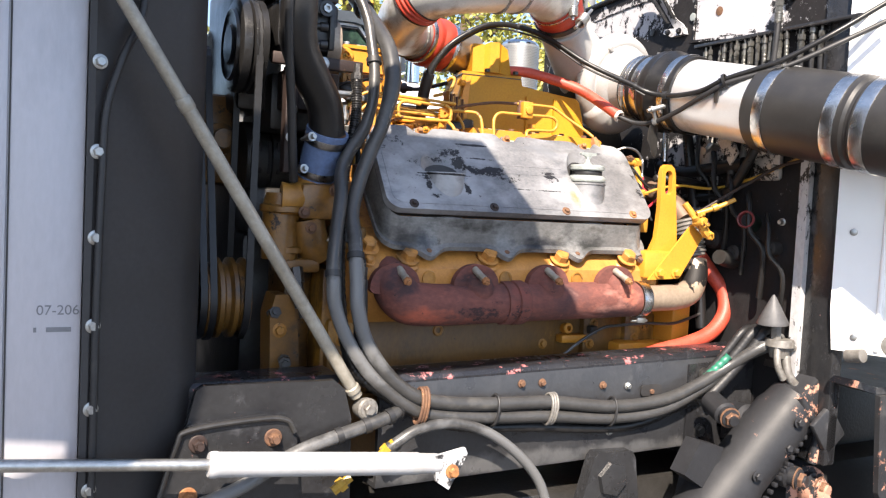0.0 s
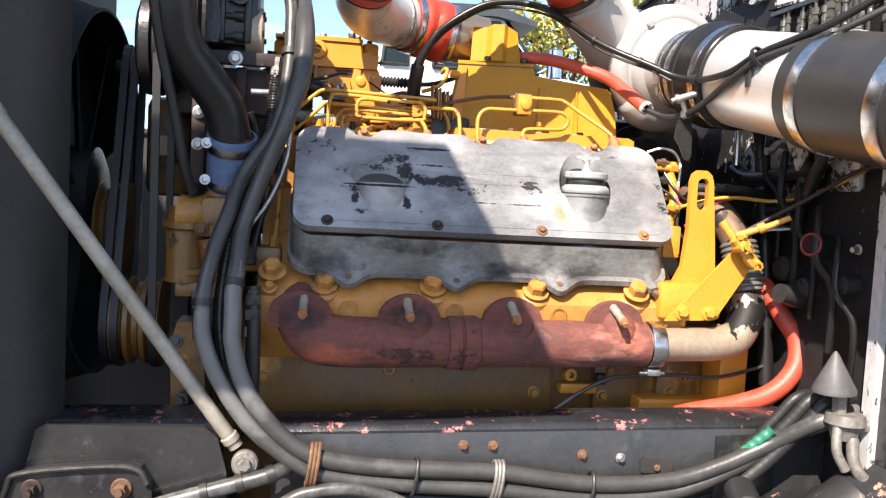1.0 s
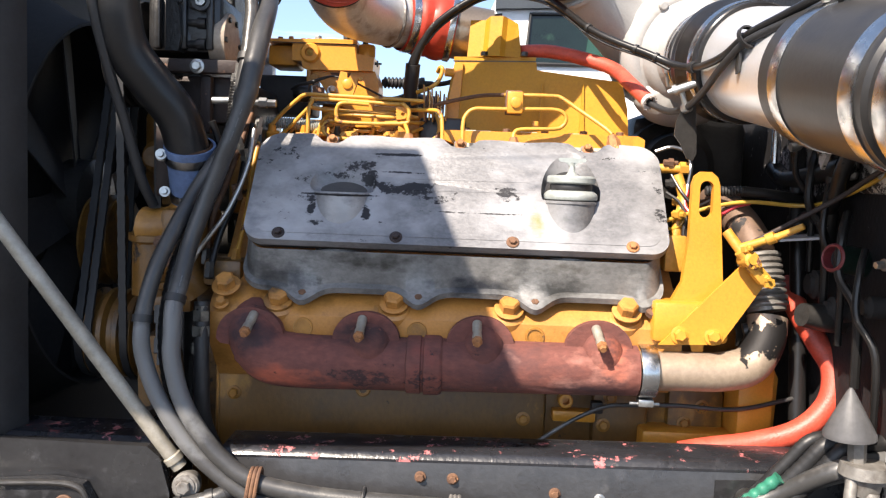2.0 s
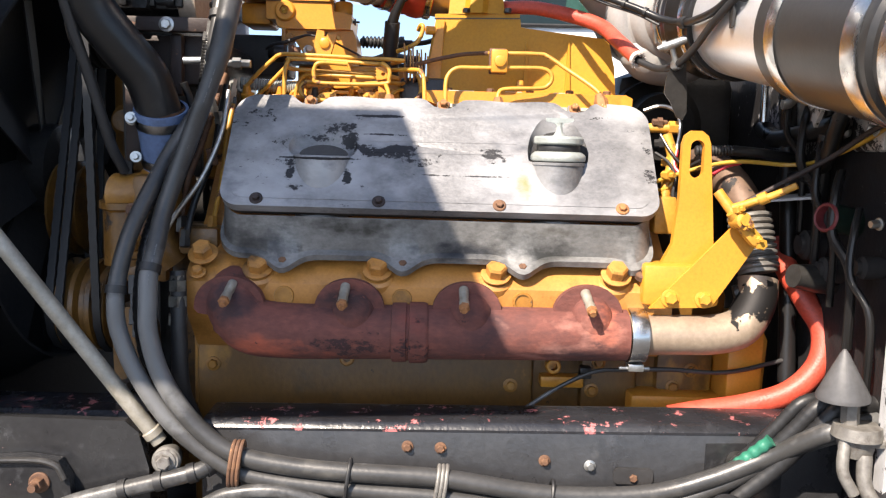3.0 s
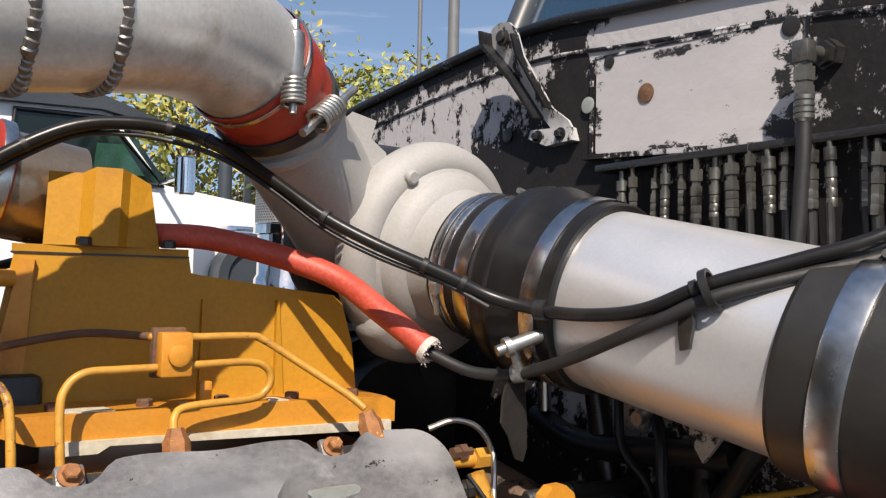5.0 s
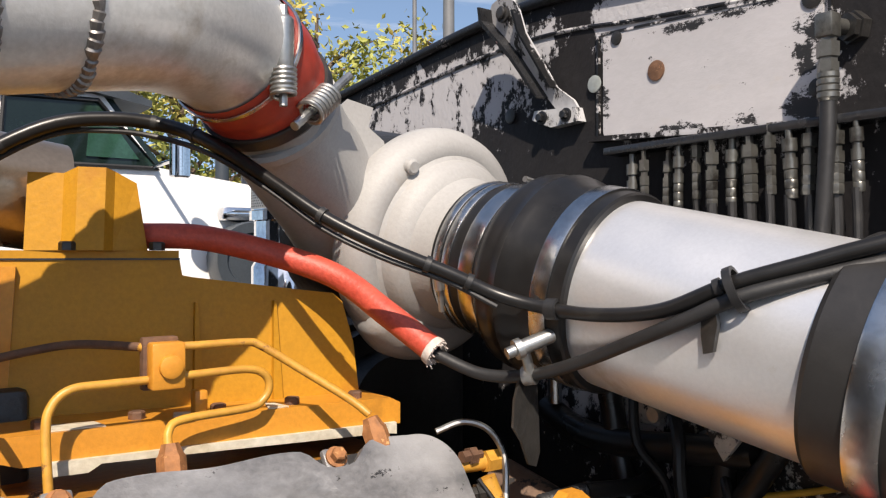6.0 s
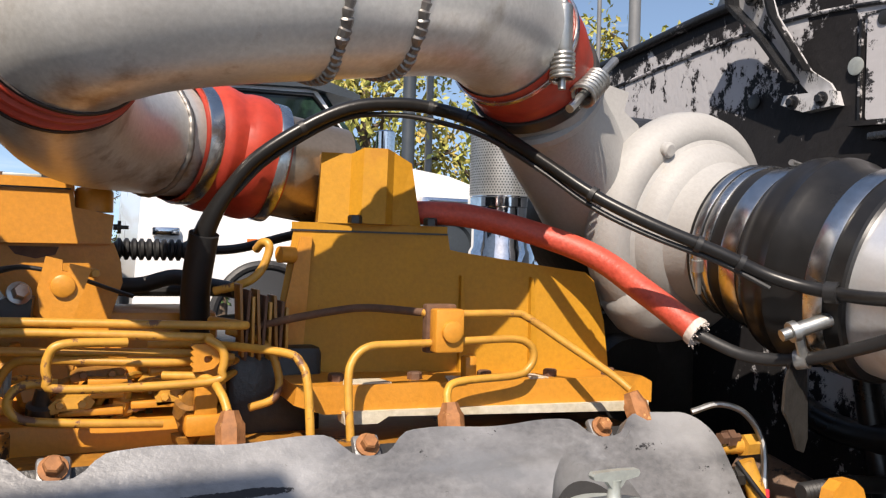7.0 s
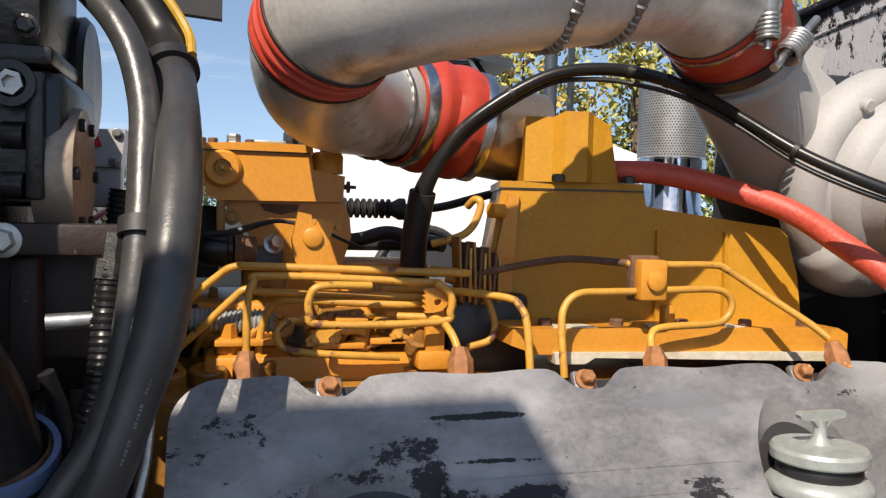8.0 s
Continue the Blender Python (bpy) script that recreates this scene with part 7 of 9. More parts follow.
part("line_block", b2, YELLOW_OILY_SHADE, side)
# hose clamps along the frame
for x, z, r, mm in ((-0.27, 1.098, 0.034, RUSTY_STEEL), (-0.106, 1.077, 0.031, RUBBER), (0.031, 1.07, 0.032, STUD), (0.194, 1.052, 0.031, RUBBER)):
    cl = thing("hose_clamp", (x, -0.03, z - 0.03), "loop clamp holding two hoses against the frame rail", "hose clamp", "hose clamps")
    b2 = B()
    pts = [(x + 0.004 * math.sin(a), -0.05 - 0.019 * math.cos(a), z + r * math.sin(a)) for a in (2 * math.pi * k / 24 for k in range(25))]
    for dx in (-0.006, 0.0, 0.006) if mm is not RUBBER else (0,):
        tube(b2, [(p[0] + dx, p[1], p[2]) for p in pts], 0.0032, 8, bend=False)
    part("loop", b2, mm, cl)
bm = B()
prof = []
for k in range(75):
    prof += [(k * 0.007, 0.007), (k * 0.007 + 0.0035, 0.009)]
cor = thing("corrugated_conduit", (0.05, -0.02, 1.03), "black corrugated wire conduit below the hoses", "conduit")
lathe(bm, (-0.2, -0.034, 1.055), (1, 0, -0.06), prof, 10)
part("conduit_tube", bm, RUBBER, cor)

# ---- frame rail ----
rail = thing("frame_rail", (0.0, 0.0, 0.85), "black painted truck frame rail with chips down to red primer", "frame rail")
T1 = 0.031
bm = B()


def rail_at(u, v, w):
    return (u, v - 0.05 * u + 0.018, w + T1 * u + 1.155)


pr = [(0.055, 0.0), (-0.022, 0.0), (-0.030, -0.004), (-0.034, -0.012), (-0.034, -0.212), (-0.030, -0.220), (0.055, -0.224), (0.055, -0.214), (-0.022, -0.210), (-0.022, -0.016), (-0.018, -0.010), (0.055, -0.010)]
prism(bm, pr, lambda u, v, w: rail_at(-0.335 + w, u, v), 0.965, 0)
part("channel", bm, RAIL_WEB, rail)
bm = B()
prism(bm, [(0.05, 0.001), (-0.022, 0.001), (-0.030, -0.003), (-0.0345, -0.010), (-0.0345, -0.014), (-0.029, -0.006), (-0.021, -0.0015), (0.05, -0.0015)], lambda u, v, w: rail_at(-0.335 + w, u, v), 0.962, 0)
part("worn_edge", bm, RAIL_EDGE, rail, "worn edge with red primer")
bm = B()
prism(bm, [(0.055, 0.0), (-0.03, 0.0), (-0.038, -0.006), (-0.040, -0.014), (-0.040, -0.30), (0.055, -0.3)], lambda u, v, w: rail_at(-2.0 + w, u + 0.0, v + 0.012 + 0.022 * max(0, 0.8 - w)), 1.58, 0)
part("front_channel", bm, RAIL_EDGE, rail)
bm = B()
prism(bm, [(-0.745, 0.90), (-0.72, 1.012), (-0.688, 1.148), (-0.675, 1.156), (-0.44, 1.152), (-0.42, 1.135), (-0.405, 1.08), (-0.40, 0.90)], lambda u, v, w: (u, -0.032 + w, v), 0.016, 0.007, 3)
part("doubler_plate", bm, BLACK_PAINT, rail)
bm = B()
prism(bm, [(-0.76, 0.93), (-0.72, 1.07), (-0.70, 1.092), (-0.58, 1.102), (-0.53, 1.096), (-0.515, 1.07), (-0.505, 0.93)], lambda u, v, w: (u, -0.052 + w, v), 0.018, 0.006)
part("spring_hanger", bm, BLACK_PAINT, rail)
bm = B()
tube(bm, [(-0.757, -0.056, 0.94), (-0.722, -0.056, 1.062), (-0.70, -0.056, 1.088), (-0.58, -0.056, 1.098), (-0.535, -0.056, 1.092), (-0.52, -0.056, 1.07)], 0.005, 10)
part("hanger_rim", bm, BLACK_IRON, rail)
for x, z, mm in ((-0.686, 1.063, DARK_RUST), (-0.558, 1.063, RUSTY_STEEL), (-0.70, 0.975, RUST_NUT)):
    b2 = B()
    lathe(b2, (x, -0.052, z), (0, -1, 0.05), [(0, 0.0155), (0.003, 0.0155), (0.004, 0.014)], 24)
    bolt(b2, (x, -0.055, z), (0, -1, 0.05), 0.0105, 0.014, False)
    lathe(b2, (x, -0.066, z), (0, -1, 0.05), [(0, 0.006), (0.012, 0.006)], 12)
    part("hanger_bolt", b2, mm, rail, "rusty bolt")
bm = B()
prism(bm, [(0.425, 0.80), (0.425, 1.142), (0.60, 1.152), (0.60, 0.80)], lambda u, v, w: (u, -0.043 + w, v), 0.012, 0.002)
part("rear_plate", bm, BLACK_PAINT, rail)
for x, z in ((0.470, 1.118), (0.468, 0.985), (0.465, 0.86)):
    b2 = B()
    bolt(b2, (x, -0.043, z), (0, -1, 0), 0.011, 0.01)
    part("plate_bolt", b2, BLACK_IRON, rail)
for x, z, mm in ((-0.02, 1.118, RUSTY_STEEL), (0.03, 1.118, RUSTY_STEEL), (0.187, 1.105, RUSTY_STEEL), (0.255, 1.10, ZINC), (0.211, 1.0, ZINC), (-0.007, 1.02, BLACK_IRON), (0.32, 1.085, RUSTY_STEEL), (-0.15, 0.98, BLACK_IRON)):
    b2 = B()
    bolt(b2, (x, -0.0165 - 0.05 * x, z), (0, -1, 0), 0.0062, 0.006)
    part("rail_bolt", b2, mm, rail)
bm = B()
prism(bm, round_rect(0.29, 1.075, 0.35, 1.10, 0.008), lambda u, v, w: (u, -0.0365 + w, v), 0.003, 0)
part("slot", bm, BLACK_PLASTIC, rail, "dark slot")
bm = B()
prism(bm, [(0.12, 0.85), (0.15, 0.955), (0.16, 0.965), (0.255, 0.96), (0.265, 0.945), (0.28, 0.85)], lambda u, v, w: (u, -0.06 + w, v), 0.03, 0.006)
lathe(bm, (0.20, -0.06, 0.905), (0, -1, 0), [(0, 0.04), (0.01, 0.038), (0.012, 0.02)], 6)
part("lower_bracket", bm, BLACK_PAINT, rail)

# ---- hood prop rod ----
prop = thing("hood_prop_rod", (-0.39, -0.03, 1.10), "galvanised steel hood prop rod pinned to the frame", "prop rod")
P0, PD = V(-0.392, -0.021, 1.118), V(-0.556, -0.119, 0.822).normalized()
bm = B()
tube(bm, [P0, P0 + PD * 0.35, P0 + PD * 0.62], 0.0118, 20, bend=False)
tube(bm, [P0 + PD * 0.62, P0 + PD * 1.05], 0.0108, 20, bend=False)
part("tube_lower", bm, ROD, prop)
bm = B()
lathe(bm, P0 + PD * 0.6, PD, [(0, 0.012), (0.002, 0.0132), (0.02, 0.0132), (0.022, 0.012)], 20)
part("upper_collar", bm, ROD, prop)
bm = B()
lathe(bm, P0 + PD * 0.01, PD, [(0, 0.012), (0.002, 0.0145), (0.012, 0.0145), (0.014, 0.012)], 20)
part("collar", bm, ROD, prop)
bm = B()
lathe(bm, (-0.377, -0.03, 1.095), (0.1, -1, 0.1), [(-0.02, 0.017), (0.0, 0.021), (0.012, 0.021), (0.016, 0.018)], 28)
bolt(bm, (-0.377, -0.046, 1.097), (0.1, -1, 0.1), 0.011, 0.009, True)
part("pivot_eye", bm, STUD, prop, "pale grey pivot eye with bolt")

# ---- white gas strut ----
strut = thing("hood_gas_strut", (-0.45, -0.11, 1.0), "white gas strut with chrome piston rod along the frame", "gas strut")
S0, S1 = V(-0.684, -0.128, 1.0515), V(-0.252, -0.137, 1.011)
SD = (S1 - S0).normalized()
bm = B()
lathe(bm, S0, SD, [(0, 0.012), (0.0, 0.019), (0.004, 0.0212), (0.012, 0.0215), (0.016, 0.0205), (0.37, 0.0200), (0.374, 0.0185), (0.405, 0.0180), (0.414, 0.017), (0.418, 0.010)], 30)
part("cylinder", bm, WHITE_CYL, strut)
bm = B()
tube(bm, [S0 - SD * 0.36, S0 + SD * 0.01], 0.0095, 18, bend=False)
part("piston_rod", bm, ZINC, strut, "bright piston rod")
bm = B()
lathe(bm, S0 - SD * 0.34, SD, [(0, 0.0105), (0.035, 0.0115), (0.037, 0.0095)], 18)
tube(bm, [S0 - SD * 0.7, S0 - SD * 0.34], 0.006, 12, bend=False)
part("rod_end", bm, ZINC, strut)
bm = B()
prism(bm, [(-0.268, 1.030), (-0.205, 1.041), (-0.200, 1.030), (-0.212, 1.005), (-0.236, 0.966), (-0.262, 0.984)], lambda u, v, w: (u - 0.020, -0.150 + w, v), 0.009, 0.002)
part("end_bracket", bm, BRACKET_WHITE, strut, "white bracket flaked to black")
bm = B()
bolt(bm, (-0.252, -0.152, 1.001), (0, -1, 0), 0.009, 0.012)
part("end_bolt", bm, RUST_NUT, strut)
# low hoses under the strut
hose("black hose with brass fitting curving below the rail", [(-0.345, -0.05, 1.015), (-0.318, -0.058, 1.035), (-0.279, -0.06, 1.055), (-0.206, -0.06, 1.061), (-0.128, -0.06, 1.038), (-0.05, -0.06, 0.985), (0.008, -0.06, 0.92), (0.04, -0.06, 0.84)], 0.0105, GREY_HOSE, ())
bf = thing("brass_fittings", (-0.40, -0.05, 0.95), "yellow brass hose fittings below the frame rail", "fittings")
for o, ax, r in (((-0.352, -0.048, 1.006), (0.5, -0.2, 0.6), 0.008), ((-0.445, -0.06, 0.955), (0.7, 0, 0.5), 0.009)):
    b2 = lathe(B(), o, ax, [(0, r), (0.012, r), (0.012, r * 1.42), (0.026, r * 1.42), (0.026, r * 0.9), (0.04, r * 0.9)], 6)
    part("hex_fitting", b2, YELLOW_WIRE, bf)
hose("black hose wrapped in tape going behind the strut", [(-0.30, -0.03, 1.095), (-0.335, -0.05, 1.082), (-0.435, -0.052, 1.055), (-0.52, -0.055, 1.03), (-0.62, -0.06, 0.98), (-0.75, -0.06, 0.94)], 0.0125, GREY_HOSE, (4, 8, 12, 16))

# ---- radiator side and fan shroud ----
rad = thing("radiator", (-0.95, 0.2, 0.85), "grey aluminium radiator side channel with stencilled number", "radiator")
bm = B()
box(bm, (-1.0, -0.082, 0.7), (-0.872, 0.62, 2.4), 0.004)
part("side_channel", bm, GREY_PANEL, rad)
bm = B()
box(bm, (-0.990, -0.0865, 0.7), (-0.976, -0.080, 2.4), 0.003)
part("trim_edge", bm, GREY_PANEL, rad)
for x in (-0.9955, -0.9735):
    part("trim_seam", box(B(), (x - 0.0012, -0.0835, 0.7), (x + 0.0012, -0.0815, 2.4), 0), BLACK_PLASTIC, rad)
fc = bpy.data.curves.new("number", "FONT")
fc.body, fc.size, fc.extrude = "07-206", 0.021, 0.0002
ft = new("t", fc)
dg = bpy.context.evaluated_depsgraph_get()
dg.update()
me = bpy.data.meshes.new_from_object(ft.evaluated_get(dg))
bm = B()
bm.from_mesh(me)
bpy.data.objects.remove(ft)
bpy.data.meshes.remove(me)
bmesh.ops.transform(bm, matrix=pose(-0.934, -0.0825, 1.290, 90, 0, 0), verts=bm.verts)
part("stencilled_number", bm, INK, rad)
bm = B()
for x0, x1 in ((-0.937, -0.933), (-0.920, -0.886)):
    box(bm, (x0, -0.0832, 1.264), (x1, -0.082, 1.271), 0)
part("small_print", bm, INK, rad)
shroud = thing("fan_shroud", (-0.77, 0.0, 0.9), "matt black fan shroud bolted to the radiator", "fan shroud")
bm = B()
prism(bm, [(-0.8715, -0.098), (-0.862, -0.098), (-0.846, -0.085), (-0.72, -0.02), (-0.685, 0.02), (-0.672, 0.06), (-0.676, 0.064), (-0.692, 0.024), (-0.724, -0.014), (-0.8715, -0.08)], lambda u, v, w: (u, v, 0.75 + w), 1.62, 0)
part("side_wall", bm, BLACK_PLASTIC, shroud)
bm = B()
lathe(bm, (-0.80, 0.385, 1.50), (1, 0, 0), [(0.0, 0.40), (0.05, 0.37), (0.10, 0.355), (0.115, 0.355), (0.115, 0.349), (0.05, 0.364), (0.0, 0.392)], 72, cap=False)
part("fan_ring", bm, FAN_BLACK, shroud)
bm = B()
box(bm, (-0.90, -0.05, 0.75), (-0.80, 0.95, 2.35), 0.004)
part("radiator_core", bm, FAN_BLACK, rad, "dark radiator core")
for x, y, z in ((-0.857, -0.097, 1.67), (-0.857, -0.096, 1.537), (-0.857, -0.096, 1.408), (-0.857, -0.096, 1.274), (-0.857, -0.096, 1.146), (-0.857, -0.096, 1.02)):
    b2 = B()
    bolt(b2, (x, y, z), (0.25, -1, 0), 0.0078, 0.007)
    part("shroud_bolt", b2, ZINC, shroud, "bright zinc bolt")
fan = thing("cooling_fan", (-0.74, 0.385, 1.50), "black cooling fan behind the belts", "fan")
bm = B()
lathe(bm, (-0.755, 0.385, 1.50), (1, 0, 0), [(0, 0.05), (0.0, 0.09), (0.05, 0.09), (0.062, 0.06)], 36)
part("hub", bm, BLACK_IRON, fan)
for k in range(8):
    a = 2 * math.pi * k / 8 + 0.2
    b2 = B()
    prism(b2, [(0.08, -0.04), (0.33, -0.06), (0.34, 0.05), (0.08, 0.035)], lambda u, v, w: (-0.74 + w + 0.35 * v, 0.385 + u * math.cos(a) - v * math.sin(a), 1.50 + u * math.sin(a) + v * math.cos(a)), 0.004, 0.001)
    part("blade", b2, FAN_BLACK, fan)
hose("thin black cable clipped across the shroud", [(-0.79, -0.065, 1.80), (-0.80, -0.075, 1.74), (-0.825, -0.088, 1.68), (-0.846, -0.095, 1.60), (-0.85, -0.098, 1.50), (-0.853, -0.099, 1.30), (-0.853, -0.099, 1.0)], 0.006, RUBBER, ())

# ---- cables and hoses by the firewall ----
starter = thing("starter_cable", (0.55, 0.06, 1.15), "thick starter cable in orange-red sleeve, looping to the frame", "cable")
bm = B()
tube(bm, [(0.40, 0.07, 1.146), (0.445, 0.065, 1.157), (0.52, 0.06, 1.172), (0.585, 0.052, 1.198), (0.628, 0.055, 1.243), (0.638, 0.07, 1.294), (0.618, 0.09, 1.336), (0.595, 0.12, 1.385), (0.60, 0.18, 1.42)], 0.0185, 24, 8)
part("sleeve", bm, RED_SLEEVE, starter)
wire = thing("thin_engine_wire", (0.3, 0.1, 1.15), "thin grey and black wire along the engine block", "wire")
bm = B()
tube(bm, [(0.16, 0.12, 1.125), (0.175, 0.115, 1.141), (0.225, 0.11, 1.178), (0.28, 0.10, 1.209), (0.327, 0.095, 1.215), (0.402, 0.09, 1.219), (0.496, 0.09, 1.217), (0.598, 0.10, 1.239)], 0.0036, 10)
part("wire_run", bm, GREY_HOSE, wire)
bm = B()
box(bm, (0.262, 0.12, 1.19), (0.282, 0.14, 1.21), 0.003)
part("wire_clip", bm, BLACK_PLASTIC, wire)
yc = thing("yellow_cable", (0.6, 0.1, 1.55), "yellow sheathed cable swinging from engine to firewall", "cable")
bm = B()
tube(bm, [(0.36, 0.12, 1.52), (0.40, 0.12, 1.535), (0.45, 0.11, 1.552), (0.50, 0.10, 1.560), (0.57, 0.09, 1.557), (0.60, 0.05, 1.565), (0.615, -0.05, 1.595), (0.62, -0.15, 1.635)], 0.0034, 10)
part("sheath", bm, YELLOW_WIRE, yc)
bm = B()
tube(bm, [(0.42, 0.13, 1.50), (0.45, 0.12, 1.53), (0.475, 0.11, 1.55), (0.50, 0.105, 1.558)], 0.003, 8)
part("red_wire", bm, RED_WIRE, yc)
bm = B()
prof = []
for k in range(14):
    prof += [(k * 0.005, 0.007), (k * 0.005 + 0.0025, 0.009)]
lathe(bm, (0.43, 0.12, 1.575), (1, 0, 0.03), prof, 14)
part("ribbed_sleeve", bm, RUBBER, yc)
part("conduit", tube(B(), [(0.49, 0.12, 1.577), (0.53, 0.115, 1.574), (0.57, 0.12, 1.570), (0.615, 0.14, 1.566)], 0.0085, 14), RUBBER_SMOOTH, yc, "black conduit")
sens = thing("sensor_cluster", (0.37, 0.15, 1.58), "yellow brass sensor fittings at the end of the valve cover", "sensor")
bm = B()
tube(bm, [(0.355, 0.17, 1.61), (0.41, 0.16, 1.612)], 0.008, 14)
lathe(bm, (0.395, 0.16, 1.612), (1, 0, 0), [(0, 0.011), (0.02, 0.011)], 6)
tube(bm, [(0.39, 0.15, 1.60), (0.40, 0.14, 1.56), (0.39, 0.13, 1.52), (0.38, 0.12, 1.45)], 0.009, 14)
box(bm, (0.365, 0.10, 1.44), (0.40, 0.14, 1.50), 0.004)
part("fitting", bm, YELLOW_LINE, sens)
bm = B()
tube(bm, [(0.36, 0.19, 1.64), (0.385, 0.18, 1.648), (0.405, 0.165, 1.64), (0.412, 0.15, 1.615), (0.405, 0.14, 1.575)], 0.0032, 8)
part("white_wire", bm, ZINC, sens)
bm = B()
tube(bm, [(0.405, 0.138, 1.575), (0.40, 0.13, 1.55), (0.41, 0.12, 1.535)], 0.0035, 8)
part("red_plug", bm, RED_WIRE, sens)
for o, ax, r, mm in (((0.372, 0.155, 1.585), (1, -0.3, 0.1), 0.007, BLACK_IRON), ((0.385, 0.15, 1.555), (1, -0.5, 0), 0.008, YELLOW_LINE), ((0.375, 0.13, 1.49), (1, -0.6, 0.3), 0.007, RUSTY_STEEL), ((0.368, 0.16, 1.62), (1, 0, 0), 0.006, RUSTY_STEEL), ((0.38, 0.12, 1.535), (0.6, -1, 0), 0.0065, YELLOW_LINE)):
    b2 = lathe(B(), o, ax, [(0, r), (0.008, r), (0.008, r * 1.4), (0.016, r * 1.4), (0.016, r * 0.7), (0.024, r * 0.7)], 6)
    part("small_plug", b2, mm, sens)
for pts, r, mm in (([(0.37, 0.14, 1.57), (0.39, 0.13, 1.555), (0.40, 0.12, 1.53), (0.395, 0.11, 1.50), (0.41, 0.10, 1.47)], 0.0028, RUBBER), ([(0.38, 0.15, 1.60), (0.395, 0.13, 1.57), (0.415, 0.12, 1.55), (0.44, 0.12, 1.56)], 0.0025, RUBBER_SMOOTH), ([(0.365, 0.15, 1.53), (0.375, 0.13, 1.51), (0.39, 0.12, 1.515), (0.40, 0.12, 1.53)], 0.003, YELLOW_WIRE)):
    part("small_wire", tube(B(), pts, r, 8), mm, sens)
gp = thing("heater_hose", (0.6, -0.03, 1.46), "dark green-black heater hose with open red-lined end", "hose")
bm = B()
tube(bm, [(0.574, -0.041, 1.485), (0.60, -0.03, 1.482), (0.66, 0.0, 1.47), (0.74, 0.05, 1.45)], 0.021, 24, 6, cap=False)
part("hose_body", bm, BRAKE_GREEN, gp)
bm = B()
lathe(bm, (0.573, -0.0415, 1.485), (-1, -0.4, 0.1), [(-0.03, 0.012), (-0.005, 0.0165), (0.002, 0.0165), (0.003, 0.019), (0.0, 0.0215)], 26, cap=False)
part("red_lining", bm, PINK_RIM, gp)
# black disc stands in for the shade inside the open hose
bm = lathe(B(), (0.585, -0.036, 1.484), (-1, -0.4, 0.1), [(0, 0.0165), (0.001, 0.0165)], 22)
part("bore_shade_disc", bm, FAN_BLACK, gp, "dark disc for the shaded bore")
bm = B()
tube(bm, [(0.56, 0.02, 1.39), (0.60, 0.03, 1.385), (0.66, 0.05, 1.38)], [0.018, 0.022, 0.024], 20)
tube(bm, [(0.49, 0.07, 1.352), (0.52, 0.065, 1.36)], 0.012, 14)
part("dark_connector", bm, BLACK_IRON, gp)
# rubber cone, mount and battery cables
cone = thing("rubber_cone_cap", (0.565, -0.15, 1.19), "grey rubber cone cap on a bolt above the hose bundle", "rubber cap")
bm = B()
lathe(bm, (0.562, -0.148, 1.318), (0.05, 0, -1), [(0, 0.002), (0.006, 0.006), (0.062, 0.034), (0.068, 0.034), (0.068, 0.02)], 30)
part("cone", bm, CONE_GREY, cone)
bm = B()
lathe(bm, (0.575, -0.15, 1.255), (0.05, 0, -1), [(0, 0.012), (0.04, 0.012), (0.04, 0.018), (0.05, 0.018), (0.052, 0.012)], 6)
lathe(bm, (0.585, -0.155, 1.205), (0, 0, -1), [(-0.012, 0.03), (0.004, 0.033), (0.006, 0.026), (0.03, 0.02)], 26)
box(bm, (0.585, -0.18, 1.192), (0.66, -0.13, 1.204), 0.004)
part("mount_stud", bm, STUD, cone, "dirty pale steel stud and washer")
bundle = thing("cable_bundle", (0.53, -0.09, 1.12), "bundle of black corrugated cables with green tape beside the frame", "cable bundle")
prof = []
for dx, dy, r in ((0.0, 0.0, 0.0105), (-0.018, 0.014, 0.0085), (0.02, -0.016, 0.0115)):
    b2 = B()
    tube(b2, [(0.44 + dx, -0.055 + dy, 1.07), (0.49 + dx, -0.07 + dy, 1.125), (0.53 + dx, -0.09 + dy, 1.185), (0.56 + dx, -0.10 + dy, 1.225), (0.61 + dx, -0.09 + dy, 1.23)], [r * (1 + 0.12 * (k % 2)) for k in range(40)], 14, 12)
    part("corrugated_cable", b2, RUBBER, bundle)
bm = B()
tube(bm, [(0.453, -0.062, 1.112), (0.475, -0.075, 1.138), (0.50, -0.088, 1.168)], [0.0078, 0.0098] * 6, 14, 12)
part("green_tape", bm, GREEN_TAPE, bundle, "green tape")
bm = B()
tube(bm, [(0.565, -0.165, 1.20), (0.56, -0.175, 1.16), (0.575, -0.18, 1.13)], 0.008, 12)
tube(bm, [(0.59, -0.17, 1.18), (0.588, -0.18, 1.145), (0.60, -0.19, 1.12), (0.625, -0.195, 1.112)], 0.010, 12)
part("pale_wire_end", bm, STUD, bundle)

# ---- steering gear ----
gear = thing("steering_gear", (0.55, -0.16, 0.8), "black steering gear box with rust showing through the paint", "steering gear")
G0, G1 = V(0.615, -0.185, 1.085), V(0.415, -0.135, 0.83)
GD = (G1 - G0).normalized()
bm = B()
lathe(bm, G0, GD, [(-0.02, 0.03), (0, 0.056), (0.03, 0.06), (0.05, 0.066), (0.22, 0.066), (0.24, 0.074), (0.36, 0.074), (0.37, 0.05)], 36)
part("housing", bm, GEAR_BLACK, gear)
bm = B()
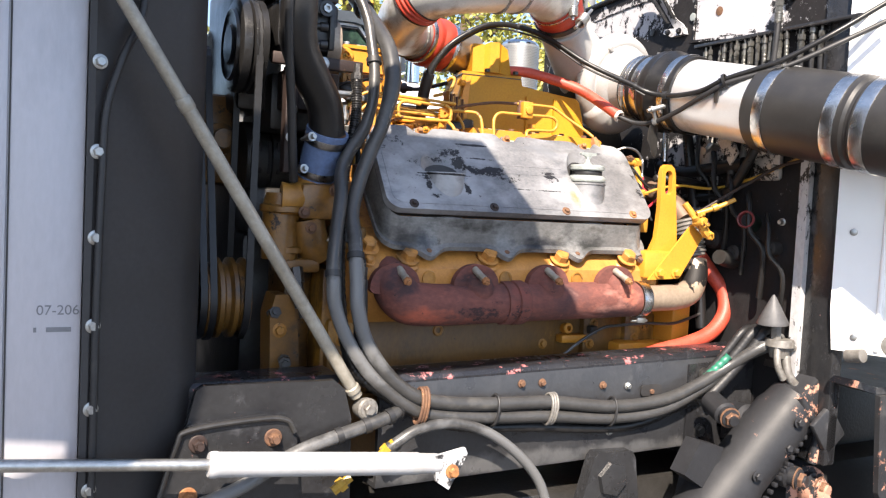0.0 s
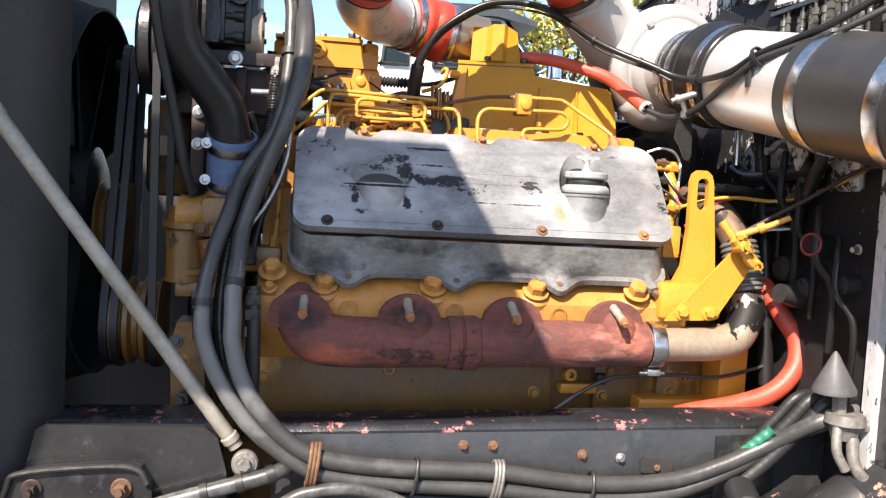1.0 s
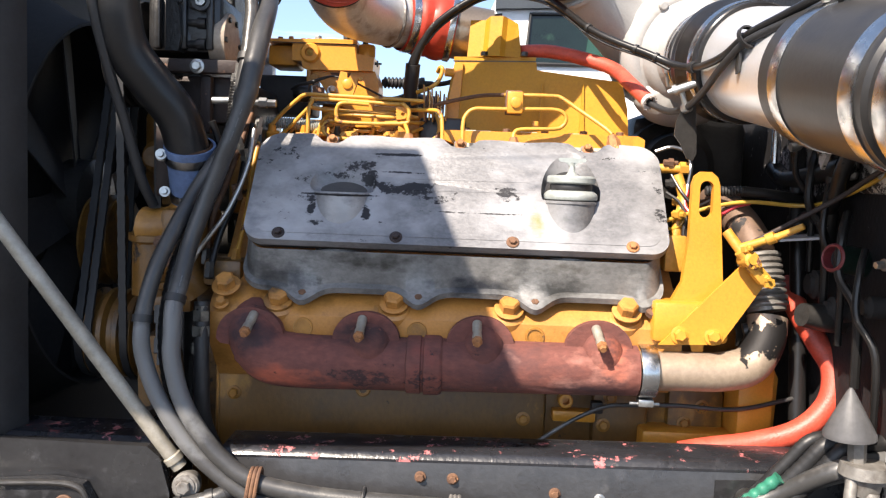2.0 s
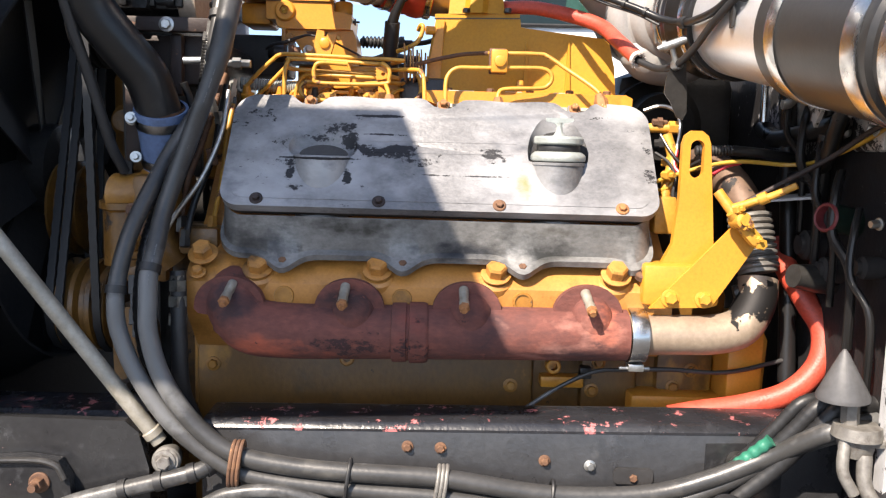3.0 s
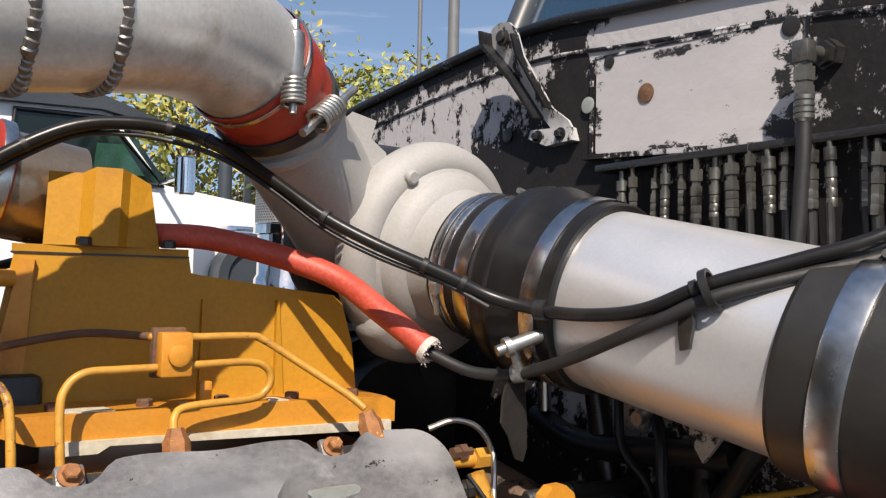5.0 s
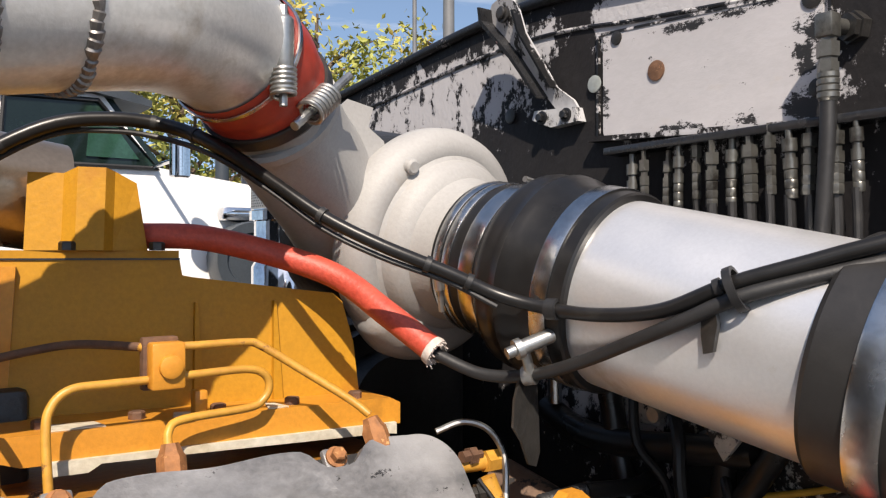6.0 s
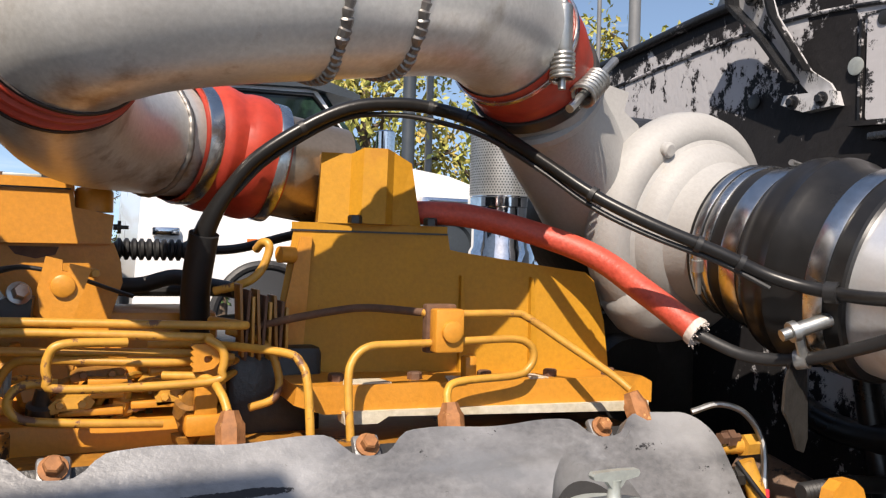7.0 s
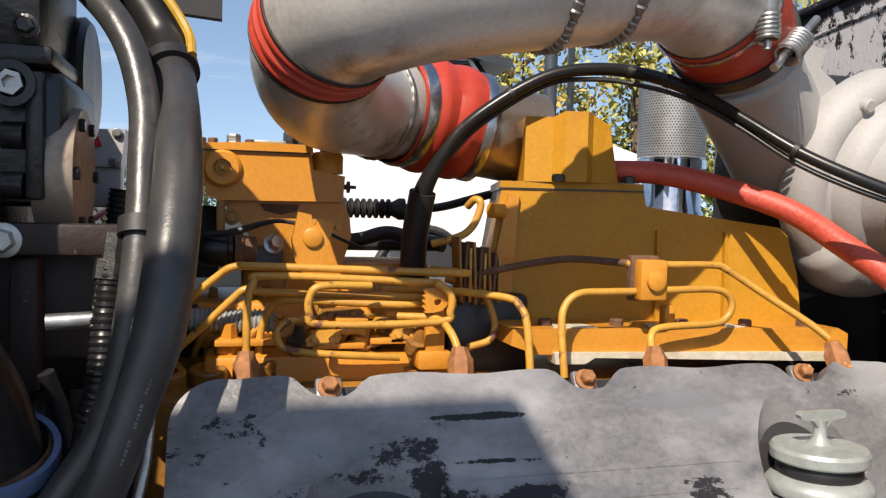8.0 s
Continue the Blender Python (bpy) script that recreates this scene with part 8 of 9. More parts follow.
lathe(bm, V(0.535, -0.11, 1.027), (-0.2, -1, 0.15), [(-0.04, 0.034), (0.02, 0.033), (0.024, 0.022), (0.05, 0.020), (0.052, 0.012), (0.064, 0.012)], 26)
lathe(bm, V(0.66, -0.19, 0.87), (-0.2, -1, 0.0), [(-0.06, 0.06), (0.01, 0.058), (0.014, 0.03), (0.05, 0.028), (0.052, 0.015), (0.07, 0.014)], 26)
part("side_cover", bm, GEAR_BLACK, gear)
bm = B()
box(bm, (0.585, -0.235, 1.06), (0.675, -0.15, 1.135), 0.012, Matrix.Rotation(radians(-38), 3, "Y"))
box(bm, (0.635, -0.24, 1.0), (0.70, -0.16, 1.07), 0.014, Matrix.Rotation(radians(-38), 3, "Y"))
part("valve_block", bm, GEAR_BLACK, gear)
bm = B()
tube(bm, [(0.58, -0.225, 1.10), (0.60, -0.235, 1.06), (0.63, -0.238, 1.02), (0.62, -0.235, 0.95)], 0.011, 12)
for k in range(12):
    box(bm, (0.60 - 0.012 * k, -0.238, 1.02 - 0.014 * k), (0.609 - 0.012 * k, -0.226, 1.03 - 0.014 * k), 0.002)
part("seam_flange", bm, GEAR_BLACK, gear)
part("input_collar", lathe(B(), G0 - GD * 0.034, GD, [(0, 0.012), (0, 0.030), (0.010, 0.034), (0.026, 0.034), (0.034, 0.028), (0.040, 0.028)], 28), RUSTY_STEEL, gear, "rusted input shaft collar")
part("pinch_bolt", lathe(B(), G0 - GD * 0.02 + V(-0.03, -0.036, 0.004), (1, 0.1, 0.5), [(0, 0.005), (0.008, 0.005), (0.008, 0.009), (0.018, 0.009), (0.018, 0.0055), (0.055, 0.0055)], 12), ZINC, gear, "bare steel pinch bolt")
part("cover_plate", box(B(), (0.600, -0.262, 0.985), (0.672, -0.248, 1.075), 0.005, Matrix.Rotation(radians(-38), 3, "Y")), RUSTY_BLACK, gear, "chipped cover plate")
for k in range(4):
    o = G0 + GD * (0.06 + 0.075 * k)
    b2 = B()
    bolt(b2, o + V(-0.02 + 0.03 * (k % 2), -0.066, 0.01), (-0.1, -1, 0.1), 0.0085, 0.008)
    part("gear_bolt", b2, GEAR_BLACK, gear)
for o, ax, r, mm in (((0.425, -0.15, 1.06), (-0.3, -1, -0.2), 0.020, RUSTY_STEEL), ((0.575, -0.20, 0.92), (0.3, -1, -0.1), 0.022, RUSTY_STEEL), ((0.655, -0.20, 0.885), (0.2, -1, 0), 0.024, RUSTY_STEEL)):
    b2 = B()
    lathe(b2, o, ax, [(-0.05, r * 1.3), (0.012, r * 1.3), (0.016, r), (0.036, r), (0.038, r * 0.6), (0.052, r * 0.55)], 22)
    part("port_boss", b2, GEAR_BLACK, gear)
    b2 = B()
    bolt(b2, V(o) + V(ax).normalized() * 0.03, ax, r * 0.8, 0.014, True)
    part("port_nut", b2, mm, gear, "rusty nut")
b2 = B()
prism(b2, [(0.32, 0.93), (0.36, 1.0), (0.43, 0.98), (0.40, 0.88)], lambda u, v, w: (u, -0.155 + w, v), 0.045, 0.008)
part("side_flange", b2, GEAR_BLACK, gear)
bm = B()
prism(bm, [(0.40, 0.80), (0.43, 0.93), (0.47, 0.95), (0.52, 0.90), (0.56, 0.80)], lambda u, v, w: (u, -0.17 + w, v), 0.13, 0.006)
part("mounting_foot", bm, GEAR_BLACK, gear)
under = thing("cross_member", (0.9, 0.3, 0.5), "dark steel cross member below the cab corner", "cross member")
bm = B()
box(bm, (0.60, -0.04, 0.55), (1.5, 0.6, 1.10), 0.02)
part("beam", bm, BLACK_IRON, under)
bm = B()
box(bm, (-0.9, 0.02, 0.45), (0.62, 0.62, 0.86), 0.02)
part("axle_beam", bm, BLACK_IRON, under)
bm = B()
box(bm, (0.70, -0.12, 0.0), (1.4, 0.2, 0.9), 0.05)
part("tyre_block", bm, RUBBER, under)
bm = B()
prism(bm, [(0.63, 1.155), (0.70, 1.135), (1.3, 1.12), (1.3, 1.105), (0.70, 1.12), (0.625, 1.14)], lambda u, v, w: (u, -0.32 + w, v), 0.24, 0.003)
prism(bm, [(0.70, 1.118), (1.3, 1.105), (1.3, 0.6), (0.95, 0.6), (0.72, 0.90)], lambda u, v, w: (u, -0.33 + w, v), 0.012, 0.002)
step = thing("cab_step_bracket", (0.9, -0.2, 1.0), "black chipped steel bracket below the cab corner", "bracket")
part("bracket_body", bm, RUSTY_BLACK, step)

# ---- cab: firewall, corner post and white front ----
cab = thing("truck_cab", (0.9, 0.3, 1.1), "white truck cab with black peeling firewall behind the engine", "truck cab")
FX = 0.632
bm = B()
top = [(-0.20, 2.08), (-0.05, 2.103), (0.10, 2.118), (0.19, 2.127), (0.26, 2.136), (0.33, 2.141), (0.40, 2.141), (0.50, 2.136), (0.60, 2.128), (0.75, 2.115), (0.93, 2.099)]
prism(bm, [(-0.20, 0.95), (0.93, 0.95)] + top[::-1], lambda u, v, w: (FX + w, u, v), 0.02, 0)
part("firewall_sheet", bm, FIREWALL, cab, "black firewall with peeling paint")
bm = B()
tube(bm, [(FX - 0.004, y, z) for y, z in top], 0.0075, 14, 6)
part("cowl_lip", bm, FLAKED, cab)
bm = B()
tube(bm, [(FX - 0.001, y, z - 0.045) for y, z in top], 0.0028, 8, 6)
part("cowl_crease", bm, PEEL, cab)
bm = B()
prism(bm, round_rect(-0.05, 1.938, 0.222, 2.06, 0.006), lambda u, v, w: (FX - 0.003 + w, u, v + 0.06 * u), 0.003, 0.001)
part("access_panel", bm, BARE_PANEL, cab, "white access panel with black flakes")
for pts in ([(-0.058, 2.056), (0.232, 2.0735), (0.232, 2.0765), (-0.058, 2.059)], [(0.229, 1.953), (0.232, 1.953), (0.232, 2.0735), (0.229, 2.0735)], [(-0.058, 1.936), (-0.055, 1.936), (-0.055, 2.056), (-0.058, 2.056)]):
    part("panel_border", prism(B(), pts, lambda u, v, w: (FX - 0.004 + w, u, v), 0.004, 0.0008), PEEL, cab)
bm = B()
prism(bm, [(-0.055, 1.928), (0.235, 1.946), (0.235, 1.952), (-0.055, 1.934)], lambda u, v, w: (FX - 0.016 + w, u, v), 0.016, 0.002)
part("panel_ledge", bm, FIREWALL, cab)
for y, z, r, mm in ((0.142, 2.016, 0.0115, RUSTY_STEEL), (0.235, 2.017, 0.0105, CAP_METAL), (0.20, 2.065, 0.008, BLACK_IRON), (-0.04, 2.05, 0.010, BLACK_IRON), (-0.045, 1.965, 0.009, BLACK_IRON), (0.39, 2.0, 0.010, BLACK_IRON), (0.62, 2.0, 0.009, BLACK_IRON)):
    b2 = B()
    lathe(b2, (FX - 0.0035, y, z), (-1, 0, 0), [(0, r), (0.0012, r), (0.0016, r * 0.9)], 22)
    part("hole_plug", b2, mm, cab)
STOP = [(0.388, 2.116), (0.386, 2.131), (0.376, 2.141), (0.359, 2.145), (0.340, 2.141), (0.330, 2.130), (0.326, 2.095), (0.292, 2.022), (0.268, 2.003), (0.262, 1.990), (0.296, 1.990), (0.312, 2.012), (0.345, 2.065)]
stop_at = lambda u, v, w: (0.586 + 0.30 * (2.135 - v) + w, u, v)
hs_plate = part("hood_stop", prism(B(), STOP, stop_at, 0.004, 0.001), FLANGE, cab, "black bracket with worn white patches")
part("stop_flange", prism(B(), [(0.384, 2.136), (0.388, 2.117), (0.346, 2.064), (0.313, 2.010), (0.310, 2.012), (0.342, 2.068), (0.382, 2.119), (0.379, 2.135)], lambda u, v, w: stop_at(u, v, w - 0.020), 0.021, 0.001), BLACK_PAINT, hs_plate)
part("stop_flange", prism(B(), [(0.328, 2.122), (0.326, 2.095), (0.292, 2.022), (0.295, 2.021), (0.330, 2.095), (0.332, 2.122)], lambda u, v, w: stop_at(u, v, w - 0.012), 0.013, 0.001), FLAKED, hs_plate)
part("stop_bolt", lathe(B(), (0.590, 0.357, 2.125), (-1, 0, 0.1), [(0, 0.012), (0.003, 0.012), (0.004, 0.0085), (0.008, 0.0085), (0.009, 0.007)], 18), BLACK_IRON, hs_plate)
part("bracket_foot", prism(B(), [(0.252, 1.974), (0.258, 1.992), (0.33, 1.997), (0.335, 1.986), (0.30, 1.972)], lambda u, v, w: (0.6175 + w, u, v), 0.014, 0.003), FLANGE, cab, "bracket foot with flaking white paint")
for y, z in ((0.272, 1.984), (0.315, 1.986)):
    part("foot_bolt", bolt(B(), (0.6175, y, z), (-1, 0, 0), 0.006, 0.006), FLAKED, cab)
# elbow fitting and hose on the firewall
EX, EY = 0.600, -0.070
bm = lathe(B(), (0.634, EY - 0.010, 2.013), (-1, 0.25, 0), [(0, 0.015), (0.010, 0.015), (0.010, 0.0125), (0.016, 0.0125)], 6)
part("port_nut", bm, BLACK_IRON, cab)
bm = box(B(), (EX - 0.0085, EY - 0.0085, 2.001), (EX + 0.0085, EY + 0.0085, 2.023), 0.0025)
lathe(bm, (EX + 0.006, EY - 0.001, 2.013), (1, -0.2, 0), [(0, 0.0075), (0.014, 0.0075), (0.014, 0.009), (0.022, 0.009)], 14)
part("elbow_fitting", bm, OLD_ZINC, cab, "zinc elbow fitting")
part("swivel_nut", lathe(B(), (EX, EY, 2.001), (0, 0, -1), [(0, 0.0072), (0.004, 0.0072), (0.004, 0.0098), (0.017, 0.0098), (0.018, 0.008), (0.022, 0.008), (0.022, 0.0092), (0.030, 0.0092)], 6), OLD_ZINC, cab)
crimp = B()
prof = [(0, 0.0078)]
for k in range(4):
    prof += [(0.001 + k * 0.006, 0.0094), (0.005 + k * 0.006, 0.0094), (0.006 + k * 0.006, 0.0084)]
part("crimp_collar", lathe(crimp, (EX, EY, 1.971), (0, 0, -1), prof + [(0.026, 0.0076)], 20), OLD_ZINC, cab)
bm = B()
tube(bm, [(EX, EY, 1.947), (EX - 0.001, EY + 0.001, 1.90), (0.60, -0.06, 1.80), (0.61, -0.03, 1.68)], 0.0072, 14)
part("firewall_hose", bm, RUBBER, cab)
rnd = random.Random(4)
for k in range(17):
    y = 0.165 - 0.0215 * k + rnd.uniform(-0.004, 0.004)
    z = 1.918 + rnd.uniform(-0.012, 0.004)
    r = rnd.choice((0.005, 0.0062, 0.0072))
    x = 0.612 + rnd.uniform(-0.006, 0.008)
    prof = [(-0.016, r * 0.55), (-0.004, r * 0.55), (-0.004, r * 1.15), (0.008, r * 1.15), (0.009, r * 0.8), (0.014, r * 0.8), (0.014, r * 1.1), (0.024, r * 1.1), (0.025, r * 0.9)]
    for q in range(3):
        prof += [(0.026 + q * 0.009, r * 1.02), (0.033 + q * 0.009, r * 1.02), (0.034 + q * 0.009, r * 0.92)]
    part("air_line_fitting", lathe(B(), (x, y, z), (rnd.uniform(-0.05, 0.05), rnd.uniform(-0.05, 0.05), -1), prof, 6 if k % 3 else 12), OLD_ZINC, cab, "greasy zinc air line fitting")
    part("air_line", tube(B(), [(x, y, z - 0.048), (x + 0.001, y, z - 0.10), (0.615, y + 0.01, z - 0.22)], r * 0.85, 10), RUBBER, cab)
part("manifold_rail", box(B(), (0.604, -0.28, 1.925), (0.632, 0.20, 1.934), 0.002), BLACK_PAINT, cab)
# dark shapes low on the firewall
for (a, r) in (([(0.60, 0.20, 1.72), (0.605, 0.18, 1.60), (0.60, 0.14, 1.45), (0.60, 0.1, 1.2)], 0.014), ([(0.61, 0.02, 1.78), (0.60, 0.03, 1.66), (0.605, 0.05, 1.5)], 0.012), ([(0.60, -0.06, 1.70), (0.59, -0.02, 1.62), (0.60, 0.05, 1.55), (0.61, 0.2, 1.53)], 0.012), ([(0.61, 0.3, 1.62), (0.6, 0.2, 1.60), (0.6, 0.0, 1.62)], 0.016)):
    b2 = B()
    tube(b2, a, r, 14)
    part("dark_hose", b2, RUBBER_SMOOTH, cab)
for y, z, r in ((0.02, 1.40, 0.020), (0.09, 1.43, 0.024), (-0.09, 1.42, 0.016)):
    b2 = B()
    lathe(b2, (0.615, y, z), (-1, 0, 0), [(-0.03, r), (0.01, r), (0.014, r * 0.7), (0.02, r * 0.65)], 30)
    part("dark_grommet", b2, FAN_BLACK, cab, "black oily grommet")
bm = B()
for y0, z0, y1, z1 in ((0.02, 1.60, 0.11, 1.70), (-0.09, 1.58, 0.0, 1.72), (0.13, 1.62, 0.2, 1.70)):
    box(bm, (0.618, y0, z0), (0.634, y1, z1), 0.01)
part("foil_shield", bm, SHEET, cab, "black sheet with flaked bare spots")
bm = B()
tube(bm, [(0.60, 0.276, 1.71), (0.60, 0.276, 1.67), (0.60, 0.275, 1.63)], 0.0085, 14)
part("bare_tube", bm, STEEL, cab, "short bare steel tube")
bm = B()
tube(bm, [(0.60, 0.09, 1.66), (0.575, 0.085, 1.665), (0.56, 0.085, 1.652), (0.55, 0.085, 1.65)], 0.0075, 12)
part("small_elbow", bm, ZINC, cab)
rq = random.Random(8)
for k in range(9):
    y, z = rq.uniform(-0.10, 0.24), rq.uniform(1.64, 1.80)
    b2 = B()
    ln = rq.uniform(0.03, 0.07)
    a = rq.uniform(-0.9, 0.9)
    prism(b2, [(-ln, -ln * 0.5), (ln * 0.9, -ln * 0.4), (ln, ln * 0.3), (0.2 * ln, ln * 0.55), (-0.8 * ln, ln * 0.4)], lambda u, v, w: (0.612 - 0.02 * (k % 3) + w, y + u * math.cos(a) - v * math.sin(a), z + u * math.sin(a) + v * math.cos(a)), 0.006, 0.002)
    part("heat_shield_piece", b2, SHEET if k % 2 else FLAKED, cab)
for k in range(8):
    y, z = rq.uniform(-0.12, 0.2), rq.uniform(1.36, 1.72)
    b2 = B()
    bolt(b2, (0.61, y, z), (-1, rq.uniform(-0.4, 0.4), rq.uniform(-0.3, 0.3)), 0.006, 0.012, True)
    part("small_bolt", b2, ZINC if k % 2 else BLACK_IRON, cab)
for k in range(5):
    y, z = 0.16 - 0.06 * k, 1.70 - 0.05 * k
    b2 = tube(B(), [(0.60, y, z), (0.585, y - 0.02, z - 0.03), (0.58, y - 0.03, z - 0.09), (0.595, y - 0.06, z - 0.14), (0.605, y - 0.05, z - 0.25)], 0.0055 + 0.0015 * (k % 2), 10)
    part("small_cable", b2, RUBBER_SMOOTH, cab)
bm = B()
tube(bm, [(0.47, 0.0, 1.50), (0.53, -0.02, 1.54), (0.575, -0.05, 1.575), (0.60, -0.10, 1.61), (0.61, -0.16, 1.625)], 0.0038, 10)
part("rusty_rod", bm, DARK_RUST, cab, "thin rusty rod")
bm = B()
prism(bm, [(0.55, 0.10), (0.615, 0.06), (0.63, 0.10), (0.60, 0.16), (0.56, 0.17)], lambda u, v, w: (u, v, 1.497 + w + 0.15 * (u - 0.55)), 0.004, 0.001)
part("pale_plate", bm, WHITE_CYL, cab, "sunlit pale sheet metal plate")
# corner post and white cab front
bm = B()
prism(bm, [(-0.182, 0.95), (-0.158, 0.95), (-0.152, 1.78), (-0.176, 1.78)], lambda u, v, w: (0.612 + w, u, v), 0.03, 0.003)
part("corner_post", bm, FLANGE, cab, "white corner flange with black flakes")
bm = B()
box(bm, (0.625, -0.262, 0.95), (0.66, -0.178, 2.02), 0.004)
part("post_web", bm, BLACK_PAINT, cab)
bm = B()
prism(bm, [(-0.80, 1.208), (-0.262, 1.212), (-0.255, 1.30), (-0.25, 2.0), (-0.80, 2.0)], lambda u, v, w: (0.612 + w + 0.5 * (-0.25 - u), u, v), 0.03, 0.004)
part("front_panel", bm, WHITE_PAINT, cab, "sunlit white front panel")
bm = B()
for y in (-0.34, -0.36, -0.43, -0.46, -0.52):
    x = 0.612 + 0.5 * (-0.25 - y)
    tube(bm, [(x, y, 1.22), (x, y, 1.99)], 0.006, 10)
part("panel_bead", bm, WHITE_PAINT, cab)
for y, z in ((-0.30, 1.245), (-0.285, 1.47), (-0.30, 1.72), (-0.40, 1.245)):
    b2 = B()
    lathe(b2, (0.612 + 0.5 * (-0.25 - y), y, z), (-1, -0.5, 0), [(0, 0.008), (0.003, 0.0075), (0.004, 0.005)], 16)
    part("rivet", b2, ZINC, cab)
bm = B()
lathe(bm, (0.585, -0.345, 1.215), (0, -1, 0.2), [(-0.02, 0.014), (0.016, 0.014), (0.018, 0.008)], 26)
lathe(bm, (0.62, -0.40, 1.245), (-0.8, -0.5, 0), [(0, 0.022), (0.012, 0.022), (0.014, 0.014)], 26)
part("hinge_boss", bm, STUD, cab)
# cowl top, windshield and roof
bm = B()
prism(bm, [(0.65, 2.09), (1.15, 2.18), (1.15, 2.15), (0.65, 2.06)], lambda u, v, w: (u, -0.9 + w, v), 1.83, 0.006)
part("cowl_top", bm, BARE_PANEL, cab)
bm = B()
prism(bm, [(1.0, 2.17), (1.38, 3.0), (1.40, 3.0), (1.02, 2.17)], lambda u, v, w: (u, -0.7 + w, v), 1.6, 0.002)
part("windshield", bm, SKY_GLASS, cab, "windshield with sky reflection coloured blue")
for y in (-0.75, 0.03, 0.90):
    b2 = tube(B(), [(0.99, y, 2.16), (1.37, y, 3.0)], 0.03, 12)
    part("windshield_pillar", b2, DARK_POLE, cab, "dark windshield pillar")
bm = B()
box(bm, (1.36, -0.9, 2.98), (2.8, 0.93, 3.1), 0.03)
box(bm, (1.40, -0.9, 1.2), (2.8, 0.93, 2.1), 0.03)
part("cab_body", bm, WHITE_PAINT, cab)

# ---- opened hood: unseen panels that shade the engine, and the far side ----
hood = thing("hood_and_shade_panels", (-1.0, -0.78, 0.6), "opened hood with unseen white panels placed to shade the engine", "hood")
CY = -0.75


def up_sun(p):
    k = (p[1] - CY) / SUN_WAY.y
    return (p[0] - SUN_WAY.x * k, p[2] - SUN_WAY.z * k)


# unseen panel's outline, traced up the sun from the shadow edges on the engine
a = up_sun((-0.046, 0.156, 1.625))
b = up_sun((0.150, 0.0, 1.22))
c = up_sun((-0.43, -0.03, 1.228))
bm = B()
prism(bm, [(-1.9, a[1]), a, b, c, up_sun((-0.69, -0.03, 1.195)), up_sun((-0.735, -0.02, 0.97)), up_sun((-0.868, -0.098, 0.97)), up_sun((-1.06, -0.09, 0.99)),
           up_sun((-1.0, -0.082, 1.03)), up_sun((-0.892, -0.082, 1.07)), up_sun((-0.882, -0.082, 1.125)), up_sun((-1.0, -0.082, 1.14)), (-1.9, c[1])], lambda u, v, w: (u, CY - w, v), 0.03, 0)
part("shade_panel", bm, WHITE_PAINT, hood)
# shell out of view, raised to keep sky light off the engine
bm = B()
box(bm, (-2.0, -0.80, 0.55), (-1.86, 1.6, 3.5), 0.03)
box(bm, (-2.02, -0.06, 0.9), (-1.9, 0.06, 1.12), 0.01)
part("sky_block_shell", bm, WHITE_PAINT, hood)

bm = B()
prism(bm, [(-0.56, 2.32), (-0.452, 2.200), (-0.303, 2.190), (-0.303, 2.9), (-1.86, 2.9), (-1.86, 2.34)], lambda u, v, w: (u, 1.382 + w, v), 0.03, 0.004)
part("far_side_panel", bm, BLACK_PLASTIC, hood, "dark inner face of the raised hood side")

fender = thing("far_fender", (-1.2, 1.4, 0.6), "dark far fender and inner wall of the engine bay", "fender")
bm = B()
prism(bm, [(-1.86, 0.6), (-0.58, 0.6), (-0.58, 1.60), (-0.66, 1.66), (-1.86, 1.70)], lambda u, v, w: (u, 1.40 + w, v), 0.04, 0.01)
part("panel", bm, BLACK_PLASTIC, fender)
part("rolled_lip", tube(B(), [(-1.86, 1.40, 1.702), (-1.2, 1.40, 1.683), (-0.68, 1.40, 1.665), (-0.60, 1.40, 1.622), (-0.58, 1.40, 1.58), (-0.58, 1.40, 1.0)], 0.012, 10, 6), FAN_BLACK, fender)

# ---- white truck parked beyond ----
far = thing("parked_truck", (0.6, 3.4, 0.0), "white conventional truck parked alongside, with amber roof lights", "truck")
TY = 2.75
bm = B()
prism(bm, [(-0.04, 1.0), (0.02, 2.12), (0.16, 2.45), (0.62, 2.47), (0.86, 2.16), (1.25, 2.11), (1.52, 2.03), (1.60, 1.85), (1.62, 1.2), (0.78, 1.2), (0.70, 1.55), (0.56, 1.70), (0.38, 1.70), (0.26, 1.55), (0.2, 1.1)], lambda u, v, w: (u, TY + w, v), 1.9, 0.05, 3)
part("cab_and_hood", bm, WHITE_PAINT, far)
for name, pts, label in (("side_window", [(0.315, 2.15), (0.33, 2.385), (0.64, 2.395), (0.862, 2.155)], "dark side window"), ("rear_window", [(0.06, 2.15), (0.08, 2.37), (0.185, 2.38), (0.185, 2.15)], "dark rear side window")):
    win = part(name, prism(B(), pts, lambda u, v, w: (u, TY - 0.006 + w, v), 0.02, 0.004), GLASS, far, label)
    edge = [(p[0], TY - 0.010, p[1]) for p in pts]
    part("window_rubber", tube(B(), edge + edge[:1], 0.010, 8, bend=False), RUBBER, win)
# the green of this pane is a painted reflection of trees
part("vent_window", prism(B(), [(0.60, 2.185), (0.61, 2.295), (0.705, 2.30), (0.79, 2.185)], lambda u, v, w: (u, TY - 0.0125 + w, v), 0.006, 0.002), TREE_REFLECT_GLASS, far, "window pane with tree reflections painted green")
bm = B()
prism(bm, [(0.64, 2.44), (0.66, 2.46), (0.89, 2.16), (0.87, 2.14)], lambda u, v, w: (u, TY + 0.012 + w, v), 1.87, 0.004)
part("windshield", bm, GLASS, far)
bm = B()
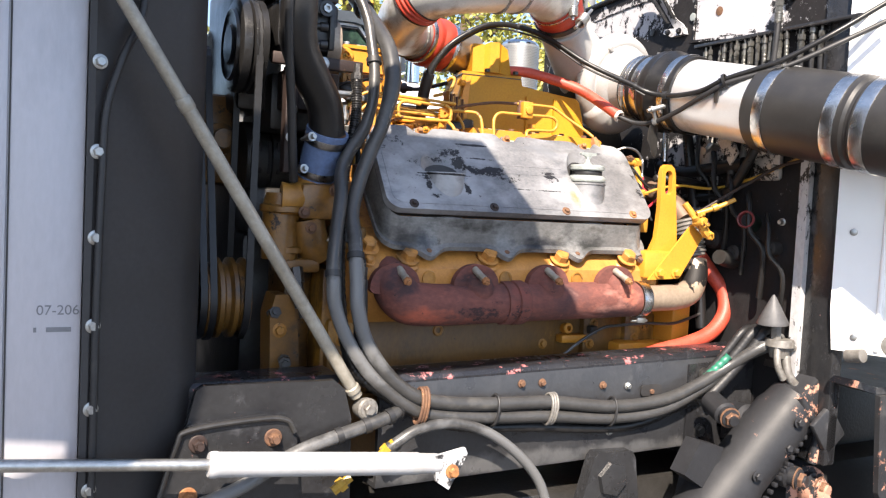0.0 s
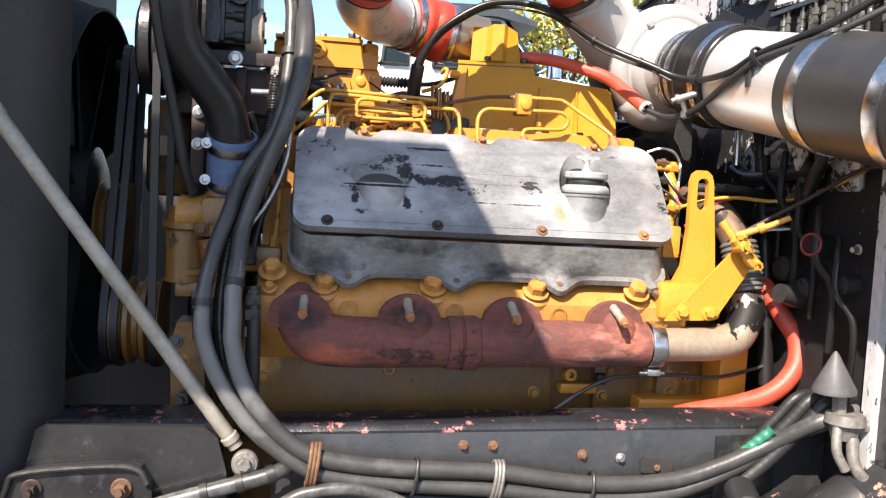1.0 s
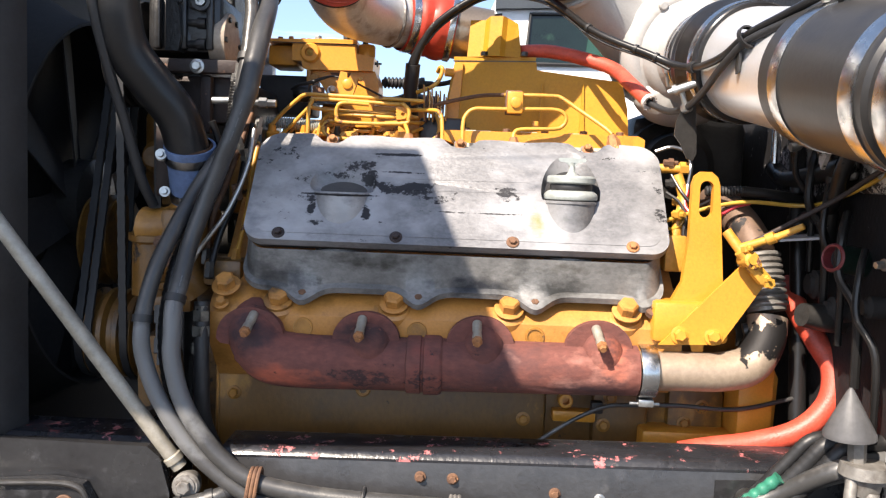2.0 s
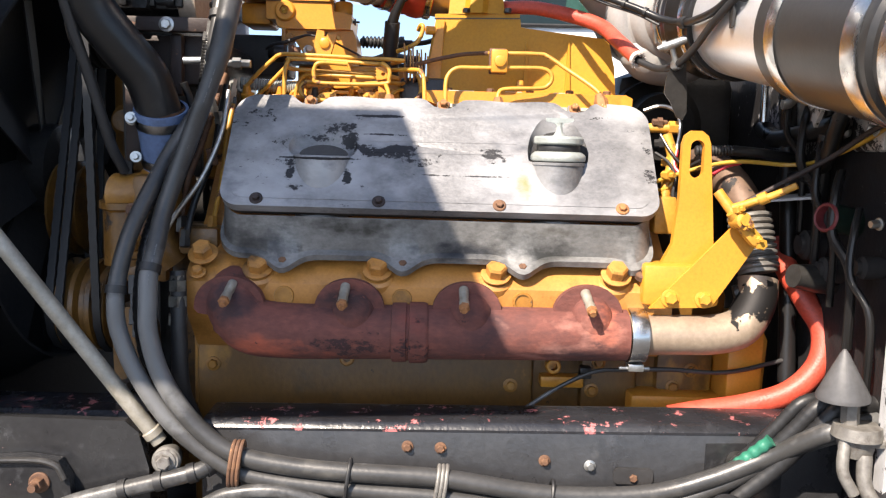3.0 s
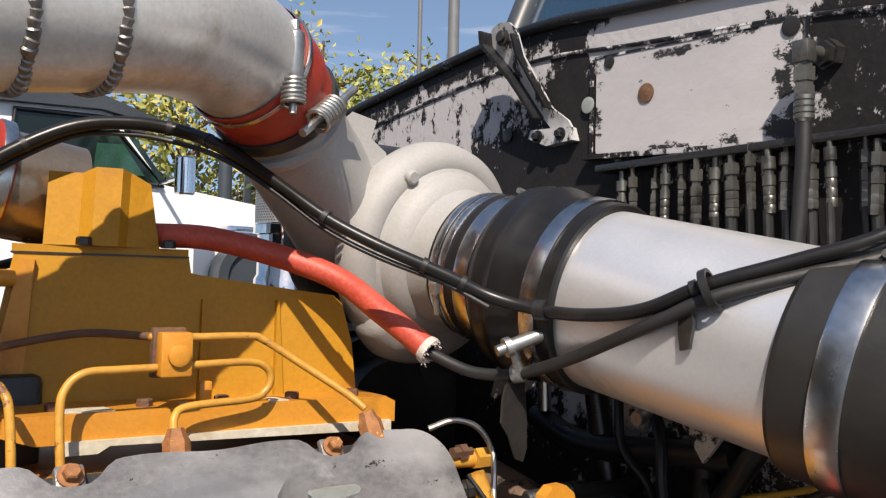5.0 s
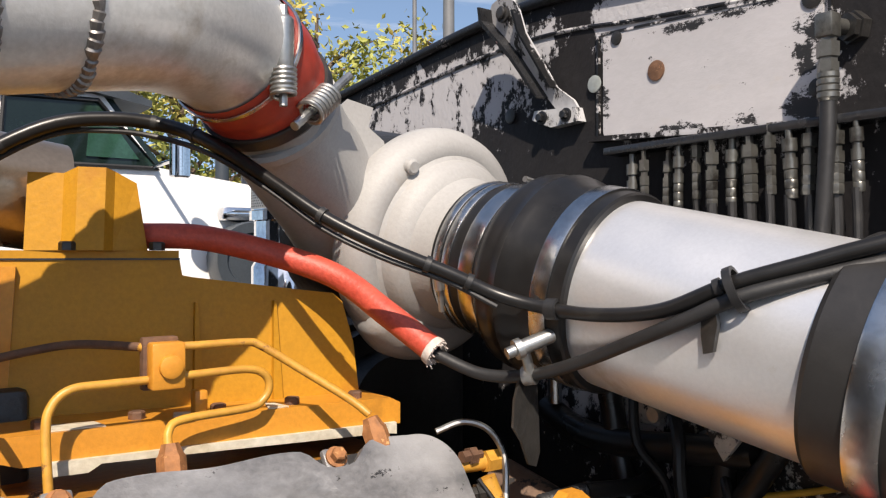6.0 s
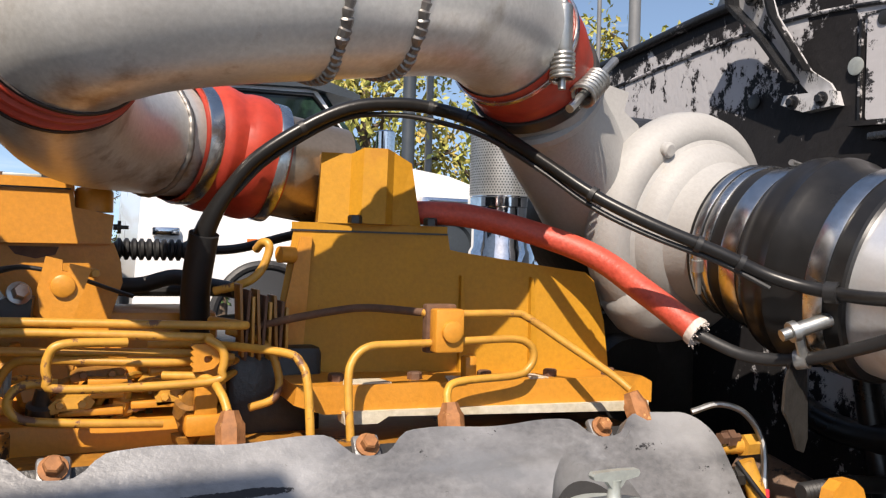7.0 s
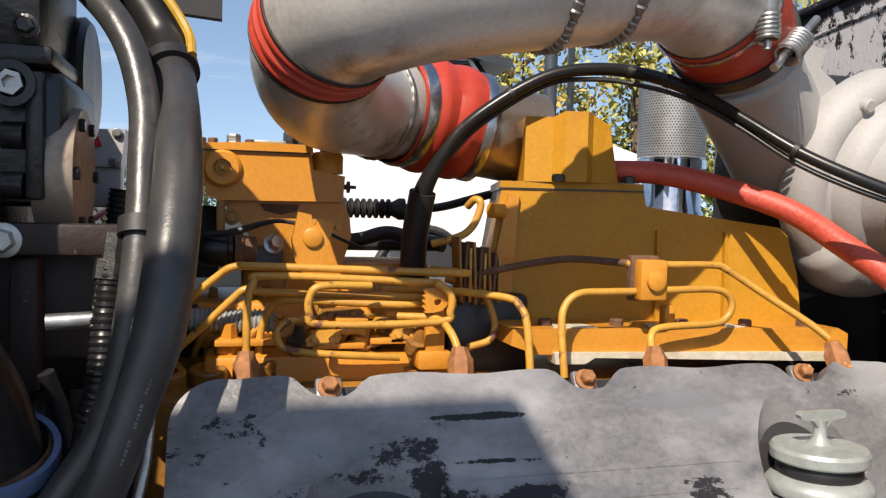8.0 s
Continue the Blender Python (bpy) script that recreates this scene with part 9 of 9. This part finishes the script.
prism(bm, [(0.16, 2.455), (0.62, 2.475), (0.83, 2.41), (0.83, 2.385), (0.62, 2.42), (0.16, 2.40)], lambda u, v, w: (u, TY - 0.04 + w, v), 1.98, 0.006)
part("roof_visor", bm, DARK_POLE, far, "dark sun visor")
for k in range(5):
    b2 = B()
    box(b2, (0.26 + 0.09 * k, TY + 0.02 + 0.30 * k, 2.465), (0.325 + 0.09 * k, TY + 0.08 + 0.30 * k, 2.505), 0.01)
    part("roof_light", b2, AMBER, far, "amber roof light")
bm = B()
box(bm, (0.05, TY - 0.025, 1.815), (0.15, TY - 0.005, 1.85), 0.008)
part("door_handle", bm, CHROME, far, "chrome door handle")
bm = B()
box(bm, (0.40, TY - 0.012, 1.80), (0.44, TY, 1.815), 0.003)
part("side_marker", bm, AMBER, far)
bm = B()
tube(bm, [(0.26, TY - 0.01, 1.45), (0.30, TY - 0.01, 1.60), (0.40, TY - 0.01, 1.70), (0.55, TY - 0.01, 1.70), (0.68, TY - 0.01, 1.58)], 0.02, 10)
part("arch_lip", bm, RUBBER, far)
wheel = part("wheel", lathe(B(), (0.47, TY + 0.02, 0.75), (0, 1, 0), [(0, 0.4), (0.02, 0.5), (0.03, 0.68), (0.06, 0.75), (0.3, 0.75), (0.34, 0.68)], 48), RUBBER, far, "black tyre")
part("rim", lathe(B(), (0.47, TY + 0.03, 0.75), (0, -1, 0), [(0, 0.5), (0.01, 0.48), (-0.04, 0.4), (-0.05, 0.18), (0.02, 0.16), (0.03, 0.0)], 40, cap=False), ZINC, wheel, "steel rim")
bm = B()
lathe(bm, (0.868, TY - 0.25, 2.10), (0, 0, 1), [(0, 0.03), (0.006, 0.037), (0.136, 0.037), (0.142, 0.03)], 24)
tube(bm, [(0.84, TY, 2.16), (0.862, TY - 0.22, 2.17)], 0.008, 10)
part("mirror", bm, CHROME, far, "chrome mirror")
bm = B()
box(bm, (1.10, TY - 0.06, 1.955), (1.46, TY + 0.3, 2.02), 0.025)
part("headlamp_bezel", bm, CHROME, far)
part("air_cleaner", lathe(B(), (1.20, TY - 0.12, 1.80), (0, -1, 0), [(-0.1, 0.15), (0, 0.155), (0.02, 0.15), (0.02, 0.11), (0.005, 0.10), (0.01, 0.0)], 36, cap=False), DARK_POLE, far, "dark round air cleaner")
bm = B()
box(bm, (-0.6, TY + 0.1, 1.45), (-0.05, TY + 1.7, 1.75), 0.03)
box(bm, (-4.0, TY + 0.3, 0.9), (-0.05, TY + 1.5, 1.2), 0.03)
part("deck", bm, DARK_POLE, far)
# mesh guarded chrome stack beyond the turbo
stack = thing("perforated_air_cleaner", (0.612, 1.06, 1.70), "chrome cylinder with pale perforated metal guard beyond the engine", "air cleaner")
CX, CYY, CR = 0.612, 1.06, 0.069
bm = B()
lathe(bm, (CX, CYY, 1.70), (0, 0, 1), [(0, CR), (0.09, CR), (0.10, CR * 0.92), (0.18, CR * 0.92), (0.182, CR * 1.05), (0.2, CR * 1.05), (0.202, CR), (0.36, CR * 0.97), (0.37, CR * 0.8)], 40)
box(bm, (CX + 0.03, CYY - 0.03, 1.74), (CX + 0.20, CYY + 0.03, 1.78), 0.004)
part("canister", bm, CHROME, stack)
bm = B()
lathe(bm, (CX, CYY, 1.904), (0, 0, 1), [(0, CR), (0.0, CR + 0.0007), (0.15, CR + 0.0007), (0.15, CR)], 48, cap=False)
part("guard", bm, GUARD, stack, "pale perforated steel guard")
bm = B()
for zi in range(26):
    for k in range(72):
        a = 2 * math.pi * (k + 0.5 * (zi % 2)) / 72
        o = V(CX + (CR + 0.0012) * math.cos(a), CYY + (CR + 0.0012) * math.sin(a), 1.909 + zi * 0.0054)
        t = V(-math.sin(a), math.cos(a), 0)
        bm.faces.new([bm.verts.new(o + 0.0017 * (math.cos(q) * t + math.sin(q) * V(0, 0, 1))) for q in (math.pi / 3 * j for j in range(6))])
part("support_leg", box(B(), (CX - 0.03, CYY - 0.03, 1.05), (CX + 0.03, CYY + 0.03, 1.705), 0.006), BLACK_IRON, stack)
part("support_arm", box(B(), (CX - 0.03, 0.60, 1.05), (CX + 0.03, CYY + 0.03, 1.09), 0.006), BLACK_IRON, stack)
tagged(part("perforation", bm, HOLE, stack, "rows of dark holes"), kind="stuff")

# ---- poles ----


def pole(x, y, r, h, material, label):
    p = thing("light_pole", (x, y, 0), label, "pole", "poles")
    b2 = B()
    lathe(b2, (x, y, 0), (0, 0, 1), [(0, r * 2), (0.15, r * 2), (0.16, r), (h, r * 0.8)], 20)
    part("shaft", b2, material, p)


pole(3.35, 8.6, 0.085, 9.0, DARK_POLE, "dark painted steel light pole")
pole(4.12, 9.8, 0.055, 9.0, POLE, "thin pale steel pole")
pole(6.3, 9.0, 0.035, 9.0, POLE, "thin pale steel pole")
pole(6.9, 9.0, 0.095, 9.0, POLE, "thick pale steel pole")

# ---- trees ----


def tree(x, y, height, spread, leaf, seed, leaves=9500, low=0.25):
    """A trunk with limbs and a loose crown of leaf clumps."""
    rn = random.Random(seed)
    t = thing("tree", (x, y, 0), "leafy tree with yellow-green autumn leaves and open crown" if leaf is LEAF else "dense green leafy tree behind the yard", "tree", "trees")
    b2 = B()
    tube(b2, [(x, y, 0), (x + 0.05, y, height * 0.3), (x - 0.05, y + 0.05, height * 0.6), (x, y, height * 0.92)], [0.16, 0.12, 0.08, 0.02], 10, 5)
    ends = []
    for k in range(26):
        z0 = height * rn.uniform(low, 0.85)
        a = rn.uniform(0, 6.283)
        ln = spread * rn.uniform(0.5, 1.0) * (1.15 - 0.6 * z0 / height)
        e = V(x + ln * math.cos(a), y + ln * math.sin(a), z0 + ln * rn.uniform(0.3, 0.8))
        m = V(x, y, z0).lerp(e, 0.5) + V(rn.uniform(-0.1, 0.1), rn.uniform(-0.1, 0.1), 0.05)
        tube(b2, [(x, y, z0), m, e], [0.05, 0.03, 0.008], 6, 4)
        for q in range(5):
            ends.append(V(x, y, z0).lerp(e, rn.uniform(0.4, 1.1)) + V(rn.gauss(0, 0.12), rn.gauss(0, 0.12), rn.gauss(0, 0.12)))
    part("trunk", b2, BARK, t)
    verts, faces = [], []
    for k in range(leaves):
        c = ends[rn.randrange(len(ends))] + V(rn.gauss(0, 0.20), rn.gauss(0, 0.20), rn.gauss(0, 0.18))
        s = rn.uniform(0.04, 0.085)
        n = V(rn.gauss(0, 1), rn.gauss(0, 1), rn.gauss(0, 1) + 0.4).normalized()
        p = n.orthogonal().normalized()
        q = n.cross(p)
        p, q = p * math.cos(k) + q * math.sin(k), q * math.cos(k) - p * math.sin(k)
        i = len(verts)
        verts += [c - p * s, c - q * s * 0.5 + n * s * 0.1, c + p * s, c + q * s * 0.5 + n * s * 0.1]
        faces.append((i, i + 1, i + 2, i + 3))
    me2 = bpy.data.meshes.new("crown")
    me2.from_pydata([v - BASE[t.name] for v in verts], [], faces)
    me2.materials.append(leaf)
    cr = new("crown", me2)
    cr.parent = t


tree(3.6, 10.8, 5.6, 1.6, LEAF, 3, 4200)
tree(5.6, 10.6, 6.0, 1.8, LEAF, 7, 5600)
tree(8.0, 10.5, 6.0, 1.9, LEAF, 9, 5600)
tree(9.8, 9.5, 6.2, 2.0, LEAF, 12, 6500)
tree(2.2, 12.0, 4.6, 1.4, LEAF, 5, 2600)
for k, (x, y) in enumerate(((5.0, 15), (7.5, 15.5), (10, 15), (13, 15), (2.5, 17))):
    tree(x, y, 3.4, 1.8, LEAF_GREEN, 20 + k, 4500, 0.1)
for k, x in enumerate((-6, -3.8, -1.5, 0.5)):
    tree(x, 40, 4.0, 2.4, LEAF_GREEN, 40 + k, 3000, 0.1)
